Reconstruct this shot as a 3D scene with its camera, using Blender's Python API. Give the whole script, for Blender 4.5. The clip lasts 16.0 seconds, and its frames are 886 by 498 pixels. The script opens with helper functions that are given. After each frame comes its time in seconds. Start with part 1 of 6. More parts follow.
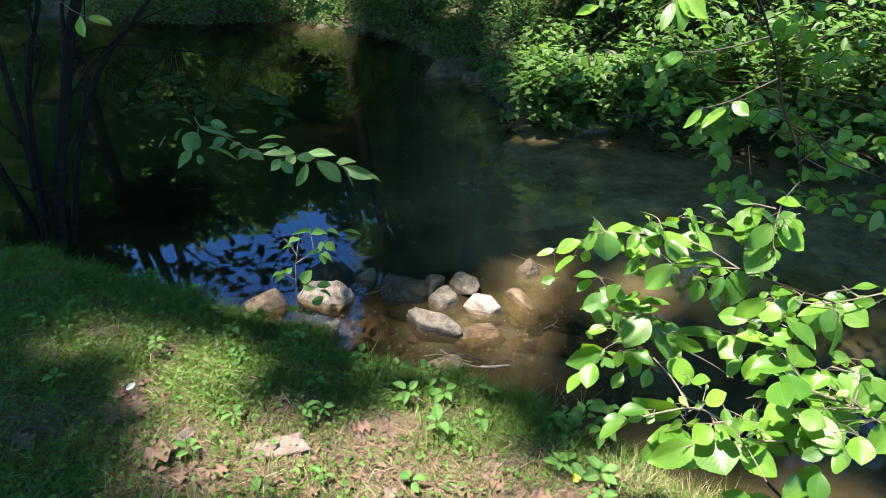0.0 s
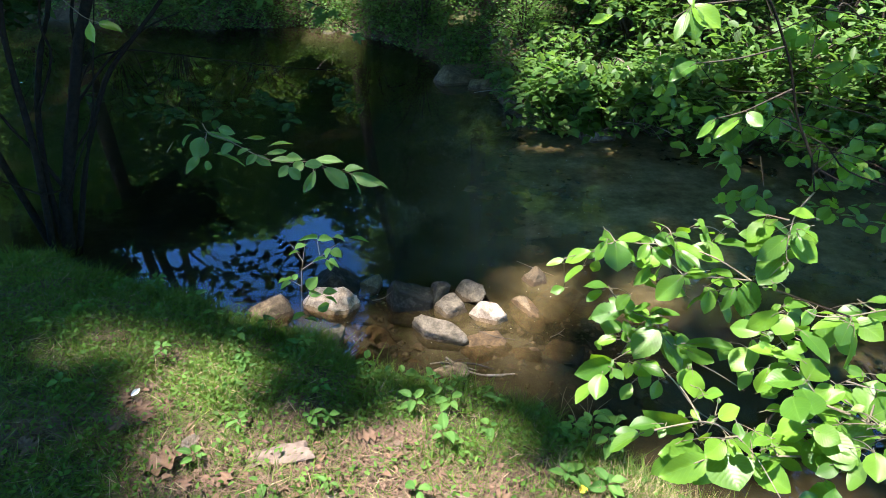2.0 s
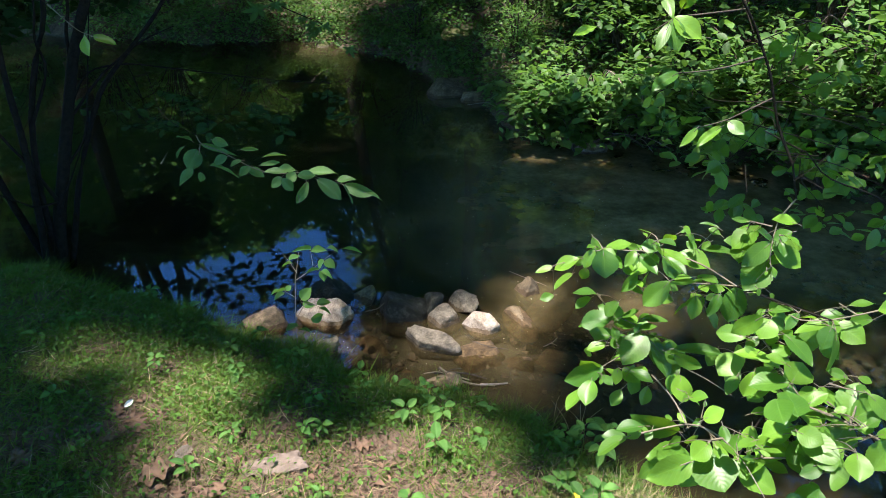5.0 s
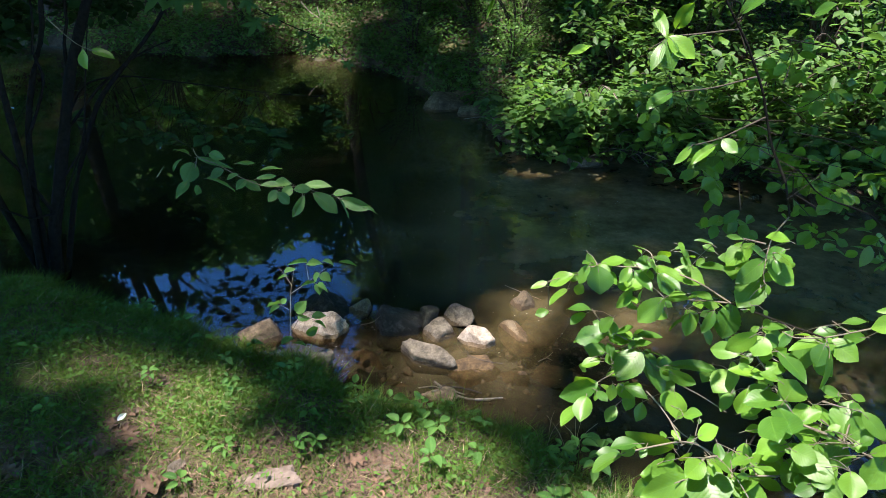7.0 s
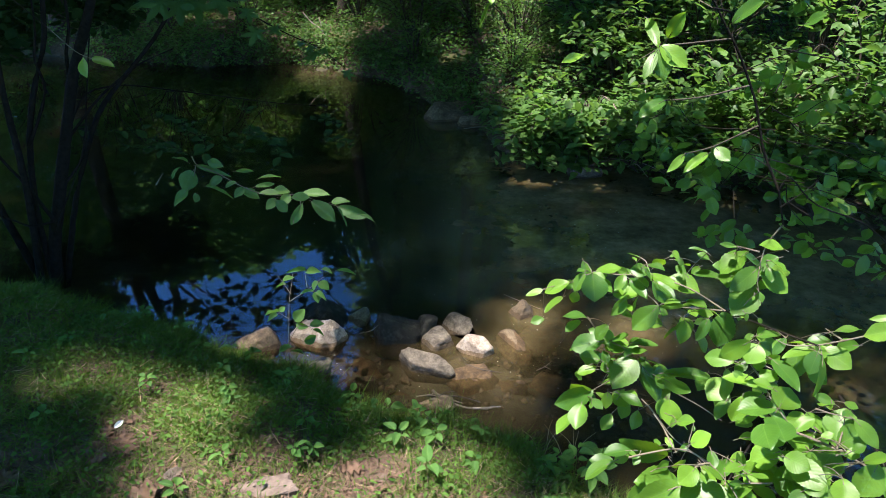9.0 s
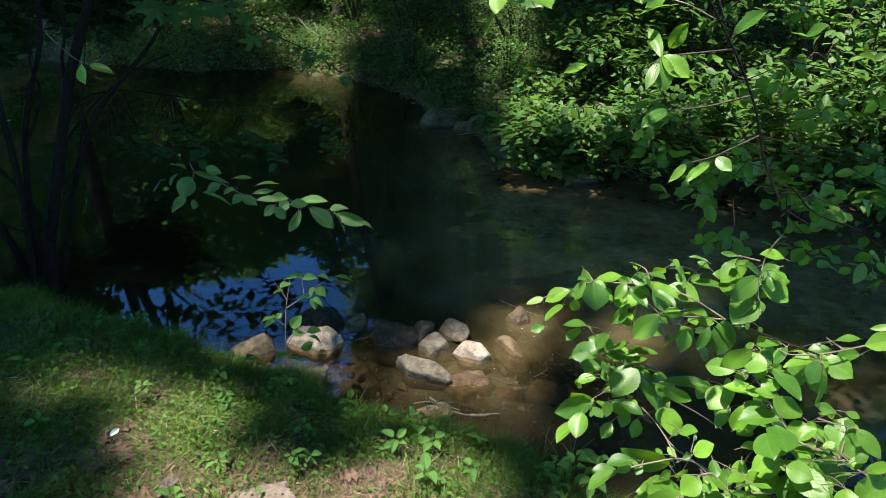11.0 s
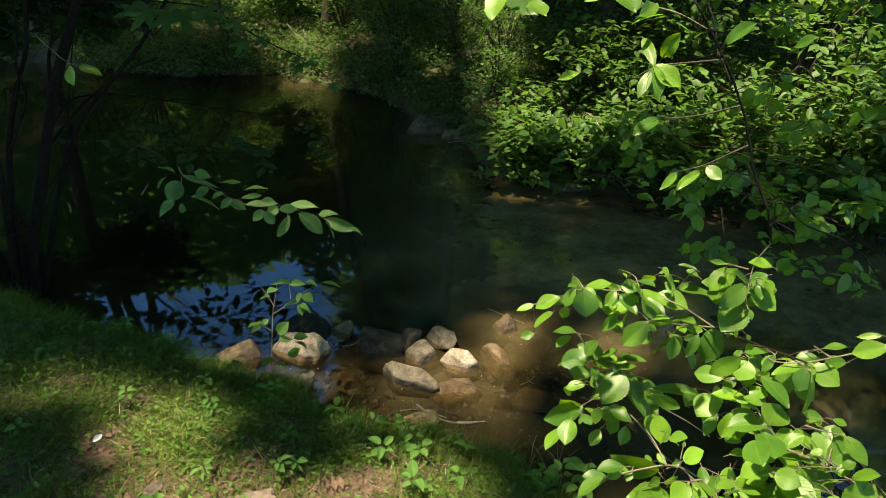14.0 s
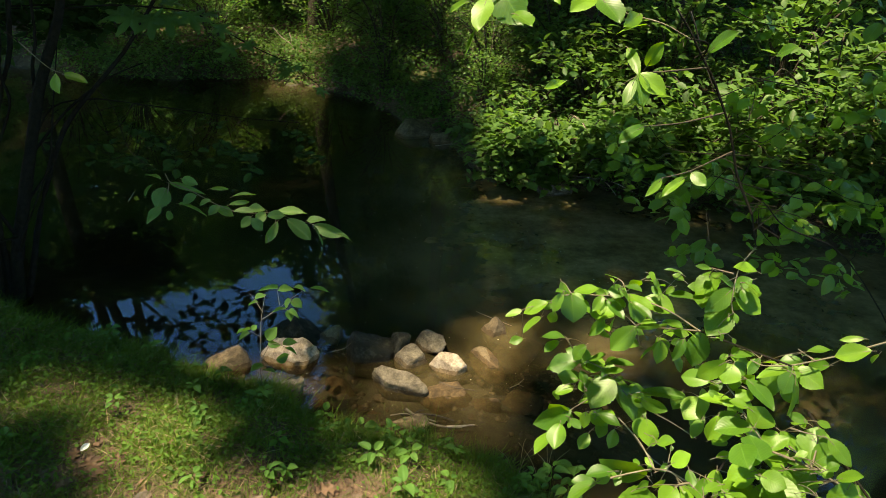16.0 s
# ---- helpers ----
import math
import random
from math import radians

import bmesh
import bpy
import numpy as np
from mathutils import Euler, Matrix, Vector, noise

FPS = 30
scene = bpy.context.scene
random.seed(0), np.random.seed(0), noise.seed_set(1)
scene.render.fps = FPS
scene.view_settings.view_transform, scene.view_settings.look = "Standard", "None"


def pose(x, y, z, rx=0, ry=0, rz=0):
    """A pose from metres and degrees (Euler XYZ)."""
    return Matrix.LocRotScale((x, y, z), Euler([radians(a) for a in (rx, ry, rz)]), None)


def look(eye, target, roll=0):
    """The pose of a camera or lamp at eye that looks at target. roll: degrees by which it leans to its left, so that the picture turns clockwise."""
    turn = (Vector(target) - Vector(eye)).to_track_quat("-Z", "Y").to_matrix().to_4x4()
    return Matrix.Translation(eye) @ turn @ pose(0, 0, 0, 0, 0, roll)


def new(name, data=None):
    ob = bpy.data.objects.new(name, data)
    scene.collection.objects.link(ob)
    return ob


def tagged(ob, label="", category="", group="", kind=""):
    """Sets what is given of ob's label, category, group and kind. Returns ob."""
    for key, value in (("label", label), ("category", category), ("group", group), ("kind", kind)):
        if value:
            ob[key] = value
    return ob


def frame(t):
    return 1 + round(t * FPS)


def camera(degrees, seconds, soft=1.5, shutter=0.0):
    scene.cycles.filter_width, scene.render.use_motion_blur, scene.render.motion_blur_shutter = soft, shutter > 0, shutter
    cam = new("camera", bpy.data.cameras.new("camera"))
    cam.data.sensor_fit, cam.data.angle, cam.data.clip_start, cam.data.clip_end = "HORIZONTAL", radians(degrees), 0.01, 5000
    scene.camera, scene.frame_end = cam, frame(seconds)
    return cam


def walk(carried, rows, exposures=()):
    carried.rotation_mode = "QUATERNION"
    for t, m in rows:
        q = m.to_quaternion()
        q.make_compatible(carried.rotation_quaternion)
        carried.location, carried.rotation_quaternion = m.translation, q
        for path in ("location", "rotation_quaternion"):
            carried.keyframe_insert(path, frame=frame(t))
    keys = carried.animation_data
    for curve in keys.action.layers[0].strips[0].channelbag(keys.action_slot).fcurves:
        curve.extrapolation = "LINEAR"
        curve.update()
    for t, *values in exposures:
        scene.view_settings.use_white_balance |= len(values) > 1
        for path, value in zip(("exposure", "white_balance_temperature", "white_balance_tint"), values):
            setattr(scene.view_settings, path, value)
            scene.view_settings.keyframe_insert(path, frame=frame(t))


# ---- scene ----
cam = camera(66.0, 16.0, 0.8)
SKY, SUN_POWER = 0.16, 3.65
EXPOSURES = [(0, 2.96, 6500, 15), (3, 2.88, 6500, 15), (3.4, 2.64, 6450, 15), (4, 2.55, 6400, 14), (7, 2.53, 6400, 16), (9, 2.48, 6400, 17), (11.5, 2.29, 6700, 8), (12.5, 2.25, 7500, 7), (16, 2.25, 9600, 4)]
PATH = [
    (0, pose(-0.000, 0.009, 1.743, 60.192, 0.117, 0.129)),
    (0.5, pose(-0.002, 0.010, 1.742, 60.426, 0.072, 0.390)),
    (1, pose(-0.003, 0.016, 1.744, 60.510, -0.034, 0.625)),
    (1.5, pose(-0.005, 0.019, 1.746, 60.567, -0.116, 0.676)),
    (2, pose(-0.008, 0.020, 1.743, 60.696, -0.083, 0.682)),
    (2.5, pose(-0.008, 0.016, 1.743, 60.907, -0.065, 0.669)),
    (3, pose(-0.006, 0.013, 1.742, 61.226, 0.086, 0.633)),
    (3.5, pose(0.000, 0.005, 1.745, 61.399, 0.256, 0.629)),
    (4, pose(0.001, 0.000, 1.744, 61.492, 0.217, 0.414)),
    (6.5, pose(0.001, 0.001, 1.746, 62.451, -0.310, -0.031)),
    (7, pose(0.002, -0.000, 1.750, 62.808, -0.471, 0.020)),
    (7.5, pose(0.003, -0.009, 1.748, 63.230, -0.599, 0.032)),
    (8, pose(0.002, -0.011, 1.744, 63.566, -0.671, 0.068)),
    (8.5, pose(0.004, -0.010, 1.747, 63.667, -0.721, 0.163)),
    (9, pose(0.013, -0.007, 1.748, 63.636, -0.571, 0.179)),
    (11.5, pose(-0.003, -0.002, 1.754, 64.187, -1.042, -0.360)),
    (12, pose(-0.004, -0.001, 1.753, 64.340, -1.278, -0.320)),
    (12.5, pose(0.003, -0.009, 1.751, 64.565, -1.325, -0.274)),
    (13, pose(-0.004, -0.006, 1.752, 64.663, -1.616, -0.467)),
    (13.5, pose(-0.009, -0.000, 1.750, 64.714, -1.792, -0.742)),
    (14, pose(-0.010, -0.005, 1.749, 64.759, -1.857, -1.071)),
    (14.5, pose(-0.017, -0.005, 1.749, 64.783, -1.987, -1.403)),
    (15, pose(-0.017, -0.006, 1.755, 64.784, -2.009, -1.727)),
    (15.5, pose(-0.013, -0.005, 1.755, 64.928, -1.933, -2.002)),
    (16, pose(-0.011, -0.007, 1.760, 64.957, -1.869, -2.161)),
]

# ---- camera ----
walk(cam, PATH, EXPOSURES)

# ---- light ----
SUN = Vector((-0.28, -0.10, 0.95)).normalized()
world = bpy.data.worlds.new("sky")
scene.world = world
world.use_nodes = True
wn = world.node_tree.nodes
sky = wn.new("ShaderNodeTexSky")
sky.sky_type = "NISHITA"
sky.sun_disc = False
sky.air_density, sky.dust_density, sky.ozone_density, sky.altitude = 1.0, 0.0, 5.0, 900.0
sky.sun_elevation = math.asin(SUN.z)
sky.sun_rotation = math.atan2(SUN.x, SUN.y)
wn["Background"].inputs["Strength"].default_value = SKY
deep = wn.new("ShaderNodeHueSaturation")
deep.inputs["Saturation"].default_value = 1.26
deep.inputs["Hue"].default_value = 0.505
world.node_tree.links.new(sky.outputs[0], deep.inputs["Color"])
world.node_tree.links.new(deep.outputs[0], wn["Background"].inputs["Color"])
lamp = bpy.data.lights.new("sun", "SUN")
lamp.energy, lamp.angle, lamp.color = SUN_POWER, radians(2.3), (1.0, 0.94, 0.83)
new("sun", lamp).matrix_basis = look(SUN * 30, (0, 0, 0))

# ---- materials ----


class Nodes:
    """A small helper to write a node material in a few lines."""

    def __init__(self, name):
        self.mat = bpy.data.materials.new(name)
        self.mat.use_nodes = True
        self.tree = self.mat.node_tree
        self.bsdf = self.tree.nodes["Principled BSDF"]
        self.out = self.tree.nodes["Material Output"]

    def add(self, kind, **values):
        node = self.tree.nodes.new("ShaderNode" + kind)
        for key, value in values.items():
            node.inputs[key.replace("_", " ")].default_value = value
        return node

    def link(self, a, b):
        self.tree.links.new(a, b)

    def place(self):
        return self.add("NewGeometry").outputs["Position"]

    def noise(self, scale, detail=4.0, rough=0.55, where=None):
        n = self.add("TexNoise", Scale=scale, Detail=detail, Roughness=rough)
        self.link(where if where else self.place(), n.inputs["Vector"])
        return n.outputs["Fac"]

    def ramp(self, fac, stops):
        n = self.add("ValToRGB")
        band = n.color_ramp
        while len(band.elements) < len(stops):
            band.elements.new(0.5)
        for e, (p, c) in zip(band.elements, stops):
            e.position, e.color = p, (*c, 1)
        self.link(fac, n.inputs["Fac"])
        return n.outputs["Color"]

    def mix(self, fac, a, b, how="MIX"):
        n = self.add("MixRGB")
        n.blend_type = how
        for slot, v in (("Fac", fac), ("Color1", a), ("Color2", b)):
            if isinstance(v, (int, float)):
                n.inputs[slot].default_value = v
            elif isinstance(v, tuple):
                n.inputs[slot].default_value = (*v, 1)
            else:
                self.link(v, n.inputs[slot])
        return n.outputs["Color"]

    def calc(self, how, a, b=0.0):
        n = self.tree.nodes.new("ShaderNodeMath")
        n.operation = how
        for slot, v in ((0, a), (1, b)):
            if isinstance(v, (int, float)):
                n.inputs[slot].default_value = v
            else:
                self.link(v, n.inputs[slot])
        return n.outputs[0]

    def bump(self, height, strength, distance=0.01):
        n = self.add("Bump", Strength=strength, Distance=distance)
        self.link(height, n.inputs["Height"])
        self.link(n.outputs["Normal"], self.bsdf.inputs["Normal"])
        return n.outputs["Normal"]

    def colour(self, c, rough=0.6, spec=0.5):
        if isinstance(c, tuple):
            self.bsdf.inputs["Base Color"].default_value = (*c, 1)
        else:
            self.link(c, self.bsdf.inputs["Base Color"])
        self.bsdf.inputs["Roughness"].default_value = rough
        self.bsdf.inputs["Specular IOR Level"].default_value = spec
        return self.mat


def leaf_material(name, dark, light, through_colour, glow=0.35, rough=0.4, veins=False, each="island", spec=0.5):
    n = Nodes(name)
    if each == "island":
        rnd = n.add("NewGeometry").outputs["Random Per Island"]
    else:
        rnd = n.add("ObjectInfo").outputs["Random"]
    col = n.ramp(rnd, [(0.0, dark), (0.55, tuple((a + b) / 2 for a, b in zip(dark, light))), (1.0, light)])
    col = n.mix(n.ramp(n.noise(9.0), [(0.35, (0.72, 0.75, 0.7)), (0.65, (1.08, 1.05, 1.0))]), (0, 0, 0), col)
    tint = n.mix(1.0, col, n.ramp(n.noise(60.0), [(0.3, (0.82, 0.85, 0.8)), (0.7, (1.1, 1.08, 1.0))]), "MULTIPLY")
    if veins:
        uv = n.add("TexCoord").outputs["UV"]
        sep = n.add("SeparateXYZ")
        n.link(uv, sep.inputs[0])
        across = n.calc("ABSOLUTE", n.calc("SUBTRACT", sep.outputs[0], 0.5))
        along = n.calc("SUBTRACT", sep.outputs[1], n.calc("MULTIPLY", across, 0.62))
        wave = n.calc("SINE", n.calc("MULTIPLY", along, 62.0))
        side = n.calc("POWER", n.calc("MAXIMUM", wave, 0.0), 5.0)
        rib = n.calc("GREATER_THAN", 0.018, across)
        vein = n.calc("MAXIMUM", n.calc("MULTIPLY", side, 0.55), rib)
        tint = n.mix(n.calc("MULTIPLY", vein, 0.17), tint, tuple(min(1, c * 1.5 + 0.03) for c in light))
        n.bump(n.calc("ADD", n.calc("MULTIPLY", wave, -0.4), n.noise(240.0)), 0.09, 0.0012)
    mat = n.colour(tint, rough, spec)
    tr = n.add("BsdfTranslucent")
    n.link(n.mix(0.75, tint, through_colour), tr.inputs["Color"])
    m = n.add("MixShader")
    m.inputs[0].default_value = glow
    n.link(n.bsdf.outputs[0], m.inputs[1])
    n.link(tr.outputs[0], m.inputs[2])
    n.link(m.outputs[0], n.out.inputs["Surface"])
    return mat


def stone_material(name, a, b, c, rough=0.8):
    n = Nodes(name)
    rnd = n.add("ObjectInfo").outputs["Random"]
    base = n.ramp(n.noise(22.0, 8.0, 0.7), [(0.36, a), (0.5, b), (0.64, c)])
    base = n.mix(0.8, base, n.ramp(n.noise(120.0, 3.0, 0.7), [(0.3, (0.55, 0.54, 0.52)), (0.62, (1.15, 1.13, 1.1))]), "MULTIPLY")
    base = n.mix(1.0, base, n.ramp(rnd, [(0, (0.8, 0.8, 0.82)), (1, (1.12, 1.08, 1.02))]), "MULTIPLY")
    # the waterline leaves the lowest part wet and brown with algae
    sep = n.add("SeparateXYZ")
    n.link(n.place(), sep.inputs[0])
    edge = n.calc("ADD", sep.outputs[2], n.calc("MULTIPLY", n.noise(25.0), -0.03))
    wet = n.calc("GREATER_THAN", 0.004, edge)
    base = n.mix(wet, base, n.mix(1.0, base, (0.55, 0.47, 0.36), "MULTIPLY"))
    n.bump(n.calc("ADD", n.noise(45.0, 6.0, 0.7), n.calc("MULTIPLY", n.noise(260.0), 0.5)), 1.0, 0.012)
    return n.colour(base, rough, 0.35)


def soil_material():
    n = Nodes("forest_floor")
    base = n.ramp(n.noise(7.0, 8.0, 0.7), [(0.3, (0.035, 0.027, 0.018)), (0.5, (0.08, 0.058, 0.042)), (0.68, (0.14, 0.102, 0.078))])
    base = n.mix(n.ramp(n.noise(2.3, 3.0), [(0.45, (0, 0, 0)), (0.6, (0.7, 0.7, 0.7))]), base, (0.05, 0.075, 0.018))
    base = n.mix(0.7, base, n.ramp(n.noise(190.0, 3.0), [(0.35, (0.3, 0.3, 0.3)), (0.65, (1.6, 1.5, 1.4))]), "MULTIPLY")
    # silt below the water, paler in the shallows; its colour darkens with depth for light lost in the water
    sep = n.add("SeparateXYZ")
    n.link(n.place(), sep.inputs[0])
    silt = n.ramp(n.calc("ADD", n.calc("MULTIPLY", sep.outputs[2], 2.2), n.calc("ADD", 0.95, n.calc("MULTIPLY", n.noise(3.0), 0.12))),
                  [(0.25, (0.012, 0.011, 0.006)), (0.62, (0.033, 0.029, 0.021)), (0.9, (0.063, 0.057, 0.043))])
    silt = n.mix(0.8, silt, n.ramp(n.noise(22.0, 6.0, 0.7), [(0.3, (0.55, 0.55, 0.5)), (0.7, (1.25, 1.2, 1.1))]), "MULTIPLY")
    base = n.mix(n.calc("GREATER_THAN", 0.012, sep.outputs[2]), base, silt)
    n.bump(n.calc("ADD", n.noise(70.0, 6.0, 0.7), n.noise(300.0)), 0.8, 0.01)
    return n.colour(base, 0.9, 0.2)


def water_material():
    n = Nodes("stream_water")
    clear = n.add("BsdfTransparent", Color=(0.76, 0.72, 0.62, 1))
    murk = n.add("BsdfDiffuse")
    silt = n.ramp(n.noise(2.6, 8.0, 0.68), [(0.36, (0.047, 0.039, 0.019)), (0.52, (0.108, 0.087, 0.044)), (0.68, (0.185, 0.146, 0.083))])
    n.link(n.mix(0.6, silt, n.ramp(n.noise(17.0, 6.0, 0.7), [(0.35, (0.5, 0.5, 0.45)), (0.65, (1.3, 1.25, 1.2))]), "MULTIPLY"), murk.inputs["Color"])
    body = n.add("MixShader")
    sep = n.add("SeparateXYZ")
    n.link(n.place(), sep.inputs[0])
    # clearer over the shallows, cloudier over the deep bed
    depth = n.add("MapRange", From_Min=2.4, From_Max=3.3, To_Min=0.24, To_Max=0.95)
    n.link(sep.outputs[1], depth.inputs["Value"])
    cloud = n.ramp(n.noise(2.0, 5.0, 0.65), [(0.32, (0.6, 0.6, 0.6)), (0.68, (1.3, 1.3, 1.3))])
    side = n.add("MapRange", From_Min=-0.6, From_Max=0.85, To_Min=0.06, To_Max=1.4)
    n.link(sep.outputs[0], side.inputs["Value"])
    n.link(n.calc("MULTIPLY", n.calc("MULTIPLY", depth.outputs[0], side.outputs[0]), cloud), body.inputs[0])
    n.link(clear.outputs[0], body.inputs[1])
    n.link(murk.outputs[0], body.inputs[2])
    gloss = n.add("BsdfGlossy", Color=(1, 1, 1, 1), Roughness=0.012)
    ripple = n.add("Bump", Strength=0.022, Distance=0.02)
    n.link(n.calc("ADD", n.noise(2.2, 2.0), n.calc("MULTIPLY", n.noise(11.0, 2.0), 0.10)), ripple.inputs["Height"])
    n.link(ripple.outputs[0], gloss.inputs["Normal"])
    fres = n.add("Fresnel", IOR=1.262)
    n.link(ripple.outputs[0], fres.inputs["Normal"])
    top = n.add("MixShader")
    n.link(fres.outputs[0], top.inputs[0])
    n.link(body.outputs[0], top.inputs[1])
    n.link(gloss.outputs[0], top.inputs[2])
    n.link(top.outputs[0], n.out.inputs["Surface"])
    return n.mat


def bark_material(name, a, b, spec=0.25):
    n = Nodes(name)
    base = n.ramp(n.noise(40.0, 6.0, 0.7), [(0.3, a), (0.7, b)])
    n.bump(n.noise(90.0, 5.0, 0.7), 0.8, 0.006)
    return n.colour(base, 0.9, spec)


def plain_material(name, dark, light, rough=0.7, scale=40.0, each=True):
    n = Nodes(name)
    base = n.ramp(n.noise(scale, 5.0), [(0.3, dark), (0.7, light)])
    if each:
        base = n.mix(1.0, base, n.ramp(n.add("NewGeometry").outputs["Random Per Island"], [(0, (0.6, 0.62, 0.6)), (1, (1.3, 1.22, 1.15))]), "MULTIPLY")
    n.bump(n.noise(200.0), 0.4, 0.003)
    return n.colour(base, rough, 0.3)


M_ALDER = leaf_material("alder_leaf", (0.034, 0.105, 0.016), (0.122, 0.25, 0.026), (0.27, 0.53, 0.015), 0.36, 0.42, True, "object", 0.38)
# alder leaf again, greyed: half shade and sky sheen are put into the colour
M_ALDER_GREY = leaf_material("sky_grey_alder_leaf", (0.05, 0.125, 0.042), (0.105, 0.205, 0.065), (0.19, 0.38, 0.05), 0.28, 0.5, True, "object", 0.22)
M_SHRUB = leaf_material("shrub_leaf", (0.034, 0.09, 0.022), (0.095, 0.185, 0.048), (0.19, 0.38, 0.05), 0.36, 0.52, spec=0.25)
M_CANOPY = leaf_material("canopy_leaf", (0.022, 0.055, 0.012), (0.06, 0.12, 0.026), (0.3, 0.5, 0.12), 0.6, 0.55)
# leaf green darkened: the deep shade is put into this colour
M_SHADE = leaf_material("shade_darkened_leaf", (0.016, 0.042, 0.014), (0.04, 0.08, 0.024), (0.08, 0.16, 0.03), 0.15, 0.75, spec=0.06)
M_WOODS = leaf_material("woodland_leaf", (0.048, 0.13, 0.035), (0.11, 0.25, 0.075), (0.2, 0.46, 0.1), 0.5, 0.6, spec=0.2)
M_UNDER = leaf_material("undergrowth_leaf", (0.03, 0.078, 0.022), (0.1, 0.19, 0.055), (0.18, 0.36, 0.05), 0.3, 0.55, spec=0.2)
M_GRASS = leaf_material("grass_blade", (0.038, 0.078, 0.014), (0.13, 0.22, 0.036), (0.185, 0.32, 0.025), 0.25, 0.7, spec=0.2)
M_HERB = leaf_material("herb_leaf", (0.04, 0.09, 0.018), (0.085, 0.18, 0.033), (0.17, 0.32, 0.04), 0.3, 0.7, spec=0.2)
M_HERB_BIG = leaf_material("broad_herb_leaf", (0.05, 0.135, 0.03), (0.095, 0.215, 0.045), (0.19, 0.40, 0.04), 0.33, 0.7, True, "object", 0.3)
M_STRAW = plain_material("dry_straw", (0.19, 0.155, 0.09), (0.36, 0.305, 0.19))
M_NEEDLE = plain_material("pine_needles", (0.082, 0.053, 0.038), (0.155, 0.107, 0.079))
M_LITTER = plain_material("dead_leaf", (0.075, 0.045, 0.031), (0.145, 0.092, 0.064), 0.75, 60.0)
M_PEBBLE = plain_material("pebble", (0.05, 0.042, 0.032), (0.15, 0.125, 0.095), 0.8, 50.0)
M_SUNKEN = plain_material("sunken_leaf", (0.02, 0.014, 0.01), (0.075, 0.055, 0.038), 0.7, 60.0)
M_SPECK = plain_material("pollen", (0.35, 0.34, 0.28), (0.55, 0.54, 0.48), 0.7, 60.0, False)
M_PALE = plain_material("bleached_leaf", (0.42, 0.46, 0.46), (0.6, 0.64, 0.64), 0.6, 60.0, False)
M_SOIL = soil_material()
M_WATER = water_material()
M_BARK = bark_material("alder_bark", (0.025, 0.02, 0.016), (0.085, 0.068, 0.055))
# far darker than alder_bark: deep shade on the stems is put into the colour
M_BARK_DARK = bark_material("shade_blackened_bark", (0.005, 0.0045, 0.004), (0.018, 0.015, 0.012), 0.08)
M_TWIG = bark_material("young_twig", (0.085, 0.07, 0.05), (0.19, 0.16, 0.115))
M_DEAD = bark_material("dead_wood", (0.13, 0.105, 0.085), (0.30, 0.255, 0.215))
M_STONE = stone_material("grey_stone", (0.055, 0.046, 0.037), (0.125, 0.108, 0.086), (0.20, 0.174, 0.14))
M_STONE_PALE = stone_material("pale_stone", (0.2, 0.158, 0.125), (0.35, 0.29, 0.235), (0.5, 0.44, 0.375))
M_STONE_BROWN = stone_material("brown_stone", (0.068, 0.05, 0.032), (0.138, 0.104, 0.068), (0.235, 0.182, 0.122))
# near black: moss, and the shade on these stones put into the colour
M_STONE_DARK = stone_material("mossy_shade_dark_stone", (0.006, 0.007, 0.005), (0.010, 0.011, 0.008), (0.05, 0.051, 0.042))
M_SLAB = plain_material("flat_slab", (0.085, 0.064, 0.054), (0.165, 0.128, 0.109), 0.9, 45.0, False)

# ---- mesh helpers ----
RNG = np.random.default_rng(11)


def bulk(name, verts, faces, uv=None, smooth=False):
    """A mesh from numpy arrays whose faces all have the same number of corners."""
    me = bpy.data.meshes.new(name)
    n, k = faces.shape
    me.vertices.add(len(verts))
    me.vertices.foreach_set("co", np.ascontiguousarray(verts, np.float32).ravel())
    me.loops.add(n * k)
    me.loops.foreach_set("vertex_index", np.ascontiguousarray(faces, np.int32).ravel())
    me.polygons.add(n)
    me.polygons.foreach_set("loop_start", np.arange(0, n * k, k, dtype=np.int32))
    if smooth:
        me.polygons.foreach_set("use_smooth", np.ones(n, bool))
    if uv is not None:
        layer = me.uv_layers.new(name="UVMap")
        layer.data.foreach_set("uv", np.ascontiguousarray(uv[faces.ravel()], np.float32).ravel())
    me.update(calc_edges=True)
    return me


def part(name, me, material, parent=None, label=""):
    ob = new(name, me)
    if material and not me.materials:
        me.materials.append(material)
    if parent:
        ob.parent = parent
    if label:
        ob["label"] = label
    return ob


def thing(name, label, category, group="", at=(0, 0, 0)):
    ob = new(name)
    ob.empty_display_size = 0.05
    ob.location = at
    return tagged(ob, label, category, group)


def unit(a):
    return a / np.maximum(np.linalg.norm(a, axis=-1, keepdims=True), 1e-9)


def scatter(template, faces, at, along, up, length, width):
    """Copies of a leaf (y along it, x across, z out of it) as one array of verts and faces."""
    along, n = unit(along), len(at)
    across = unit(np.cross(along, up))
    out = np.cross(across, along)
    t = template
    v = (at[:, None] + across[:, None] * (t[None, :, 0:1] * width[:, None, None]) + along[:, None] * (t[None, :, 1:2] * length[:, None, None])
         + out[:, None] * (t[None, :, 2:3] * length[:, None, None]))
    f = faces[None] + (np.arange(n) * len(t))[:, None, None]
    return v.reshape(-1, 3), f.reshape(-1, faces.shape[1])


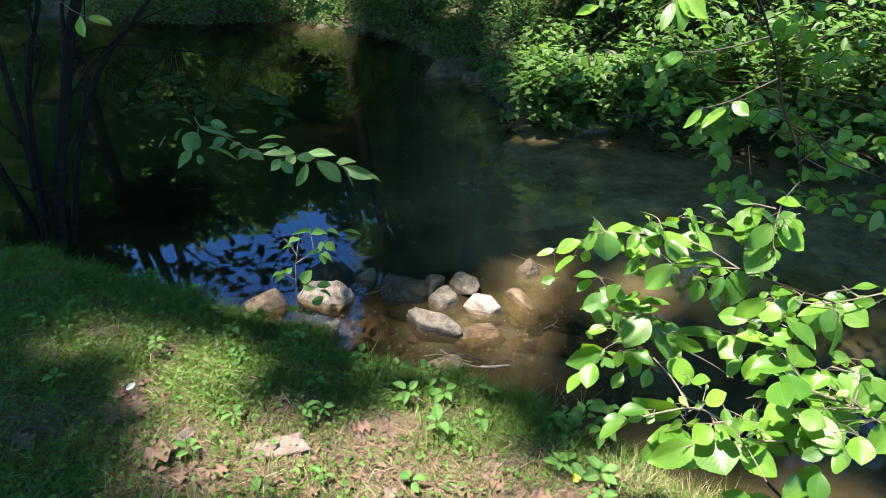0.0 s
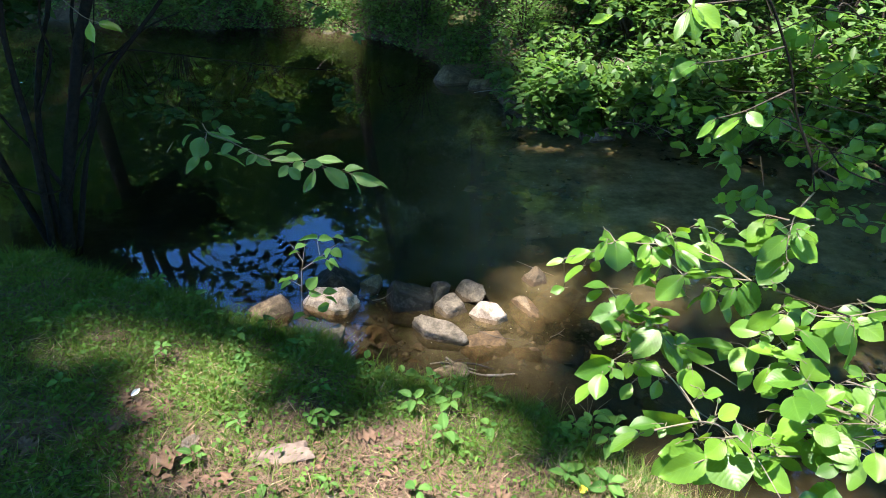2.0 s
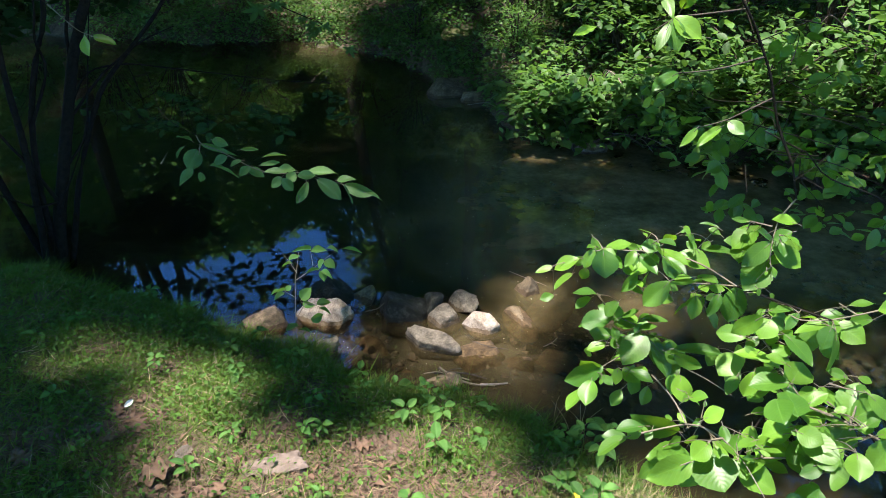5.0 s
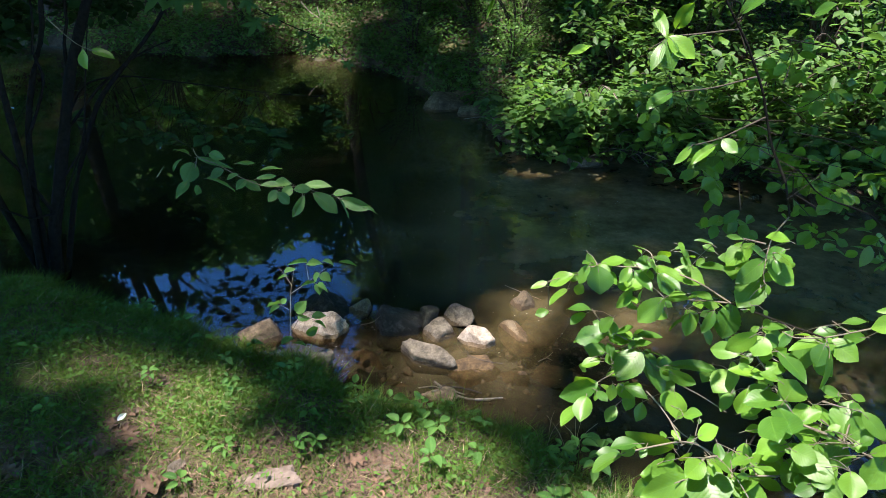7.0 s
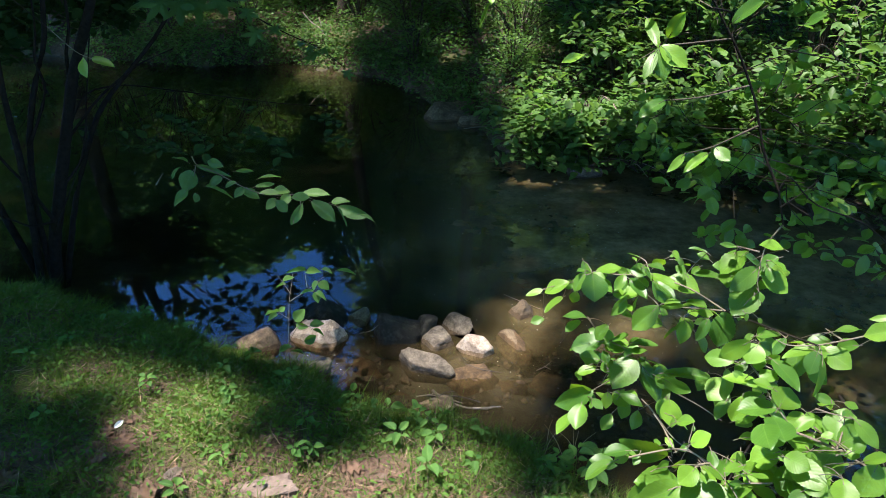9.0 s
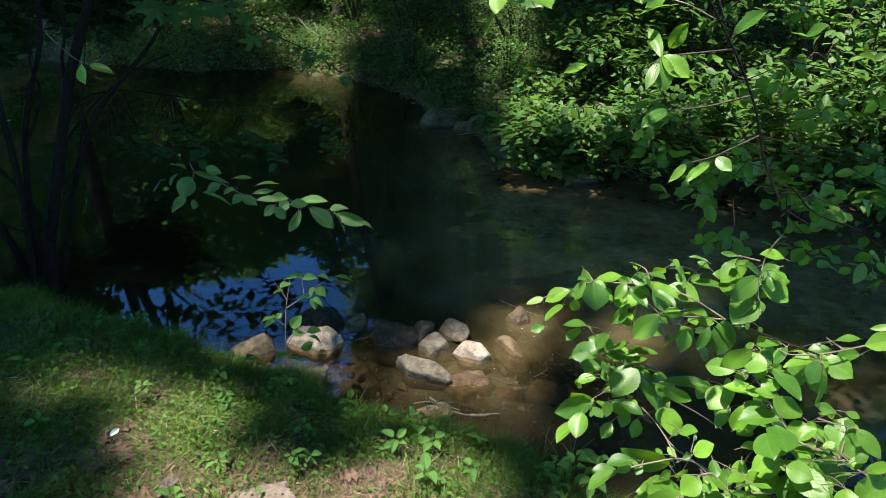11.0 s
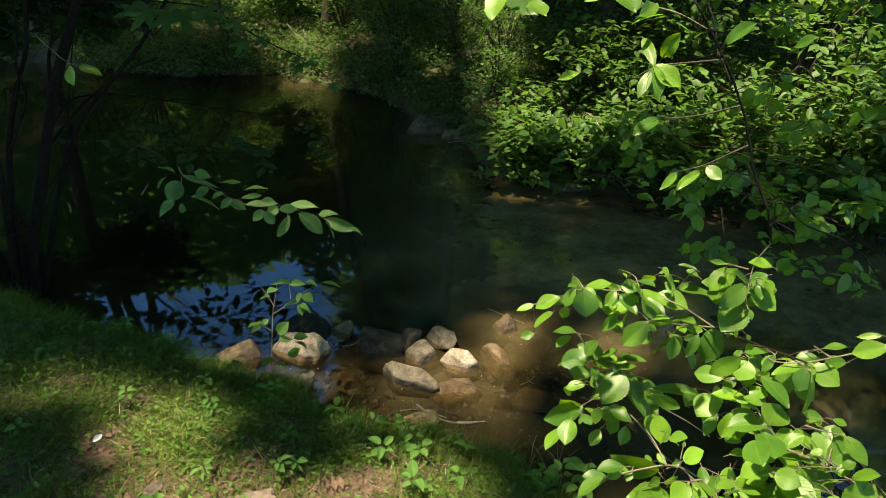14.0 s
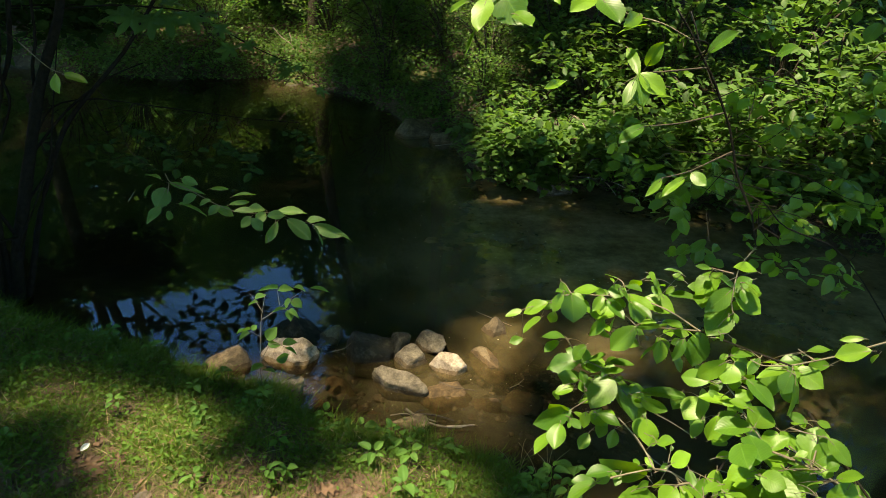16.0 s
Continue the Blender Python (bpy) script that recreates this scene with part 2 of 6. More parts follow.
LEAF8 = np.array([(0, 0, 0), (-.40, .28, .06), (0, .30, -.02), (.40, .28, .06), (-.46, .66, .05), (0, .66, -.02), (.46, .66, .05), (0, 1, -.10)])
LEAF8_F = np.array([(0, 2, 1), (0, 3, 2), (1, 2, 5), (1, 5, 4), (2, 3, 6), (2, 6, 5), (4, 5, 7), (5, 6, 7)])
LEAF4 = np.array([(0, 0, 0), (-.48, .5, .07), (.48, .5, .07), (0, 1, -.05)])
LEAF4_F = np.array([(0, 2, 1), (1, 2, 3)])
BLADE = np.array([(-.5, 0, 0), (.5, 0, 0), (-.4, .5, .06), (.4, .5, .06), (0, 1, .24)])
BLADE_F = np.array([(0, 1, 3), (0, 3, 2), (2, 3, 4)])


def leaf_mesh(name, seed, material, bend=0.12, fold=0.10, teeth=0.03, oval=1.0):
    """One broad leaf, 1 long and 1 wide: rounded blade, toothed edge, folded along its rib, pleated by its veins."""
    rng = np.random.default_rng(seed)
    rows, cols = 19, 7
    verts, uv = [], []
    twist = rng.uniform(-0.25, 0.25)
    for i in range(rows):
        v = i / (rows - 1)
        half = 0.5 * (max(0.0, math.sin(math.pi * v ** oval)) ** (0.55 if v ** oval < 0.5 else 0.92))
        half *= 1 + (teeth * (1 if i % 2 else -1) if 0 < i < rows - 1 else 0) + rng.uniform(-0.02, 0.02)
        for j in range(cols):
            u = j / (cols - 1) * 2 - 1
            x = u * half
            z = fold * abs(u) * half * 2 - bend * v * v + 0.0014 * math.sin((v - 0.31 * abs(u)) * 62) * (1 - abs(u) * 0.5)
            z += twist * x * (v - 0.3) + 0.03 * math.sin(v * 7 + seed) * u
            verts.append((x, v, z))
            uv.append((0.5 + u * 0.5, v))
    f = [(i * cols + j, i * cols + j + 1, (i + 1) * cols + j + 1, (i + 1) * cols + j) for i in range(rows - 1) for j in range(cols - 1)]
    me = bulk(name, np.array(verts), np.array(f), np.array(uv), True)
    me.materials.append(material)
    return me


def tube(points, r0, r1, sides=7, wobble=0.0, seed=0):
    """Verts and quads of a tapering round stem along points."""
    p = np.array(points, float)
    # smooth the line
    if len(p) > 2:
        t = np.linspace(0, len(p) - 1, (len(p) - 1) * 4 + 1)
        q = np.stack([np.interp(t, np.arange(len(p)), p[:, k]) for k in range(3)], 1)
        for _ in range(2):
            q[1:-1] = (q[:-2] + q[1:-1] * 2 + q[2:]) / 4
        p = q
    n = len(p)
    d = unit(np.gradient(p, axis=0))
    ref = np.where(np.abs(d[:, 2:3]) > 0.9, np.array([[1.0, 0, 0]]), np.array([[0, 0, 1.0]]))
    a = unit(np.cross(d, ref))
    b = np.cross(d, a)
    ang = np.linspace(0, 2 * math.pi, sides, endpoint=False)
    r = np.linspace(r0, r1, n)[:, None]
    if wobble:
        r = r * (1 + wobble * np.random.default_rng(seed).uniform(-1, 1, (n, sides)))
    v = p[:, None] + a[:, None] * (np.cos(ang) * r)[..., None] + b[:, None] * (np.sin(ang) * r)[..., None]
    f = [(i * sides + j, i * sides + (j + 1) % sides, (i + 1) * sides + (j + 1) % sides, (i + 1) * sides + j) for i in range(n - 1) for j in range(sides)]
    return v.reshape(-1, 3), np.array(f)


def tubes(name, lines, sides=7, wobble=0.0):
    """One mesh of several stems: each line is (points, thick end, thin end)."""
    vs, fs, base = [], [], 0
    for k, (pts, r0, r1) in enumerate(lines):
        v, f = tube(pts, r0, r1, sides, wobble, k)
        vs.append(v), fs.append(f + base)
        base += len(v)
    return bulk(name, np.concatenate(vs), np.concatenate(fs), None, True)


def leaf_frame(base, tip, width, up):
    """The matrix that lays a unit leaf from base to tip with its face towards up."""
    base, tip, up = Vector(base), Vector(tip), Vector(up)
    along = tip - base
    length = along.length
    along.normalize()
    across = along.cross(up).normalized()
    out = across.cross(along)
    m = Matrix((across * width, along * length, out * length)).transposed().to_4x4()
    m.translation = base
    return m


# ---- ground, stream bed and water ----
NEAR_X = [-80, -20, -6, -2.26, -1.58, -0.96, -0.54, -0.33, 0.03, 0.39, 0.74, 1.2, 2.0, 4.0, 20, 80]
NEAR_Y = [9, 5.5, 3.9, 3.0, 2.78, 2.5, 2.32, 2.11, 2.03, 1.83, 1.51, 1.0, 0.3, -1.2, -6, -20]
FAR_X = [-80, -20, -8, -5, -3, -1.9, -1.2, -0.6, -0.2, 0.0, 0.3, 0.42, 0.6, 0.88, 1.33, 1.65, 2.2, 2.5, 3.0, 5.0, 20, 80]
FAR_Y = [16, 11.5, 9.8, 8.95, 8.5, 8.75, 8.4, 7.7, 7.05, 6.55, 6.2, 5.6, 5.0, 4.9, 4.95, 4.7, 4.5, 4.0, 3.7, 3.1, 1.5, -6]


def lumps(x, y):
    """Cheap smooth unevenness."""
    s = 0
    for k, (fx, fy, a, ph) in enumerate(((3.1, 2.3, 0.018, 0.4), (-5.3, 7.1, 0.012, 1.9), (11.7, -9.3, 0.006, 2.2), (17.0, 21.0, 0.0035, 0.7), (-37.0, 29.0, 0.002, 3.0))):
        s = s + a * np.sin(fx * x + ph) * np.cos(fy * y + 1.7 * ph) + 0.5 * a * np.sin(1.37 * fy * x - 0.8 * fx * y + ph)
    return s


def height(x, y):
    """The height of the ground over the water."""
    x, y = np.asarray(x, float), np.asarray(y, float)
    wob = 0.03 * np.sin(9 * x) + 0.02 * np.sin(23 * x + 1)
    near = np.interp(x, NEAR_X, NEAR_Y) + wob - y
    far = y - np.interp(x, FAR_X, FAR_Y) - 2 * wob
    d = np.maximum(near, far)
    nearer = near > far
    land = np.where(nearer, 0.24 * (1 - np.exp(-np.maximum(d, 0) / 0.30)) + 0.05 * np.clip(d, 0, 30),
                    0.26 * (1 - np.exp(-np.maximum(d, 0) / 0.35)) + 0.13 * np.clip(d, 0, 60))
    w = np.maximum(-d, 0)
    bed = np.where(nearer, -0.012 - 0.085 * np.tanh(w / 0.5) - 0.42 * (1 - np.exp(-np.maximum(w - 0.55, 0) / 0.9)), -0.05 - 0.6 * np.tanh(w / 0.5))
    for cx, cy in ((-1.65, 8.1), (-5.3, 8.75)):
        bed = np.minimum(bed + 0.5 * np.exp(-((x - cx) / 0.65) ** 2 - ((y - cy) / 0.36) ** 2), np.maximum(bed, -0.06))
    return np.where(d > 0, land + lumps(x, y) * np.clip(d / 0.25, 0, 1), bed + lumps(x, y) * 0.6 * np.clip(w / 0.15, 0, 1))


def spaced(lo, hi, step, end, grow=1.14):
    mid = list(np.arange(lo, hi + step / 2, step))
    out, s = [], step
    while mid[-1] < end:
        s *= grow
        mid.append(mid[-1] + s)
    s, low = step, [lo]
    while low[-1] > -end:
        s *= grow
        low.append(low[-1] - s)
    return np.array(low[:0:-1] + mid)


gx, gy = spaced(-2.8, 2.8, 0.03, 1500), spaced(0.6, 3.4, 0.03, 1500, 1.08)
GX, GY = np.meshgrid(gx, gy)
idx = np.arange(GX.size).reshape(GX.shape)
quads = np.stack([idx[:-1, :-1], idx[:-1, 1:], idx[1:, 1:], idx[1:, :-1]], -1).reshape(-1, 4)
ground = part("ground", bulk("ground", np.stack([GX, GY, height(GX, GY)], -1).reshape(-1, 3), quads, None, True), M_SOIL)
tagged(ground, "brown forest soil sloping to a silty stream bed", "ground", "", "structure")
wx, wy = np.linspace(-60, 60, 41), np.linspace(-20, 20, 21)
WX, WY = np.meshgrid(wx, wy)
idx = np.arange(WX.size).reshape(WX.shape)
quads = np.stack([idx[:-1, :-1], idx[:-1, 1:], idx[1:, 1:], idx[1:, :-1]], -1).reshape(-1, 4)
water = part("water", bulk("water", np.stack([WX, WY, WX * 0], -1).reshape(-1, 3), quads), M_WATER)
tagged(water, "still brown woodland stream reflecting blue sky and leaves", "water", "", "structure")
LEAVES_A = [
    (0.214, 1.17, 1.077, 0.18, 1.168, 1.065, 0.014),
    (0.27, 1.185, 1.086, 0.219, 1.19, 1.061, 0.028),
    (0.296, 1.184, 1.108, 0.276, 1.176, 1.07, 0.023),
    (0.295, 1.117, 1.144, 0.299, 1.08, 1.105, 0.046),
    (0.322, 1.2, 1.104, 0.37, 1.19, 1.12, 0.03),
    (0.302, 1.201, 1.106, 0.28, 1.18, 1.115, 0.009),
    (0.364, 1.142, 1.128, 0.34, 1.114, 1.109, 0.018),
    (0.409, 1.14, 1.135, 0.374, 1.145, 1.139, 0.025),
    (0.388, 1.101, 1.171, 0.411, 1.071, 1.181, 0.02),
    (0.386, 1.133, 1.169, 0.365, 1.149, 1.172, 0.008),
    (0.38, 1.163, 1.108, 0.405, 1.116, 1.092, 0.021),
    (0.417, 1.161, 1.121, 0.458, 1.112, 1.115, 0.028),
    (0.419, 1.136, 1.117, 0.449, 1.089, 1.11, 0.019),
    (0.408, 1.058, 1.11, 0.363, 1.051, 1.062, 0.035),
]
LEAVES_A2 = [
    (0.426, 1.107, 1.078, 0.463, 1.077, 1.099, 0.032),
    (0.486, 1.213, 1.13, 0.5, 1.2, 1.105, 0.029),
    (0.452, 1.157, 1.17, 0.469, 1.156, 1.159, 0.016),
    (0.521, 1.16, 1.167, 0.489, 1.173, 1.175, 0.012),
    (0.297, 1.125, 1.04, 0.251, 1.143, 1.037, 0.034),
    (0.357, 1.207, 1.106, 0.394, 1.203, 1.098, 0.014),
    (0.458, 1.168, 1.049, 0.478, 1.148, 1.07, 0.014),
    (0.478, 1.112, 1.088, 0.503, 1.077, 1.1, 0.021),
    (0.5, 1.077, 1.094, 0.517, 1.04, 1.107, 0.009),
    (0.473, 1.09, 1.06, 0.465, 1.062, 1.024, 0.025),
    (0.501, 1.053, 1.086, 0.479, 1.035, 1.049, 0.02),
    (0.374, 1.142, 1.078, 0.343, 1.114, 1.053, 0.021),
]
LEAVES_B = [
    (0.566, 1.094, 1.205, 0.516, 1.084, 1.164, 0.043),
    (0.529, 1.061, 1.228, 0.497, 1.065, 1.233, 0.009),
    (0.575, 1.065, 1.186, 0.526, 1.038, 1.154, 0.031),
    (0.582, 1.074, 1.144, 0.537, 1.038, 1.108, 0.048),
    (0.58, 1.063, 1.176, 0.624, 1.033, 1.157, 0.038),
    (0.547, 0.99, 1.18, 0.553, 0.979, 1.164, 0.011),
    (0.597, 1.036, 1.237, 0.559, 1.05, 1.242, 0.032),
    (0.562, 1.007, 1.23, 0.571, 0.968, 1.235, 0.015),
    (0.533, 0.992, 1.136, 0.54, 0.99, 1.122, 0.01),
    (0.582, 1.019, 1.23, 0.556, 1.025, 1.213, 0.021),
]
LEAVES_C = [
    (0.371, 1.242, 0.91, 0.298, 1.253, 0.882, 0.041),
    (0.369, 1.184, 0.949, 0.398, 1.17, 0.975, 0.025),
    (0.408, 1.184, 0.928, 0.363, 1.198, 0.926, 0.042),
    (0.34, 1.144, 0.927, 0.298, 1.158, 0.931, 0.024),
    (0.424, 1.215, 0.924, 0.476, 1.207, 0.931, 0.018),
    (0.394, 1.132, 0.95, 0.429, 1.14, 0.962, 0.024),
    (0.406, 1.131, 0.942, 0.355, 1.092, 0.898, 0.054),
    (0.428, 1.169, 0.899, 0.476, 1.118, 0.842, 0.06),
    (0.425, 1.15, 0.927, 0.467, 1.14, 0.92, 0.034),
    (0.382, 1.173, 0.895, 0.346, 1.159, 0.896, 0.03),
    (0.329, 1.13, 0.862, 0.25, 1.101, 0.844, 0.044),
    (0.3, 1.096, 0.854, 0.279, 1.048, 0.834, 0.036),
    (0.348, 1.191, 0.877, 0.313, 1.201, 0.859, 0.015),
    (0.379, 1.101, 0.875, 0.399, 1.071, 0.901, 0.017),
]
LEAVES_C2 = [
    (0.404, 1.13, 0.833, 0.388, 1.104, 0.81, 0.023),
    (0.322, 1.097, 0.866, 0.334, 1.064, 0.867, 0.017),
    (0.463, 1.115, 0.918, 0.549, 1.09, 0.93, 0.027),
    (0.565, 1.065, 0.942, 0.527, 1.04, 0.911, 0.042),
    (0.443, 1.062, 0.943, 0.491, 1.039, 0.927, 0.028),
    (0.451, 1.035, 0.916, 0.449, 0.993, 0.883, 0.04),
    (0.474, 1.104, 0.862, 0.453, 1.062, 0.846, 0.025),
    (0.336, 1.131, 0.854, 0.371, 1.121, 0.84, 0.022),
    (0.363, 1.144, 0.902, 0.402, 1.144, 0.916, 0.024),
    (0.363, 1.069, 0.902, 0.404, 1.034, 0.901, 0.023),
]
LEAVES_D = [
    (0.518, 0.925, 1.124, 0.474, 0.928, 1.087, 0.031),
    (0.534, 0.929, 1.115, 0.514, 0.909, 1.093, 0.035),
    (0.565, 0.982, 1.083, 0.583, 0.966, 1.068, 0.031),
    (0.56, 0.988, 1.093, 0.587, 0.971, 1.114, 0.02),
    (0.58, 0.934, 1.125, 0.559, 0.924, 1.094, 0.013),
    (0.618, 0.909, 1.126, 0.564, 0.906, 1.108, 0.021),
    (0.556, 0.917, 1.095, 0.583, 0.86, 1.085, 0.031),
    (0.546, 0.912, 1.085, 0.532, 0.93, 1.081, 0.021),
    (0.568, 0.929, 1.02, 0.508, 0.965, 1.032, 0.037),
    (0.565, 0.91, 1.075, 0.536, 0.899, 1.066, 0.025),
    (0.544, 0.848, 1.05, 0.485, 0.854, 1.048, 0.037),
    (0.527, 0.923, 1.013, 0.511, 0.906, 0.972, 0.028),
    (0.558, 0.865, 1.036, 0.577, 0.878, 1.066, 0.046),
    (0.651, 0.926, 1.125, 0.617, 0.94, 1.117, 0.021),
]
LEAVES_D2 = [
    (0.639, 0.91, 1.154, 0.671, 0.898, 1.17, 0.019),
    (0.605, 0.881, 1.135, 0.589, 0.866, 1.103, 0.027),
    (0.605, 0.87, 1.136, 0.597, 0.827, 1.089, 0.051),
    (0.629, 0.91, 1.122, 0.662, 0.874, 1.109, 0.034),
    (0.697, 0.846, 1.199, 0.657, 0.871, 1.174, 0.026),
    (0.708, 0.884, 1.197, 0.676, 0.894, 1.189, 0.01),
    (0.53, 0.848, 1.088, 0.502, 0.86, 1.096, 0.02),
]
LEAVES_E = [
    (0.527, 0.785, 1.053, 0.497, 0.801, 1.055, 0.023),
    (0.546, 0.797, 1.049, 0.576, 0.8, 1.073, 0.018),
    (0.537, 0.795, 1.011, 0.494, 0.799, 0.984, 0.036),
    (0.53, 0.786, 1.042, 0.517, 0.78, 1.033, 0.012),
    (0.55, 0.811, 1.025, 0.582, 0.796, 1.028, 0.034),
    (0.559, 0.764, 1.04, 0.538, 0.764, 1.018, 0.024),
    (0.612, 0.786, 1.026, 0.586, 0.768, 0.989, 0.047),
    (0.618, 0.791, 1.02, 0.638, 0.83, 1.069, 0.046),
    (0.599, 0.766, 1.049, 0.628, 0.761, 1.084, 0.034),
    (0.605, 0.759, 1.103, 0.63, 0.725, 1.082, 0.021),
    (0.621, 0.829, 1.074, 0.591, 0.843, 1.082, 0.014),
    (0.62, 0.811, 1.092, 0.635, 0.798, 1.092, 0.016),
    (0.534, 0.785, 0.986, 0.545, 0.743, 0.985, 0.04),
    (0.553, 0.779, 0.986, 0.582, 0.752, 0.99, 0.028),
]
LEAVES_E2 = [
    (0.546, 0.719, 1.001, 0.515, 0.713, 0.992, 0.019),
    (0.554, 0.71, 1.004, 0.571, 0.694, 1, 0.043),
    (0.624, 0.713, 1.064, 0.599, 0.692, 1.022, 0.039),
    (0.558, 0.683, 1.066, 0.546, 0.645, 1.054, 0.03),
    (0.584, 0.727, 1.074, 0.596, 0.714, 1.076, 0.019),
    (0.58, 0.712, 1.087, 0.594, 0.709, 1.101, 0.015),
    (0.609, 0.722, 1.06, 0.622, 0.698, 1.091, 0.019),
    (0.46, 0.757, 1.009, 0.451, 0.761, 1.038, 0.008),
    (0.449, 0.735, 1.038, 0.417, 0.722, 1.04, 0.015),
    (0.462, 0.741, 1.016, 0.48, 0.716, 1.034, 0.013),
    (0.451, 0.727, 1.011, 0.426, 0.715, 1.024, 0.008),
    (0.515, 0.751, 1.04, 0.536, 0.722, 1.047, 0.029),
    (0.538, 0.72, 1.005, 0.562, 0.713, 1.024, 0.023),
]
LEAVES_F = [
    (0.273, 0.764, 1.016, 0.228, 0.76, 0.989, 0.022),
    (0.294, 0.755, 1.046, 0.25, 0.752, 1.044, 0.023),
    (0.379, 0.76, 1.054, 0.402, 0.754, 1.079, 0.024),
    (0.388, 0.727, 1.045, 0.414, 0.707, 1.036, 0.025),
    (0.386, 0.742, 1.026, 0.354, 0.716, 1.02, 0.028),
    (0.388, 0.749, 1.002, 0.399, 0.691, 0.985, 0.058),
    (0.373, 0.74, 0.994, 0.299, 0.725, 0.969, 0.039),
    (0.373, 0.741, 0.991, 0.352, 0.723, 0.954, 0.034),
    (0.435, 0.741, 0.994, 0.438, 0.712, 0.984, 0.019),
    (0.391, 0.793, 1.025, 0.382, 0.788, 1.02, 0.009),
    (0.365, 0.79, 1.069, 0.38, 0.771, 1.09, 0.018),
    (0.317, 0.786, 1.01, 0.306, 0.772, 1.001, 0.011),
    (0.375, 0.803, 1.007, 0.366, 0.822, 1.013, 0.01),
]
LEAVES_K = [
    (0.345, 1.072, 1.566, 0.383, 1.042, 1.541, 0.028),
    (0.344, 1.072, 1.563, 0.350, 1.042, 1.523, 0.027),
    (0.337, 1.061, 1.558, 0.315, 1.031, 1.528, 0.016),
    (0.349, 1.051, 1.581, 0.358, 1.021, 1.621, 0.021),
    (0.356, 1.042, 1.489, 0.310, 1.012, 1.474, 0.021),
    (0.443, 1.055, 1.603, 0.466, 1.025, 1.640, 0.024),
    (0.444, 1.056, 1.400, 0.398, 1.026, 1.381, 0.015),
    (0.448, 1.042, 1.414, 0.462, 1.012, 1.402, 0.019),
    (0.400, 1.042, 1.402, 0.372, 1.012, 1.385, 0.012),
    (0.226, 1.049, 1.556, 0.187, 1.019, 1.550, 0.011),
    (0.551, 1.057, 1.601, 0.564, 1.027, 1.622, 0.018),
]
LEAVES_L = [
    (0.11, 1.041, 1.694, 0.141, 0.986, 1.644, 0.049),
    (0.09, 0.987, 1.678, 0.073, 0.938, 1.642, 0.028),
    (0.065, 0.975, 1.674, 0.037, 0.931, 1.668, 0.01),
    (0.13, 0.992, 1.658, 0.148, 0.942, 1.651, 0.025),
    (0.245, 0.999, 1.684, 0.204, 0.961, 1.672, 0.026),
    (0.235, 0.939, 1.687, 0.251, 0.886, 1.664, 0.031),
    (0.077, 0.982, 1.636, 0.06, 0.934, 1.616, 0.005),
    (0.304, 0.98, 1.664, 0.274, 0.941, 1.652, 0.019),
    (0.171, 0.975, 1.699, 0.175, 0.927, 1.685, 0.013),
    (0.26, 1.013, 1.697, 0.264, 0.966, 1.712, 0.023),
    (0.289, 0.965, 1.62, 0.292, 0.912, 1.599, 0.014),
    (0.312, 0.965, 1.651, 0.263, 0.933, 1.653, 0.007),
]
LEAVES_G = [
    (-0.739, 1.905, 1.078, -0.761, 1.861, 1.113, 0.021),
    (-0.76, 1.895, 1.064, -0.773, 1.851, 1.05, 0.016),
    (-0.714, 1.87, 1.063, -0.73, 1.818, 1.023, 0.046),
    (-0.715, 1.813, 1.029, -0.746, 1.771, 0.995, 0.029),
    (-0.701, 1.84, 1.004, -0.696, 1.808, 0.991, 0.021),
    (-0.718, 1.909, 1.066, -0.618, 1.919, 1.03, 0.016),
    (-0.648, 1.821, 1.111, -0.601, 1.798, 1.103, 0.024),
    (-0.633, 1.877, 1.04, -0.674, 1.868, 1.022, 0.028),
    (-0.701, 1.916, 0.998, -0.618, 1.919, 0.972, 0.018),
    (-0.575, 1.819, 1.049, -0.605, 1.807, 1.039, 0.024),
    (-0.571, 1.879, 1.008, -0.598, 1.852, 0.992, 0.024),
    (-0.595, 1.915, 0.987, -0.541, 1.913, 0.963, 0.027),
    (-0.546, 1.896, 1.006, -0.492, 1.922, 1.007, 0.014),
    (-0.531, 1.877, 0.992, -0.465, 1.871, 0.998, 0.024),
]
LEAVES_G2 = [
    (-0.451, 1.931, 0.977, -0.49, 1.891, 1.001, 0.025),
    (-0.471, 1.834, 0.994, -0.5, 1.82, 0.965, 0.024),
    (-0.463, 1.799, 1.003, -0.432, 1.798, 0.967, 0.027),
    (-0.445, 1.905, 0.978, -0.468, 1.87, 0.963, 0.028),
    (-0.427, 1.843, 0.993, -0.376, 1.856, 0.993, 0.027),
    (-0.423, 1.942, 0.964, -0.329, 1.923, 0.978, 0.03),
    (-0.377, 1.877, 0.968, -0.304, 1.856, 0.92, 0.041),
    (-0.32, 1.889, 0.962, -0.263, 1.873, 0.975, 0.024),
    (-0.295, 1.835, 0.969, -0.261, 1.808, 0.92, 0.025),
    (-0.307, 1.932, 0.928, -0.212, 1.89, 0.912, 0.035),
    (-0.231, 1.846, 0.94, -0.184, 1.848, 0.921, 0.029),
    (-0.414, 1.915, 0.945, -0.443, 1.878, 0.889, 0.026),
    (-0.567, 1.796, 1.091, -0.518, 1.807, 1.088, 0.01),
    (-0.547, 1.942, 1.014, -0.486, 1.976, 1.015, 0.013),
]
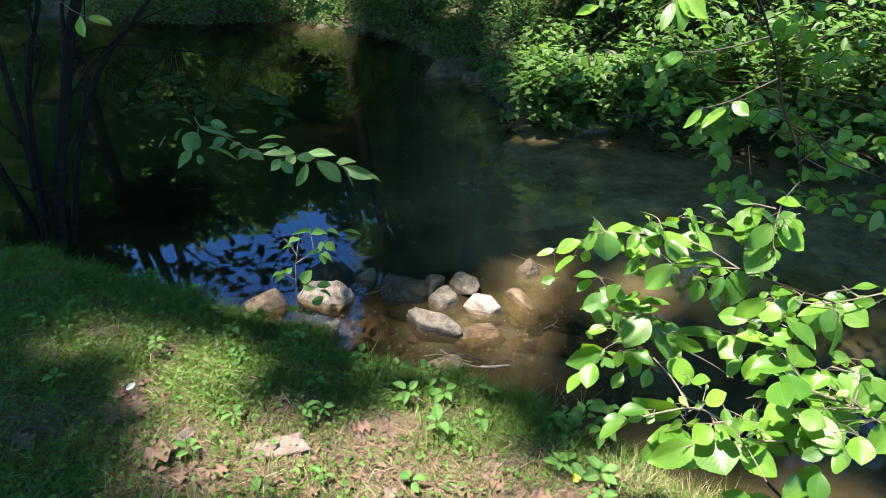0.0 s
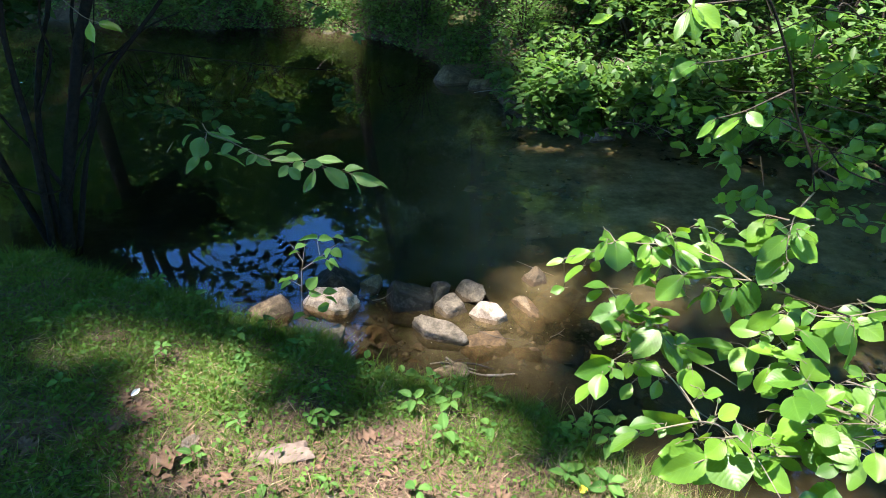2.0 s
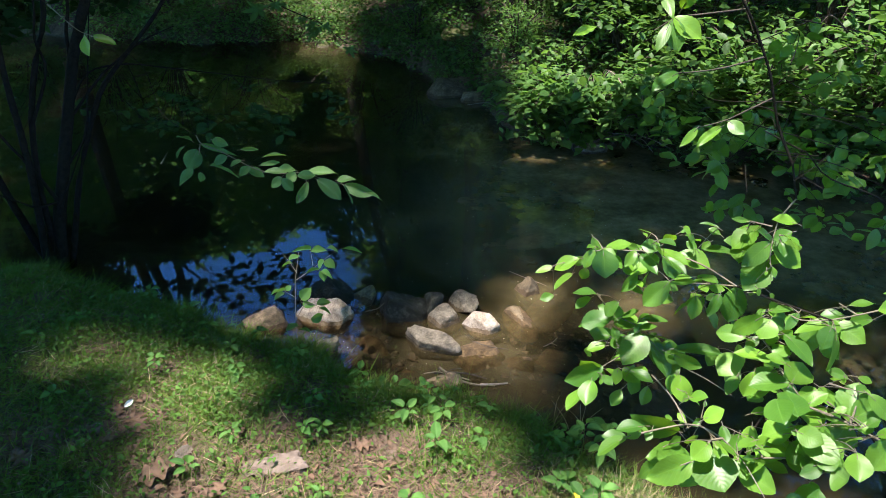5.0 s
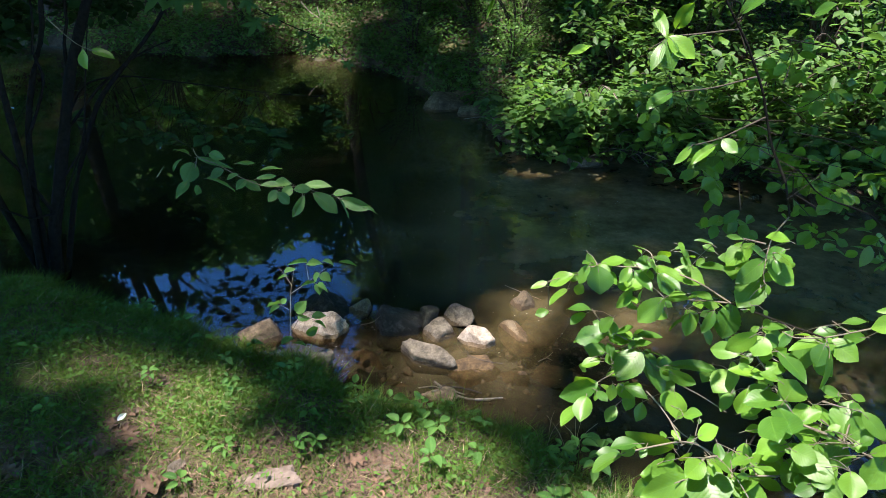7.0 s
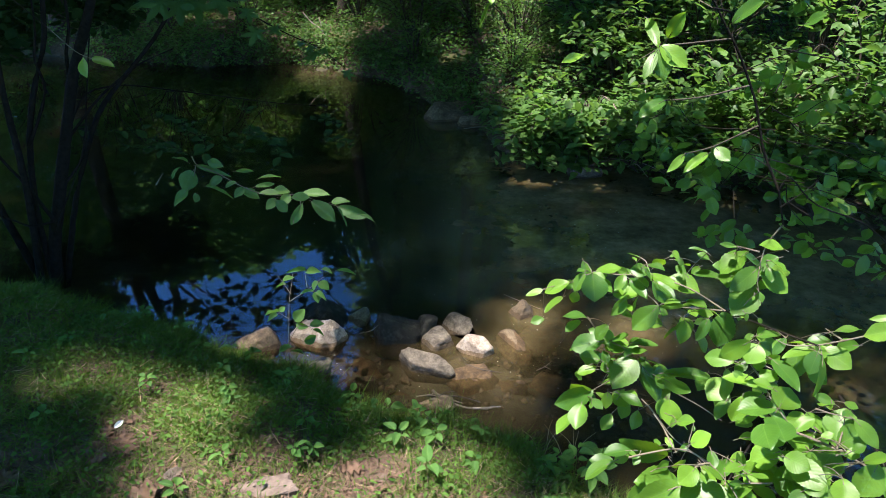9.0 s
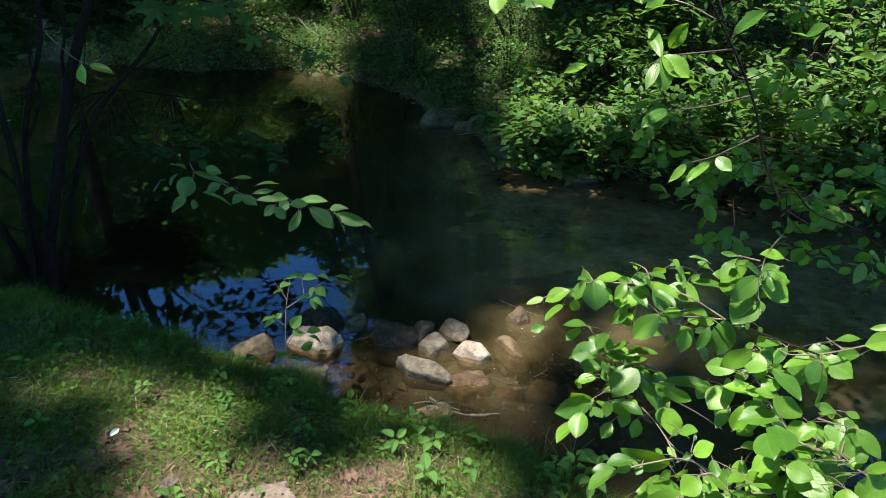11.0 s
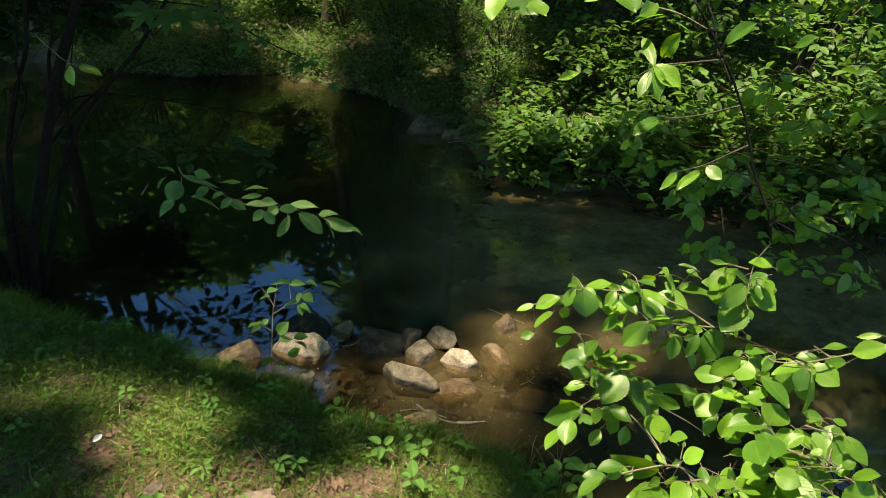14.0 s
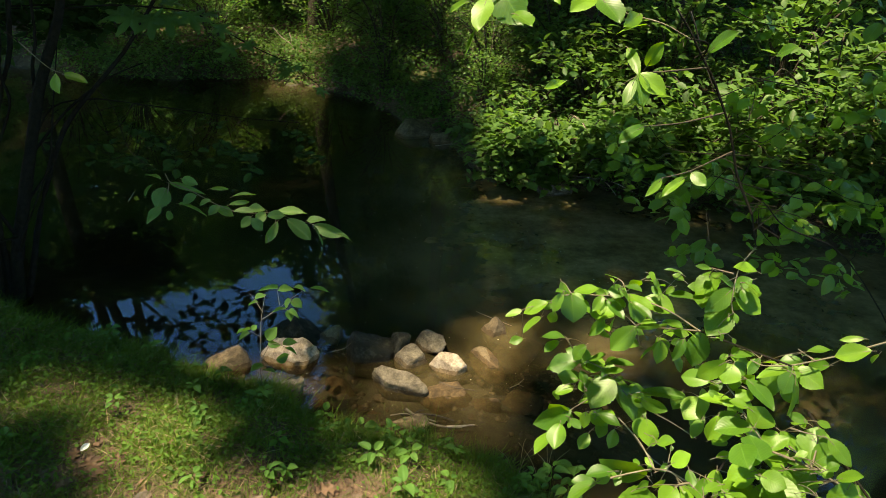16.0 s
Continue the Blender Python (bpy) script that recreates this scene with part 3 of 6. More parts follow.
LEAVES_H = [
    (-0.554, 2.493, 0.403, -0.608, 2.426, 0.436, 0.022),
    (-0.557, 2.517, 0.383, -0.492, 2.488, 0.404, 0.029),
    (-0.637, 2.443, 0.376, -0.597, 2.48, 0.386, 0.031),
    (-0.629, 2.452, 0.358, -0.656, 2.397, 0.386, 0.012),
    (-0.485, 2.402, 0.401, -0.513, 2.395, 0.368, 0.035),
    (-0.479, 2.373, 0.412, -0.433, 2.357, 0.393, 0.041),
    (-0.479, 2.45, 0.43, -0.428, 2.408, 0.445, 0.021),
    (-0.519, 2.441, 0.333, -0.552, 2.38, 0.366, 0.014),
    (-0.488, 2.344, 0.382, -0.471, 2.3, 0.366, 0.03),
    (-0.486, 2.338, 0.388, -0.437, 2.28, 0.394, 0.021),
    (-0.644, 2.367, 0.279, -0.625, 2.381, 0.295, 0.021),
    (-0.663, 2.421, 0.246, -0.705, 2.362, 0.276, 0.022),
    (-0.647, 2.334, 0.289, -0.672, 2.283, 0.293, 0.023),
]
LEAVES_H2 = [
    (-0.576, 2.321, 0.265, -0.536, 2.333, 0.312, 0.042),
    (-0.584, 2.375, 0.215, -0.533, 2.349, 0.216, 0.029),
    (-0.495, 2.224, 0.305, -0.44, 2.235, 0.313, 0.031),
    (-0.488, 2.234, 0.28, -0.441, 2.223, 0.267, 0.027),
    (-0.533, 2.267, 0.205, -0.485, 2.296, 0.207, 0.039),
    (-0.582, 2.255, 0.185, -0.628, 2.229, 0.186, 0.044),
    (-0.568, 2.194, 0.206, -0.514, 2.187, 0.206, 0.05),
    (-0.404, 2.385, 0.463, -0.328, 2.39, 0.451, 0.011),
]
LEAVES_M = [
    (-0.884, 1.763, 1.402, -0.823, 1.747, 1.388, 0.025),
    (-0.882, 1.717, 1.414, -0.871, 1.687, 1.371, 0.028),
]
TWIGS_A = [
    [(0.544, 1.085, 1.083), (0.493, 1.133, 1.104), (0.422, 1.177, 1.112), (0.371, 1.17, 1.111), (0.315, 1.194, 1.105), (0.274, 1.202, 1.079), (0.217, 1.185, 1.07)],
    [(0.552, 1.101, 1.074), (0.509, 1.127, 1.063), (0.445, 1.158, 1.049)],
    [(0.422, 1.177, 1.112), (0.42, 1.199, 1.129), (0.407, 1.215, 1.131)],
]
TWIGS_B = [
    [(0.6, 1.066, 1.27), (0.589, 1.072, 1.242), (0.583, 1.076, 1.218), (0.568, 1.047, 1.193), (0.569, 1.046, 1.169), (0.575, 1.043, 1.148)],
    [(0.568, 1.06, 1.22), (0.551, 1.08, 1.217), (0.543, 1.095, 1.214)],
]
TWIGS_C = [
    [(0.323, 1.227, 0.98), (0.342, 1.217, 0.954), (0.367, 1.209, 0.933), (0.401, 1.175, 0.934), (0.425, 1.162, 0.911), (0.453, 1.143, 0.882)],
    [(0.401, 1.169, 0.927), (0.353, 1.181, 0.904), (0.32, 1.185, 0.879)],
    [(0.419, 1.094, 0.869), (0.446, 1.078, 0.846), (0.477, 1.047, 0.808), (0.513, 1.001, 0.808), (0.559, 0.96, 0.775)],
    [(0.483, 1.076, 0.896), (0.52, 1.062, 0.882), (0.562, 1.038, 0.863)],
    [(0.411, 1.137, 0.922), (0.358, 1.136, 0.879), (0.326, 1.138, 0.853)],
]
TWIGS_D = [
    [(0.728, 0.855, 1.211), (0.691, 0.878, 1.176), (0.672, 0.893, 1.155), (0.611, 0.896, 1.136), (0.577, 0.92, 1.119), (0.567, 0.939, 1.119)],
    [(0.527, 0.922, 1.08), (0.543, 0.912, 1.06), (0.557, 0.897, 1.033), (0.563, 0.861, 1.028), (0.581, 0.844, 1.005)],
    [(0.647, 0.892, 1.148), (0.641, 0.911, 1.148), (0.636, 0.928, 1.148)],
    [(0.616, 0.903, 1.132), (0.627, 0.897, 1.114)],
]
TWIGS_E = [
    [(0.545, 0.791, 1.052), (0.573, 0.781, 1.047), (0.601, 0.769, 1.039), (0.615, 0.733, 1.046), (0.657, 0.702, 1.035)],
    [(0.503, 0.74, 0.999), (0.475, 0.756, 0.982), (0.461, 0.768, 0.97)],
    [(0.475, 0.749, 0.99), (0.472, 0.77, 0.994), (0.471, 0.789, 0.999)],
    [(0.592, 0.756, 1.051), (0.607, 0.777, 1.072), (0.617, 0.8, 1.09)],
    [(0.573, 0.801, 1.088), (0.6, 0.793, 1.083)],
    [(0.569, 0.786, 1.066), (0.588, 0.776, 1.053)],
]
TWIGS_F = [
    [(0.276, 0.773, 1.008), (0.315, 0.779, 1.015), (0.365, 0.782, 1.026), (0.381, 0.76, 1.041), (0.409, 0.748, 1.028), (0.434, 0.728, 1.007), (0.447, 0.671, 0.99)],
    [(0.405, 0.742, 1.035), (0.39, 0.752, 1.022), (0.372, 0.744, 0.99), (0.346, 0.73, 0.993)],
    [(0.359, 0.768, 1.039), (0.349, 0.8, 1.054), (0.341, 0.821, 1.059)],
]
TWIGS_K = [
    [(0.455, 1.080, 1.576), (0.398, 1.080, 1.569), (0.354, 1.080, 1.565), (0.342, 1.080, 1.558), (0.322, 1.080, 1.545)],
    [(0.393, 1.080, 1.662), (0.421, 1.080, 1.628), (0.446, 1.080, 1.591), (0.471, 1.080, 1.557), (0.493, 1.080, 1.518), (0.515, 1.080, 1.477), (0.528, 1.080, 1.440), (0.546, 1.080, 1.392), (0.575, 1.060, 1.335)],
    [(0.413, 1.080, 1.660), (0.427, 1.080, 1.636), (0.439, 1.080, 1.608)],
    [(0.528, 1.080, 1.440), (0.491, 1.080, 1.420), (0.459, 1.080, 1.402), (0.414, 1.080, 1.390)],
    [(0.500, 1.080, 1.505), (0.431, 1.080, 1.485), (0.369, 1.080, 1.479)],
]
TWIGS_L = [
    [(0.05, 1.017, 1.687), (0.108, 1.023, 1.692), (0.16, 1.026, 1.695), (0.196, 0.998, 1.685), (0.233, 1, 1.683), (0.291, 0.992, 1.661), (0.329, 0.958, 1.656), (0.37, 0.951, 1.636)],
    [(0.106, 1.003, 1.694), (0.091, 1.013, 1.673), (0.079, 1.02, 1.637)],
]
TWIGS_G = [
    [(-0.71, 1.87, 1.107), (-0.704, 1.874, 1.079), (-0.656, 1.893, 1.052), (-0.583, 1.88, 1.013), (-0.536, 1.894, 0.985), (-0.477, 1.915, 0.97), (-0.424, 1.909, 0.98), (-0.376, 1.92, 0.955), (-0.311, 1.933, 0.931), (-0.223, 1.914, 0.91)],
    [(-0.701, 1.865, 1.082), (-0.71, 1.86, 1.046), (-0.727, 1.852, 1.013)],
    [(-0.419, 1.91, 0.98), (-0.415, 1.906, 0.941), (-0.445, 1.902, 0.92), (-0.434, 1.87, 0.893)],
    [(-0.801, 1.809, 1.043), (-0.793, 1.831, 1.059), (-0.791, 1.845, 1.064)],
]
TWIGS_H = [
    [(-0.6, 2.273, 0.167), (-0.604, 2.345, 0.261), (-0.609, 2.389, 0.314), (-0.593, 2.42, 0.403), (-0.594, 2.44, 0.418)],
    [(-0.602, 2.373, 0.324), (-0.537, 2.417, 0.352), (-0.501, 2.449, 0.375), (-0.447, 2.456, 0.411)],
    [(-0.598, 2.389, 0.349), (-0.63, 2.414, 0.387), (-0.657, 2.433, 0.413)],
    [(-0.535, 2.414, 0.367), (-0.547, 2.451, 0.418)],
    [(-0.596, 2.312, 0.281), (-0.638, 2.325, 0.3)],
    [(-0.586, 2.248, 0.217), (-0.556, 2.299, 0.264), (-0.514, 2.309, 0.245), (-0.488, 2.287, 0.24)],
]
TWIGS_M = [
    [(-0.958, 1.725, 1.485), (-0.913, 1.749, 1.418), (-0.887, 1.77, 1.401)],
]

# ---- stones ----


def stone(name, x, y, z, size, material, label, seed, turn=0.0, cuts=11, rough=0.055, tilt=0.0, faces=()):
    """An angular stone: a ball cut by chance planes, worn and pitted. size: its length, depth and height."""
    rng = np.random.default_rng(seed)
    bm = bmesh.new()
    bmesh.ops.create_icosphere(bm, subdivisions=4, radius=1.0)
    normals = unit(rng.normal(size=(cuts, 3)))
    offs = rng.uniform(0.42, 0.66, cuts)
    if faces:
        # its main faces, with the chance cuts only chipping the corners
        offs = rng.uniform(0.78, 0.95, cuts)
        size = tuple(0.84 * k for k in size)
        normals = np.concatenate([normals, unit(np.array([f[:3] for f in faces], float))])
        offs = np.concatenate([offs, [f[3] for f in faces]])
    count = len(normals)
    for v in bm.verts:
        d = np.array(v.co)
        c = normals @ d
        r = 1.0
        for k in range(count):
            if c[k] > 1e-3:
                r = min(r, offs[k] / c[k])
        p = Vector(d * 3 + seed)
        r = r * 1.2 + rough * (noise.noise(p) + 0.5 * noise.noise(p * 2.7) + 0.25 * noise.noise(p * 7))
        v.co = Vector(d) * r
    bmesh.ops.smooth_vert(bm, verts=bm.verts, factor=0.08, use_axis_x=True, use_axis_y=True, use_axis_z=True)
    bm.transform(Matrix.LocRotScale(None, Euler((radians(tilt), 0, radians(turn))), None) @ Matrix.Diagonal((size[0] / 1.7, size[1] / 1.7, size[2] / 1.7, 1)))
    for f in bm.faces:
        f.smooth = True
    me = bpy.data.meshes.new(name)
    bm.to_mesh(me)
    bm.free()
    ob = part(name, me, material)
    ob.location = (x, y, z)
    return tagged(ob, label, "stone", "stones in the stream")


WETS = "standing in the shallow stream"
stone("stone", -0.795, 2.53, 0.02, (0.20, 0.14, 0.14), M_STONE_BROWN, "reddish brown wedge-shaped stone half in the water by the bank", 3, 14, 12, 0.05, faces=((-0.55, -0.2, 1, 0.40), (1, 0.1, 0.35, 0.62), (0.1, -1, 0.35, 0.5), (-0.3, 1, 0.5, 0.55), (-1, -0.6, 0.2, 0.8)))
stone("stone", -0.55, 2.585, 0.02, (0.255, 0.16, 0.17), M_STONE_PALE, "pale tan angular stone lit by sun " + WETS, 4, -15, 18, 0.09, faces=((-0.32, -0.35, 1, 0.45), (-0.1, -1, 0.4, 0.5), (1, -0.15, 0.25, 0.72), (-1, 0.1, 0.5, 0.7), (0.5, -0.9, 0.3, 0.6), (0, 1, 0.4, 0.6)))
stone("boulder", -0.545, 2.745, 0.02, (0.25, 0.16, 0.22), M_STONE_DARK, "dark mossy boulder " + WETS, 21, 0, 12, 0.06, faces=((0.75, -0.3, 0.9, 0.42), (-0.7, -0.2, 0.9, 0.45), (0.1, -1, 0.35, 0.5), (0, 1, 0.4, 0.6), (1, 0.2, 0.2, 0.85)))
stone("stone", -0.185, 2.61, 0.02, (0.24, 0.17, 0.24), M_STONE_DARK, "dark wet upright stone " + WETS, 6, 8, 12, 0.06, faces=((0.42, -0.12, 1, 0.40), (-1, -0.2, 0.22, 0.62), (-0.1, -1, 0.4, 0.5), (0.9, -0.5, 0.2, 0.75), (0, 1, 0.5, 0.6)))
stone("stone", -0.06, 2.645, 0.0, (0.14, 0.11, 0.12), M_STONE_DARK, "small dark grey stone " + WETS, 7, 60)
stone("stone", 0.005, 2.56, 0.01, (0.15, 0.13, 0.12), M_STONE, "grey-brown speckled stone " + WETS, 8, 15, 12, 0.06, faces=((-0.2, -0.3, 1, 0.48), (0.4, -1, 0.3, 0.52), (1, 0.2, 0.3, 0.6), (-1, -0.3, 0.4, 0.6)))
stone("stone", 0.093, 2.665, 0.015, (0.115, 0.105, 0.115), M_STONE, "rounded grey stone " + WETS, 9, -30)
stone("stone", 0.16, 2.515, 0.025, (0.165, 0.125, 0.135), M_STONE_PALE, "smooth whitish stone bright in the sun " + WETS, 10, -16, 12, 0.04, faces=((0.35, -0.3, 1, 0.42), (-0.15, -1, 0.3, 0.52), (-1, 0.2, 0.5, 0.6), (0.8, 0.7, 0.3, 0.66), (0.9, -0.6, 0.1, 0.8), (-0.2, 1, 0.6, 0.5)))
stone("stone", -0.05, 2.375, 0.022, (0.26, 0.155, 0.155), M_STONE, "flat angular grey stone in sun " + WETS, 41, -26, 12, 0.045, faces=((0.22, -0.12, 1, 0.34), (0.25, -1, -0.15, 0.50), (-0.2, 1, 0.4, 0.5), (-1, 0.35, 0.3, 0.78), (1, 0.3, 0.25, 0.82), (-0.75, -0.8, -0.1, 0.60), (0.6, 0.8, 0.3, 0.62)))
stone("stone", 0.41, 2.82, 0.01, (0.13, 0.12, 0.18), M_STONE_BROWN, "pointed tan stone just breaking the water", 12, 20, 12, 0.06, faces=((0.8, -0.3, 0.8, 0.42), (-0.9, -0.2, 0.9, 0.42), (0.1, -1, 0.5, 0.5), (0, 1, 0.6, 0.5)))
stone("stone", 0.35, 2.575, -0.02, (0.12, 0.21, 0.13), M_STONE_BROWN, "angular brown stone under shallow water", 13, 25, 12, 0.08, faces=((0.4, -0.3, 1, 0.45), (-1, -0.2, 0.4, 0.5), (1, -0.1, 0.3, 0.6), (-0.3, -1, 0.3, 0.6)))
stone("stone", 0.155, 2.315, -0.03, (0.23, 0.16, 0.12), M_STONE_BROWN, "broad brown stone just under the water", 14, 18, 12, 0.08, faces=((-0.1, -0.2, 1, 0.45), (0.3, -1, 0.4, 0.52), (1, 0.1, 0.3, 0.7), (-1, -0.3, 0.3, 0.7), (0.7, -0.7, 0.3, 0.6)))
stone("stone", 0.30, 2.30, -0.06, (0.12, 0.15, 0.11), M_STONE_BROWN, "small brown stone under shallow water", 15, 60)
stone("stone", -0.33, 2.46, -0.095, (0.19, 0.13, 0.10), M_STONE_BROWN, "rusty brown stone at the water's surface", 36, -20)
stone("stone", 0.0, 2.11, 0.015, (0.14, 0.085, 0.09), M_STONE_BROWN, "pinkish brown stone at the water's edge under twigs", 17, -12)
stone("stone", -0.48, 2.33, 0.03, (0.10, 0.08, 0.09), M_STONE, "small pale grey stone at the grassy edge", 18, 12)
stone("stone", -0.93, 2.78, -0.06, (0.20, 0.15, 0.11), M_STONE_BROWN, "brown stone under the water's surface", 19, 40)
stone("stone", -0.38, 2.76, -0.01, (0.14, 0.12, 0.10), M_STONE_BROWN, "wet brown stone with caught debris", 20, 40)
stone("stone", -0.18, 2.24, -0.08, (0.24, 0.18, 0.12), M_STONE_BROWN, "flat brown stone on the stream bed", 22, 30)
stone("stone", -0.36, 2.28, -0.07, (0.15, 0.12, 0.10), M_STONE_BROWN, "flat brown stone on the stream bed", 23, 10)
stone("stone", 0.50, 2.35, -0.10, (0.22, 0.16, 0.11), M_STONE_BROWN, "flat brown stone on the stream bed", 24, 50)
FAR_FACES = ((-0.25, -0.3, 1, 0.45), (0.7, -0.2, 0.8, 0.55), (0.1, -1, 0.4, 0.5), (-1, -0.2, 0.4, 0.7), (0, 1, 0.4, 0.6))
stone("boulder", 0.06, 6.28, 0.03, (0.44, 0.28, 0.26), M_STONE_BROWN, "angular grey boulder at the shaded far bank", 25, 10, 12, 0.06, faces=((0.35, -0.3, 1, 0.42), (-0.9, -0.2, 0.5, 0.6), (0.1, -1, 0.4, 0.5), (1, -0.2, 0.4, 0.75)))
stone("boulder", 0.28, 6.08, 0.015, (0.28, 0.22, 0.18), M_STONE_BROWN, "angular grey boulder at the shaded far bank", 26, -8, 12, 0.06, faces=FAR_FACES)
stone("boulder", 0.24, 6.46, 0.06, (0.32, 0.24, 0.22), M_STONE_BROWN, "grey boulder at the shaded far bank", 27, 30, 12, 0.06, faces=FAR_FACES)
stone("boulder", 0.62, 6.2, 0.14, (0.26, 0.18, 0.22), M_STONE, "tan boulder under the bushes on the far bank", 28, -20, 12, 0.06, faces=FAR_FACES)
stone("stone", 0.47, 2.71, -0.085, (0.28, 0.22, 0.13), M_STONE_BROWN, "broad tan stone under the water beside a pointed one", 51, 20)
stone("stone", -1.05, 2.83, -0.05, (0.20, 0.13, 0.11), M_STONE_BROWN, "brown stone under the water's surface", 52, 10)
stone("boulder", 1.02, 4.78, 0.02, (0.26, 0.20, 0.16), M_STONE, "grey stone under the overhanging bush", 29, 15)
stone("stone", 2.35, 3.75, -0.12, (0.45, 0.35, 0.22), M_STONE_BROWN, "brown stone under the water near the bush", 30, 15)


# ---- alder leaves close by ----
ALDER = [leaf_mesh("alder_leaf", s, M_ALDER, 0.06 + 0.05 * (s % 4), 0.03 + 0.035 * (s % 3), 0.03, 1.0 + 0.1 * (s % 3)) for s in range(6)]


def leaves_on(branch, rows, rng, eye=(0, -0.35, 0.95), spread=0.35, meshes=ALDER):
    """Hangs single leaves on a branch: each row is the leaf's base, tip and width."""
    for r in rows:
        up = Vector(eye) + Vector(rng.normal(size=3) * spread)
        leaf = part("leaf", meshes[int(rng.integers(len(meshes)))], None, branch)
        leaf.matrix_basis = leaf_frame(r[0:3], r[3:6], r[6] * 1.14, up)


def petioles(rows, rng):
    """Short stalks that run on from the leaf bases."""
    out = []
    for r in rows:
        b, t = Vector(r[0:3]), Vector(r[3:6])
        d = (b - t).normalized() * 0.008 + Vector((0, 0.002, -0.003))
        out.append(([b + d, b, b.lerp(t, 0.25)], 0.0007, 0.0004))
    return out


def branch_with(parent, rows, twigs, seed, thick=0.0017, spread=0.35, label="", meshes=ALDER, eye=(0, -0.35, 0.95), bark=M_TWIG, more=0.0):
    rng = np.random.default_rng(seed)
    lines = [(p, thick, thick * 0.45) for p in twigs] + petioles(rows, rng)
    extra = []
    for r in rows if more else []:
        # a smaller, younger leaf beside some of the others
        if rng.uniform() < more:
            a, b = Vector(r[0:3]), Vector(r[3:6])
            way = ((b - a).normalized() + Vector(rng.normal(size=3) * 0.9)).normalized()
            base = a.lerp(b, rng.uniform(-0.4, 0.2)) + Vector((0, 0.012, -0.016))
            ln = (b - a).length * rng.uniform(0.4, 0.8)
            extra.append((*base, *(base + way * ln), ln * 0.55))
        # and a full one in the layer behind
        for layer in range(int(rng.uniform() < 0.7 * more) + int(rng.uniform() < 0.35 * more)):
            a, b = Vector(r[0:3]), Vector(r[3:6])
            way = ((b - a).normalized() + Vector(rng.normal(size=3) * 0.5)).normalized()
            base = a + Vector((rng.normal() * 0.025 + 0.01, rng.uniform(0.03, 0.09) + 0.05 * layer, rng.uniform(-0.09, -0.03)))
            ln = (b - a).length * rng.uniform(0.75, 1.1)
            extra.append((*base, *(base + way * ln), ln * 0.58))
            lines.append(([a, (a + base) / 2 + Vector((0, 0, 0.006)), base], 0.0008, 0.0005))
    lines += petioles(extra, rng)
    b = part("branch", tubes("branch", lines, 6, 0.06), bark, parent, label)
    leaves_on(b, list(rows) + extra, rng, eye, spread, meshes)
    return b


alder = thing("alder_shrub", "young alder shrub with toothed bright green leaves on the bank", "shrub")
for k, (leaves, twigs) in enumerate(((LEAVES_A + LEAVES_A2, TWIGS_A), (LEAVES_B, TWIGS_B), (LEAVES_C + LEAVES_C2, TWIGS_C), (LEAVES_D + LEAVES_D2, TWIGS_D),
                                     (LEAVES_E + LEAVES_E2, TWIGS_E), (LEAVES_F, TWIGS_F), (LEAVES_K, TWIGS_K), (LEAVES_L, TWIGS_L))):
    branch_with(alder, leaves, twigs, 40 + k, spread=0.2 if k > 5 else 0.35, eye=(-0.2, -0.75, 0.62) if k > 5 else (0, -0.4, 0.92), bark=M_BARK if k == 6 else M_TWIG, more=0.95 if k < 6 else 0.0)
ROOT = (1.32, 1.02, float(height(1.32, 1.02)) - 0.03)
STEMS = [([ROOT, (1.25, 1.1, 0.6), (1.05, 1.15, 1.0), TWIGS_D[0][0]], 0.006, 0.002), ([ROOT, (1.15, 1.2, 0.5), (0.85, 1.2, 0.85), TWIGS_E[0][-1]], 0.006, 0.002),
         ([ROOT, (1.0, 1.0, 0.45), (0.7, 0.95, 0.6), TWIGS_F[0][-1]], 0.005, 0.002), ([TWIGS_K[1][-1], TWIGS_B[0][0]], 0.0018, 0.0015),
         ([TWIGS_D[0][3], TWIGS_A[0][0]], 0.0018, 0.0015), ([ROOT, (1.05, 1.2, 0.6), (0.75, 1.2, 0.75), TWIGS_C[2][-1]], 0.005, 0.0018),
         ([ROOT, (1.25, 1.35, 0.8), (1.0, 1.4, 1.12), (0.72, 1.2, 1.25), (0.58, 1.05, 1.37), TWIGS_K[1][-1]], 0.0022, 0.001), ([TWIGS_L[0][-1], (0.42, 1.0, 1.625), TWIGS_K[1][2]], 0.0011, 0.0014)]
STEMS.append((TWIGS_K[1], 0.0016, 0.0024))
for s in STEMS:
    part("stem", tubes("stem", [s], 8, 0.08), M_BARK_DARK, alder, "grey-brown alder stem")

# leaves of the same shrub that hang in its own shade
rng = np.random.default_rng(77)
SHADE_STEM = TWIGS_K[1]


def sprig(branch, base, way, count, size, rng):
    """Alternate leaves round the end of a side twig."""
    way = Vector(way).normalized()
    side = way.cross(Vector((0, 0, 1))).normalized()
    for k in range(count):
        p = Vector(base) + way * (0.03 * k)
        d = (way * 0.6 + side * (0.9 if k % 2 else -0.9) + Vector(rng.normal(size=3) * 0.4) + Vector((0, 0, -0.2))).normalized()
        s = size * rng.uniform(0.7, 1.15)
        leaf = part("leaf", ALDER[int(rng.integers(6))], None, branch)
        leaf.matrix_basis = leaf_frame(p, p + d * s, s * rng.uniform(0.55, 0.75), Vector((rng.normal() * 0.55, rng.normal() * 0.55 - 0.25, 1)))


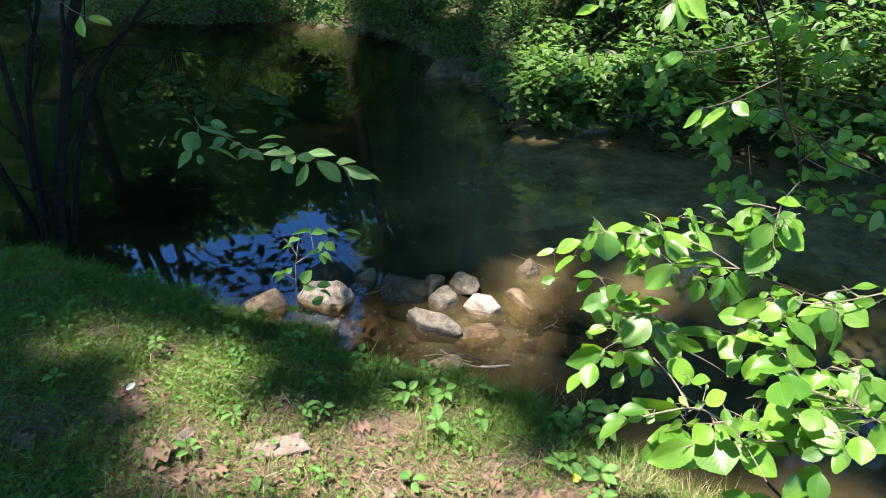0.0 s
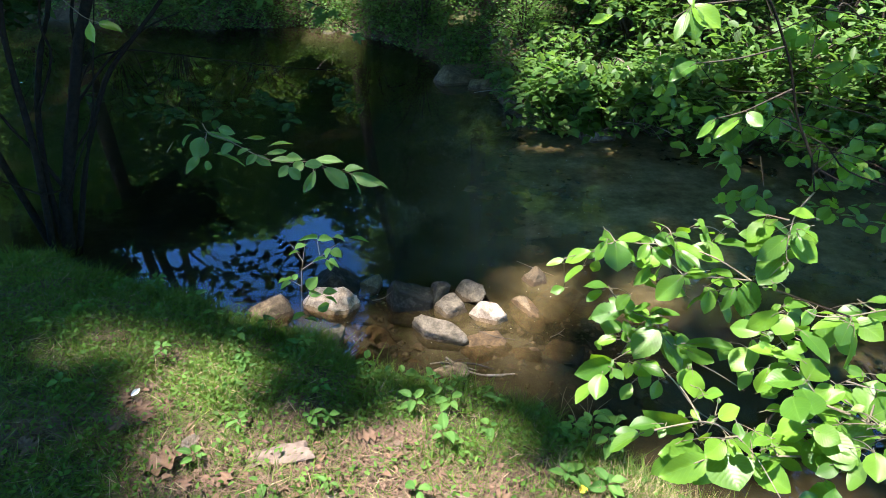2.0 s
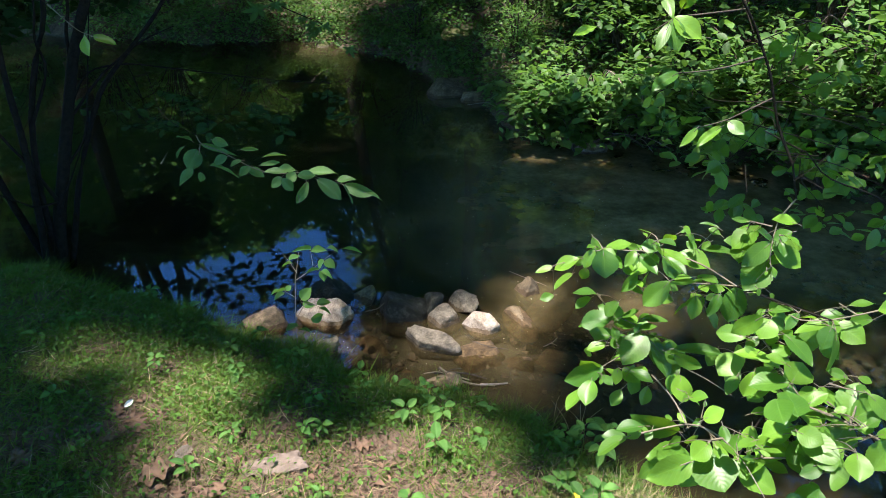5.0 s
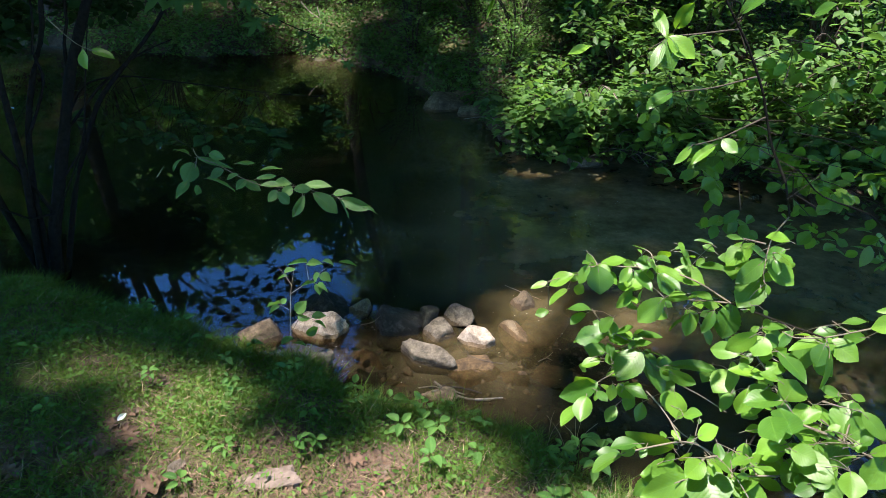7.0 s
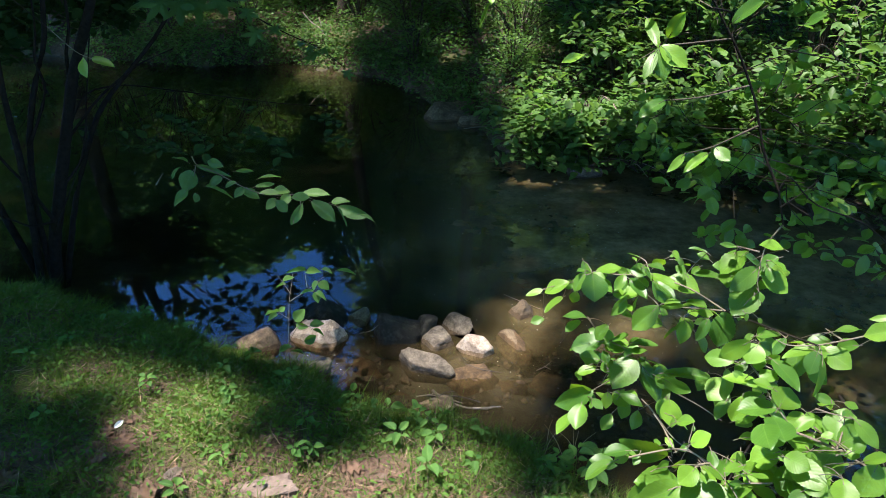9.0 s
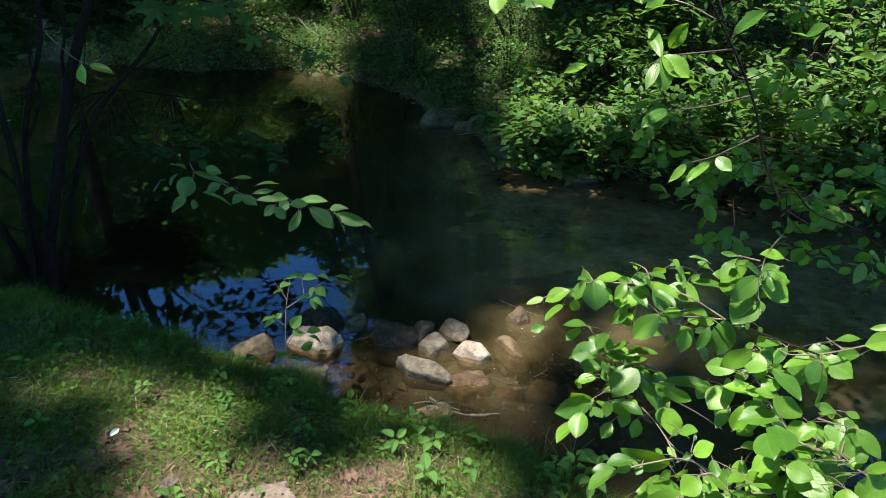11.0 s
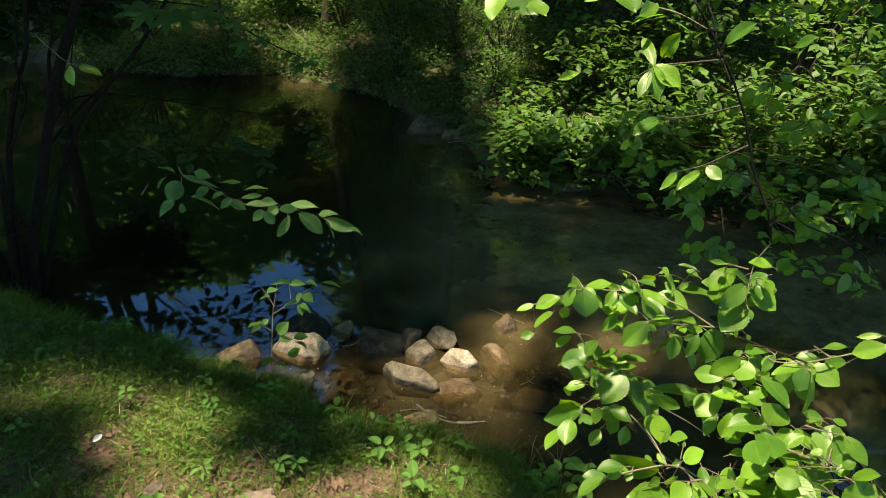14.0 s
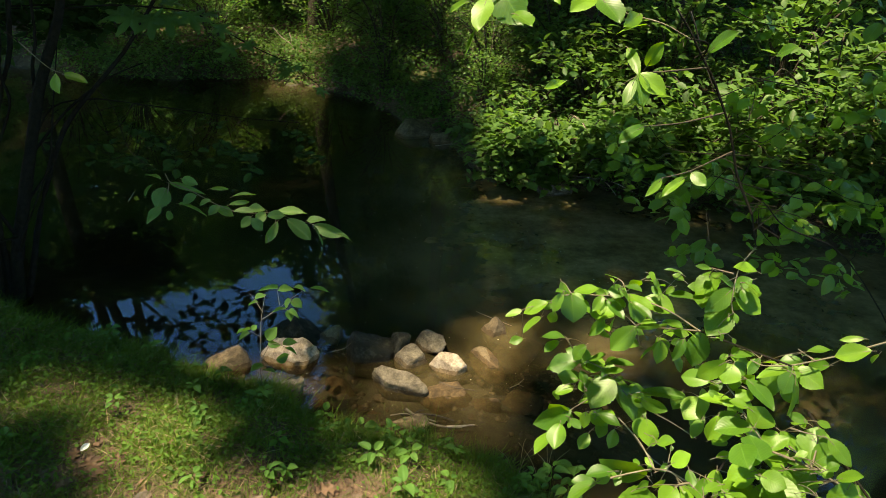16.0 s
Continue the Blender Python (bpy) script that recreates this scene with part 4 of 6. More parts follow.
for start, end in ((2, (1.55, 2.15, 1.60)), (3, (1.30, 2.50, 1.50)), (4, (1.60, 2.20, 1.28)), (5, (1.25, 2.50, 1.20)), (6, (1.55, 2.10, 1.00)), (7, (1.30, 2.20, 0.85)), (8, (0.95, 2.40, 0.88)), (5, (0.75, 2.50, 1.05)), (4, (1.75, 2.30, 1.45)), (6, (1.45, 2.40, 1.10)), (7, (1.60, 2.00, 0.90)), (8, (1.20, 2.00, 0.75)), (8, (1.45, 1.95, 0.70)), (6, (1.05, 2.30, 1.00)), (7, (0.90, 2.20, 0.88)), (7, (1.20, 2.35, 0.92)), (8, (1.45, 2.30, 0.84)), (6, (0.75, 2.30, 0.98)), (7, (1.60, 2.20, 0.86)), (8, (1.25, 2.20, 0.78)), (8, (1.05, 2.25, 0.72))):
    a, b = Vector(SHADE_STEM[start]), Vector(end)
    line = [a.lerp(b, w) + Vector(rng.normal(size=3) * 0.03) + Vector((0, 0, 0.12 * w * (1 - w))) for w in (0, 0.25, 0.5, 0.75, 1.0)]
    bough = part("branch", tubes("branch", [(line, 0.0010, 0.0005)], 5, 0.06), M_BARK_DARK, alder)
    for w in np.linspace(0.6, 1.0, 6):
        k = min(int(w * 4), 3)
        p = line[k].lerp(line[k + 1], w * 4 - k)
        sprig(bough, p, (rng.normal(), rng.normal() * 0.7, -0.15 + 0.2 * rng.normal()), int(rng.integers(3, 5)), 0.054, rng)

# the low leaves that crowd round the foot of the shrub
n = 18
az, el, dist = rng.uniform(31, 40, n), rng.uniform(-46, -36, n), rng.uniform(1.12, 1.32, n)
crowd = part("branch", tubes("branch", [([TWIGS_E[0][0], TWIGS_E[0][2], TWIGS_E[0][4]], 0.0016, 0.001), ([TWIGS_E[0][2], (0.72, 0.92, 0.85), (0.8, 0.9, 0.8)], 0.0012, 0.0008)], 6, 0.06), M_TWIG, alder)
for a, e, d in zip(np.radians(az), np.radians(el), dist):
    b = Vector((math.sin(a) * math.cos(e) * d, math.cos(a) * math.cos(e) * d, 1.75 + math.sin(e) * d))
    way = Vector((rng.normal(), rng.normal(), 0.3 * rng.normal())).normalized()
    size = rng.uniform(0.045, 0.075)
    leaf = part("leaf", ALDER[int(rng.integers(6))], None, crowd)
    leaf.matrix_basis = leaf_frame(b, b + way * size, size * rng.uniform(0.6, 0.8), Vector((rng.normal() * 0.3, rng.normal() * 0.3 - 0.3, 1)))

# the branch over the water, and the two leaves by themselves
over = thing("alder_bough", "thin alder bough with grey-green leaves hanging over the water", "branch")
# leaves in the greyed copy of the alder colour
GREY = [leaf_mesh("sky_grey_leaf", s, M_ALDER_GREY, 0.08 + 0.05 * (s % 4), 0.06 + 0.04 * (s % 3), 0.05, 0.95 + 0.1 * (s % 3)) for s in range(8, 14)]
branch_with(over, LEAVES_G + LEAVES_G2, TWIGS_G, 60, 0.0016, 0.45, meshes=GREY, eye=(0, -0.6, 0.8))
branch_with(over, LEAVES_M, TWIGS_M, 61, 0.0016)
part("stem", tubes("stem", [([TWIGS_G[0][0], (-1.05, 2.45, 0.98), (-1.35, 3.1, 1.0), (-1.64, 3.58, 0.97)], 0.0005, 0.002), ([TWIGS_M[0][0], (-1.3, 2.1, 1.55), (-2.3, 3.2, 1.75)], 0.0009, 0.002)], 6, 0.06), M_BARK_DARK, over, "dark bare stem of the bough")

SMALL = [leaf_mesh("sapling_leaf", s, M_HERB_BIG, 0.16, 0.16, 0.05, 0.86) for s in (20, 21, 22)]
sapling = thing("sapling", "thin sapling with small oval green leaves at the water's edge", "sapling")
foot = TWIGS_H[0][0]
branch_with(sapling, LEAVES_H + LEAVES_H2, TWIGS_H + [[(foot[0] + 0.01, foot[1] - 0.03, float(height(foot[0], foot[1] - 0.03)) - 0.02), foot]], 62, 0.0017, 0.4, "", SMALL)

# ---- trees ----
S3 = np.array(SUN)
# gaps cut in the unseen leaf roof to let the sun reach chosen places, each with its radius
BANK_GAPS = [(0.42, 1.05, 1.07, 0.42), (0.72, 1.05, 0.85, 0.42), (0.6, 1.0, 0.7, 0.35), (0.85, 1.1, 0.9, 0.3), (0.32, 1.02, 1.55, 0.25), (0.12, 1.00, 1.65, 0.18), (-0.98, 1.92, 0.28, 0.085), (-1.0, 1.67, 0.3, 0.05), (-0.86, 1.82, 0.28, 0.16), (-0.81, 1.71, 0.30, 0.16), (-0.71, 1.57, 0.30, 0.115), (-0.69, 1.41, 0.30, 0.13), (-0.82, 1.45, 0.30, 0.08), (-0.93, 1.88, 0.28, 0.07), (-0.43, 1.33, 0.30, 0.15), (-0.22, 1.35, 0.30, 0.15), (-0.04, 1.33, 0.30, 0.15), (0.05, 1.62, 0.28, 0.13), (-0.14, 1.62, 0.28, 0.1), (-0.08, 1.71, 0.27, 0.09), (-1.42, 1.93, 0.28, 0.04), (-1.3, 1.98, 0.28, 0.04), (-1.18, 2.02, 0.28, 0.045), (-1.6, 2.3, 0.27, 0.05), (-1.45, 2.36, 0.27, 0.05), (0.40, 2.80, 0.06, 0.13)]
STREAM_GAPS = [(0.01, 2.57, 0.08, 0.07), (0.09, 2.67, 0.08, 0.08), (-0.19, 2.62, 0.13, 0.06), (-0.10, 2.63, 0.08, 0.05), (-0.06, 2.35, 0.06, 0.13), (0.03, 2.42, 0.05, 0.13), (0.17, 2.5, 0.05, 0.09), (0.30, 2.4, 0.0, 0.12), (0.30, 2.29, 0.0, 0.08), (0.26, 2.61, 0.0, 0.07), (0.40, 2.6, 0.0, 0.09), (-0.54, 2.54, 0.1, 0.14), (-0.83, 2.5, 0.05, 0.16), (-0.56, 2.37, 0.40, 0.16), (-0.86, 1.74, 1.39, 0.085), (3.2, 5.0, 0.9, 0.6), (0.9, 2.6, 0.0, 0.15)]
BUSH_GAPS = [(0.66, 6.1, 0.45, 0.22), (0.8, 6.9, 0.7, 0.22), (0.75, 5.45, 0.35, 0.18), (0.6, 4.84, 0.32, 0.15), (0.85, 4.82, 0.34, 0.16), (1.1, 4.84, 0.38, 0.16), (1.35, 4.8, 0.42, 0.145), (0.85, 4.97, 0.33, 0.23), (1.25, 4.92, 0.38, 0.27), (0.70, 4.76, 0.43, 0.13), (1.13, 4.64, 0.47, 0.13), (0.92, 4.71, 0.45, 0.13), (1.42, 4.62, 0.5, 0.12), (0.48, 4.88, 0.46, 0.12), (0.47, 4.6, 0.34, 0.1), (0.90, 4.54, 0.40, 0.12), (1.14, 4.55, 0.38, 0.12), (0.68, 4.62, 0.37, 0.11), (0.28, 5.05, 0.37, 0.09), (-0.27, 7.3, 0.68, 0.1), (0.12, 7.3, 0.52, 0.12), (-0.5, 8.5, 0.68, 0.1), (0.55, 8.7, 1.0, 0.24), (0.75, 7.7, 0.85, 0.24), (0.4, 9.2, 1.1, 0.22), (-1.6, 8.2, 0, 0.05), (-2.15, 9.35, 0.75, 0.28), (-2.4, 9.3, 0.8, 0.2), (-1.43, 9.85, 0.7, 0.16)]
GAPS = np.array(BANK_GAPS + STREAM_GAPS + BUSH_GAPS)

# where the roof is only thinner
THIN_BANK = [(-0.03, 1.66, 0.3, 0.17), (0.1, 2.1, 0.1, 0.3), (-1.4, 2.15, 0.25, 0.25), (-1.15, 1.95, 0.3, 0.25), (-1.36, 1.95, 0.28, 0.2), (-1.13, 2.03, 0.28, 0.15), (-1.2, 1.45, 0.3, 0.12), (-1.05, 1.35, 0.3, 0.1), (-0.4, 1.88, 0.97, 0.2), (-0.55, 1.88, 1.0, 0.15), (-0.85, 1.75, 0.3, 0.25), (-0.42, 1.62, 0.3, 0.14)]
THIN_STREAM = [(0.75, 4.3, 0.0, 0.35), (1.25, 4.2, 0.0, 0.35), (1.3, 2.2, 1.0, 0.5), (1.5, 2.1, 1.3, 0.35), (1.2, 3.0, 0.0, 0.5), (0.6, 3.2, 0.0, 0.3), (0.9, 2.6, 0.0, 0.5), (0.8, 3.5, 0.0, 0.8), (1.5, 3.6, 0.0, 0.5), (0.2, 3.3, 0.0, 0.35), (0.62, 2.55, 0.0, 0.28)]
THIN_FAR = [(0.05, 7.4, 0.6, 0.25), (-0.95, 9.2, 0.6, 0.3), (-3.3, 10.3, 1.4, 1.0), (-4.5, 10.0, 1.4, 0.8), (1.75, 4.62, 0.5, 0.5), (1.15, 5.1, 0.5, 0.4), (2.15, 4.9, 0.8, 0.56), (1.6, 5.5, 0.7, 0.41), (2.6, 5.6, 1.2, 0.45), (2.35, 4.4, 0.6, 0.5), (0.62, 6.1, 0.5, 0.35), (0.8, 6.9, 0.75, 0.35), (1, 5.5, 0.5, 0.25), (0.7, 5.3, 0.3, 0.31), (0.6, 7.6, 0.95, 0.38), (-1.75, 9.3, 0.7, 0.5), (0.75, 8.4, 1.1, 0.38), (-1.7, 8.4, 0.4, 0.4), (2.7, 4.4, 0.7, 0.7), (3.1, 4.6, 0.9, 0.8), (0.4, 8.9, 1.0, 0.4), (0.75, 7.7, 0.85, 0.35)]
THIN = np.array(THIN_BANK + THIN_STREAM + THIN_FAR)


def sunlit(p):
    """Which of these places stand between the sun and one of the gaps."""
    hit = np.zeros(len(p), bool)
    for x, y, z, r in GAPS:
        d = p - np.array((x, y, z))
        t = d @ S3
        off = np.linalg.norm(d - t[:, None] * S3, axis=1)
        hit |= (t > 0) & ((off < r) | ((off < 1.5 * r) & (RNG.uniform(0, 1, len(p)) < 0.55)))
    for x, y, z, r in THIN:
        d = p - np.array((x, y, z))
        off = np.linalg.norm(d - (d @ S3)[:, None] * S3, axis=1)
        hit |= (d @ S3 > 0) & (off < r) & (RNG.uniform(0, 1, len(p)) < (0.36 if y > 2.3 and z < 0.1 else 0.92 if 4.2 < y < 9 else 0.74 if y > 9.5 else 0.6))
    return hit


def open_sky(p):
    """Which of these places stand in the window of open sky over the stream."""
    n = len(p)
    az = np.degrees(np.arctan2(p[:, 0], p[:, 1])) + RNG.normal(0, 0.45, n)
    el = np.degrees(np.arctan2(p[:, 2] + 1.75, np.hypot(p[:, 0], p[:, 1]))) + RNG.normal(0, 0.3, n)
    low = np.interp(az, (-29, -26, -23, -16.5, -14.3, -12.7, -11), (25.9, 26.5, 27.1, 26.8, 25.9, 25.5, 25.9)) + 0.25 * np.sin(az * 3.1 + 1)
    right = np.interp(el, (25, 27.3, 29.3, 31.2, 36), (-11.0, -10.4, -8.6, -7.9, -7.5)) + 0.4 * np.sin(el * 4.0)
    return (az > -29.5 + 1.2 * np.sin(el * 2.1)) & (az < right) & (el > low) & (el < 38 + np.sin(az))


def crown_points(rng, centres, radii, n):
    k = rng.integers(len(centres), size=n)
    d = unit(rng.normal(size=(n, 3))) * rng.uniform(0.25, 1.0, (n, 1)) ** 0.5
    return centres[k] + d * radii[k]


def leafy(name, p, rng, size, template, faces, flat=0.5, slim=(0.6, 0.85)):
    n = len(p)
    along = rng.normal(size=(n, 3)) * (1, 1, 0.45)
    up = rng.normal(size=(n, 3)) * flat + (0, 0, 1)
    length = size * rng.uniform(0.65, 1.25, n)
    return bulk(name, *scatter(template, faces, p, along, up, length, length * rng.uniform(*slim, n)))


def tree(x, y, tall, lean, seed, clumps, leaves, label, r0=0.13, spread=2.2, low=4.2, size=0.17, stand=1.0, clots=()):
    """A tree: bent trunk, limbs to each clump of its crown, and a crown of single leaves with gaps."""
    rng = np.random.default_rng(seed)
    z0 = float(height(x, y))
    t = thing("tree", label, "tree", "trees by the stream", (x, y, z0))
    top = np.array((lean[0], lean[1], tall))
    crown = top.copy()
    top[:2] *= stand
    spine = [(0, 0, -0.15), (0.08 * top[0] + 0.05, 0.08 * top[1], tall * 0.25), (0.4 * top[0], 0.4 * top[1] - 0.06, tall * 0.55), tuple(top)]
    part("trunk", tubes("trunk", [(spine, r0, r0 * 0.25)], 12, 0.06), M_BARK, t)
    cs = np.stack([rng.uniform(-spread, spread, clumps) + crown[0], rng.uniform(-spread, spread, clumps) + crown[1], rng.uniform(low, tall + 0.8, clumps) - z0], 1)
    rs = np.stack([rng.uniform(0.7, 1.25, clumps)] * 2 + [rng.uniform(0.35, 0.7, clumps)], 1)
    extra = [np.array(c[:3]) - (x, y, z0) + unit(rng.normal(size=(36, 3))) * rng.uniform(0, 1, (36, 1)) ** 0.4 * c[3] for c in clots]
    cs = np.concatenate([cs] + [[np.array(c[:3]) - (x, y, z0)] for c in clots])
    lines = []
    for c in cs:
        h = rng.uniform(0.45, 0.9)
        a = np.array([np.interp(h * tall, [s[2] for s in spine], [s[k] for s in spine]) for k in range(3)])
        lines.append(([a, (a + c) / 2 + (0, 0, 0.25), c], 0.035, 0.008))
    keep = [l for l in lines if not sunlit(np.array([(np.array(l[0][k]) * (1 - w) + np.array(l[0][k + 1]) * w) + (x, y, z0) for k in (0, 1) for w in (0, .15, .3, .45, .6, .75, .9)])).any()]
    for l in keep:
        part("limb", tubes("limb", [l], 6, 0.06), M_BARK, t)
    p = np.concatenate([crown_points(rng, cs[:clumps], rs, leaves)] + extra)
    w = p + (x, y, z0)
    ok = ~sunlit(w) & ~open_sky(w) & (w[:, 2] > 3.2)
    part("crown", leafy("crown", p[ok], rng, size, LEAF4, LEAF4_F), M_CANOPY, t, "dense crown of dark green leaves with gaps")
    return t


# trees added for their shade; the crowns overhead stay out of view
DARK = "tall broadleaf tree with a dense green crown, added to cast shade"
# unseen thick clumps of leaves added at a limb's end, each to shade a spot of the bank
CLOTS = [tuple(np.array(c[:3]) + S3 / S3[2] * 3.5) + (c[3],) for c in ((-0.56, 1.97, 0.22, 0.15), (-0.48, 1.86, 0.25, 0.15), (-0.33, 1.85, 0.22, 0.14), (-0.46, 1.73, 0.25, 0.1), (-0.34, 1.73, 0.25, 0.1), (0.27, 1.62, 0.25, 0.15), (0.42, 1.58, 0.2, 0.15), (-0.35, 2.0, 0.2, 0.15), (-1.15, 2.3, 0.2, 0.2))]
for k, (x, y, tall, lean) in enumerate(((-3.6, 2.6, 6.4, (1.3, 1.0)), (-4.6, 4.6, 7.0, (1.6, 0.6)), (-3.4, 1.0, 6.4, (1.2, 1.6)), (3.6, 1.2, 7.0, (-1.6, 2.2)), (-1.4, -1.4, 7.0, (0.4, 3.6)), (2.2, -1.4, 7.0, (-0.6, 3.6)), 
                                     (-5.2, 9.6, 8.0, (1.6, -1.0)), (0.9, 11.6, 8.6, (-0.6, -1.6)), (0.4, 9.8, 8.0, (-0.4, -1.6)), (3.2, 8.6, 8.0, (-1.4, -1.2)),
                                     (5.6, 5.4, 7.5, (-1.6, 0.4)), (-7.0, 3.4, 7.0, (0.8, 1.4)), (-6.4, 0.8, 7.0, (0.8, 1.6)), (-7.5, 6.4, 8.0, (1.5, 0.5)), (1.9, 7.4, 7.6, (-1.8, -0.6)), (-0.9, 12.6, 9.5, (0.0, -1.0)), (5.6, 9.4, 8.5, (-1.2, -0.8)), (4.2, 12.0, 9.0, (-0.6, -1.0)), (2.6, 12.6, 9.5, (-0.6, -1.0)))):
    tree(x, y, tall, lean, 100 + k, 18, 6000 if k in (3, 10) else 12000 if k < 6 else 14000, DARK, stand=0.4 if k < 6 else 1.0, size=0.16 if k < 6 else 0.135, clots=CLOTS if k == 0 else ())

# unseen trees added behind and beside the camera to close off sky light
for k, (x, y, lean) in enumerate(((-4.6, -4.0, (0.5, 1.0)), (0.6, -5.0, (0.0, 1.0)), (5.0, -3.2, (-0.6, 1.0)), (-8.2, -2.6, (0.6, 0.6)), (7.2, 1.2, (-1.0, 0.6)), (3.0, -8.0, (0.0, 1.0)), (-3.0, -8.0, (0.0, 1.0)))):
    tree(x, y, 8.0, lean, 170 + k, 18, 5500, DARK, 0.15, 2.5, 4.4, 0.22)
for k, (x, y, sway) in enumerate(((-7.2, 13.2, 2.8), (-0.7, 14.5, -1.6), (-6.9, 15.0, 0.8), (-8.4, 11.6, 0.8))):
    tree(x, y, 11.0, (sway, -0.8), 140 + k, 18, 15000, DARK, 0.17, 2.4, 6.8, 0.14)
tree(-1.41, 10.0, 8.5, (1.7, 0.4), 190, 10, 3000, "slim tree with reddish bark on the far bank", 0.1, 1.8, 5.0, 0.14)

# the alder with several stems that leans over the left of the stream
stemmy = thing("alder_tree", "many-stemmed alder in deep shade at the water's edge", "tree", "", (-2.0, 3.1, 0.0))
TRUNKS = (([(0.00, 0.00, -0.05), (0.04, 0.00, 0.20), (0.08, 0.05, 0.38), (0.13, 0.18, 0.71), (0.18, 0.28, 0.99), (0.25, 0.36, 1.21), (0.32, 0.42, 1.41), (0.60, 0.70, 3.80)], 0.034, 0.02),
          ([(-0.05, -0.05, -0.05), (0.03, -0.07, 0.51), (0.00, -0.01, 0.74), (-0.02, 0.02, 0.89), (-0.03, 0.06, 1.11), (-0.01, 0.12, 1.35), (-0.30, 0.40, 3.40)], 0.018, 0.011),
          ([(-0.02, 0.02, -0.05), (0.03, -0.05, 0.41), (0.02, 0.06, 0.75), (0.07, 0.16, 1.02), (0.14, 0.25, 1.23), (0.20, 0.50, 3.20)], 0.017, 0.010),
          ([(0.04, 0.02, -0.05), (0.11, 0.18, 0.41), (0.22, 0.37, 0.80), (0.36, 0.48, 0.97), (0.54, 0.60, 1.18), (1.10, 1.00, 2.20)], 0.016, 0.008))
SHOOTS = (([(0.11, 0.20, 0.68), (0.24, 0.40, 0.88), (0.42, 0.52, 1.02), (0.58, 0.60, 1.08)], 0.008, 0.003),
          ([(0.16, 0.27, 0.90), (0.16, 0.31, 1.12), (0.20, 0.33, 1.22), (0.20, 0.40, 2.00)], 0.01, 0.006),
          ([(0.03, 0.02, 0.70), (0.13, 0.14, 0.97), (0.09, 0.14, 1.10), (0.12, 0.18, 1.24), (0.10, 0.30, 1.90)], 0.008, 0.004),
          ([(0.07, 0.00, 0.36), (0.02, -0.06, 0.57), (-0.07, -0.07, 0.71), (-0.30, 0.00, 1.20)], 0.01, 0.004),
          ([(0.12, 0.10, 0.50), (0.20, 0.20, 0.62), (0.22, 0.26, 0.83), (0.30, 0.30, 1.20)], 0.007, 0.003))
TWIGLETS = (([(0.08, 0.00, 0.34), (0.03, -0.12, 0.36), (-0.03, -0.13, 0.40), (-0.20, -0.18, 0.50)], 0.006, 0.003),
            ([(0.06, 0.00, 0.25), (0.15, -0.05, 0.40), (0.28, -0.05, 0.62), (0.34, 0.00, 0.80)], 0.005, 0.002),
            ([(-0.10, 0.05, -0.05), (-0.20, 0.00, 0.50), (-0.40, 0.10, 1.20), (-0.60, 0.30, 2.60)], 0.02, 0.012))
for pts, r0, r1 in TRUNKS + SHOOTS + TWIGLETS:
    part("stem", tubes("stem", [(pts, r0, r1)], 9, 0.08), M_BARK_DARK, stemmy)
rng = np.random.default_rng(301)
cs = np.array([(-0.5, 0.8, 1.9), (-0.15, 0.6, 2.3), (-1.0, 0.4, 2.2), (0.6, 0.6, 2.3), (0.1, 1.2, 2.6), (-0.9, 1.4, 2.0), (0.4, 0.3, 2.9), (-0.4, 0.2, 3.2), (0.8, 1.0, 3.0)])
rs = np.array([(0.5, 0.4, 0.3)] * 5 + [(0.6, 0.5, 0.35)] * 4)
p = crown_points(rng, cs, rs * 0.85, 2400)
# more crown, above the view, added to block sky light over the left bank
cs = np.stack([rng.uniform(-1.5, 0.9, 22), rng.uniform(-1.5, 1.0, 22), rng.uniform(2.3, 3.4, 22)], 1)
cs = np.concatenate([cs, np.stack([rng.uniform(-0.6, 1.5, 14), rng.uniform(0.1, 1.7, 14), rng.uniform(2.2, 3.0, 14)], 1)])
p = np.concatenate([p, crown_points(rng, cs, np.tile((0.55, 0.55, 0.3), (36, 1)), 15000)])
w = p + (-2.0, 3.1, 0.0)
p = p[~sunlit(w) & ~open_sky(w)]
part("crown", leafy("crown", p, rng, 0.075, LEAF8, LEAF8_F, 0.6), M_SHRUB, stemmy)

# a long limb of it that arches over the water
limb_ends = [(-1.5, 6.0, 2.3), (-1.9, 6.5, 2.2), (-2.4, 6.6, 2.3), (-1.2, 6.3, 2.5), (-2.2, 7.2, 2.7), (-2.8, 6.9, 2.6), (-0.75, 6.9, 2.4)]
for e in limb_ends:
    e = Vector(e) + Vector((2.0, -3.1, 0))
    part("limb", tubes("limb", [([(0.6, 0.7, 3.4), (0.5, 1.8, 3.3), (0.3 * e.x + 0.3, 2.6, 3.0), e], 0.012, 0.003)], 6, 0.06), M_BARK_DARK, stemmy)
p = np.concatenate([np.array(e) + rng.normal(size=(16, 3)) * (0.17, 0.2, 0.13) for e in limb_ends]) + (2.0, -3.1, 0)
part("crown", leafy("crown", p, rng, 0.13, LEAF8, LEAF8_F, 0.5), M_CANOPY, stemmy, "loose sprays of leaves at the end of a limb")

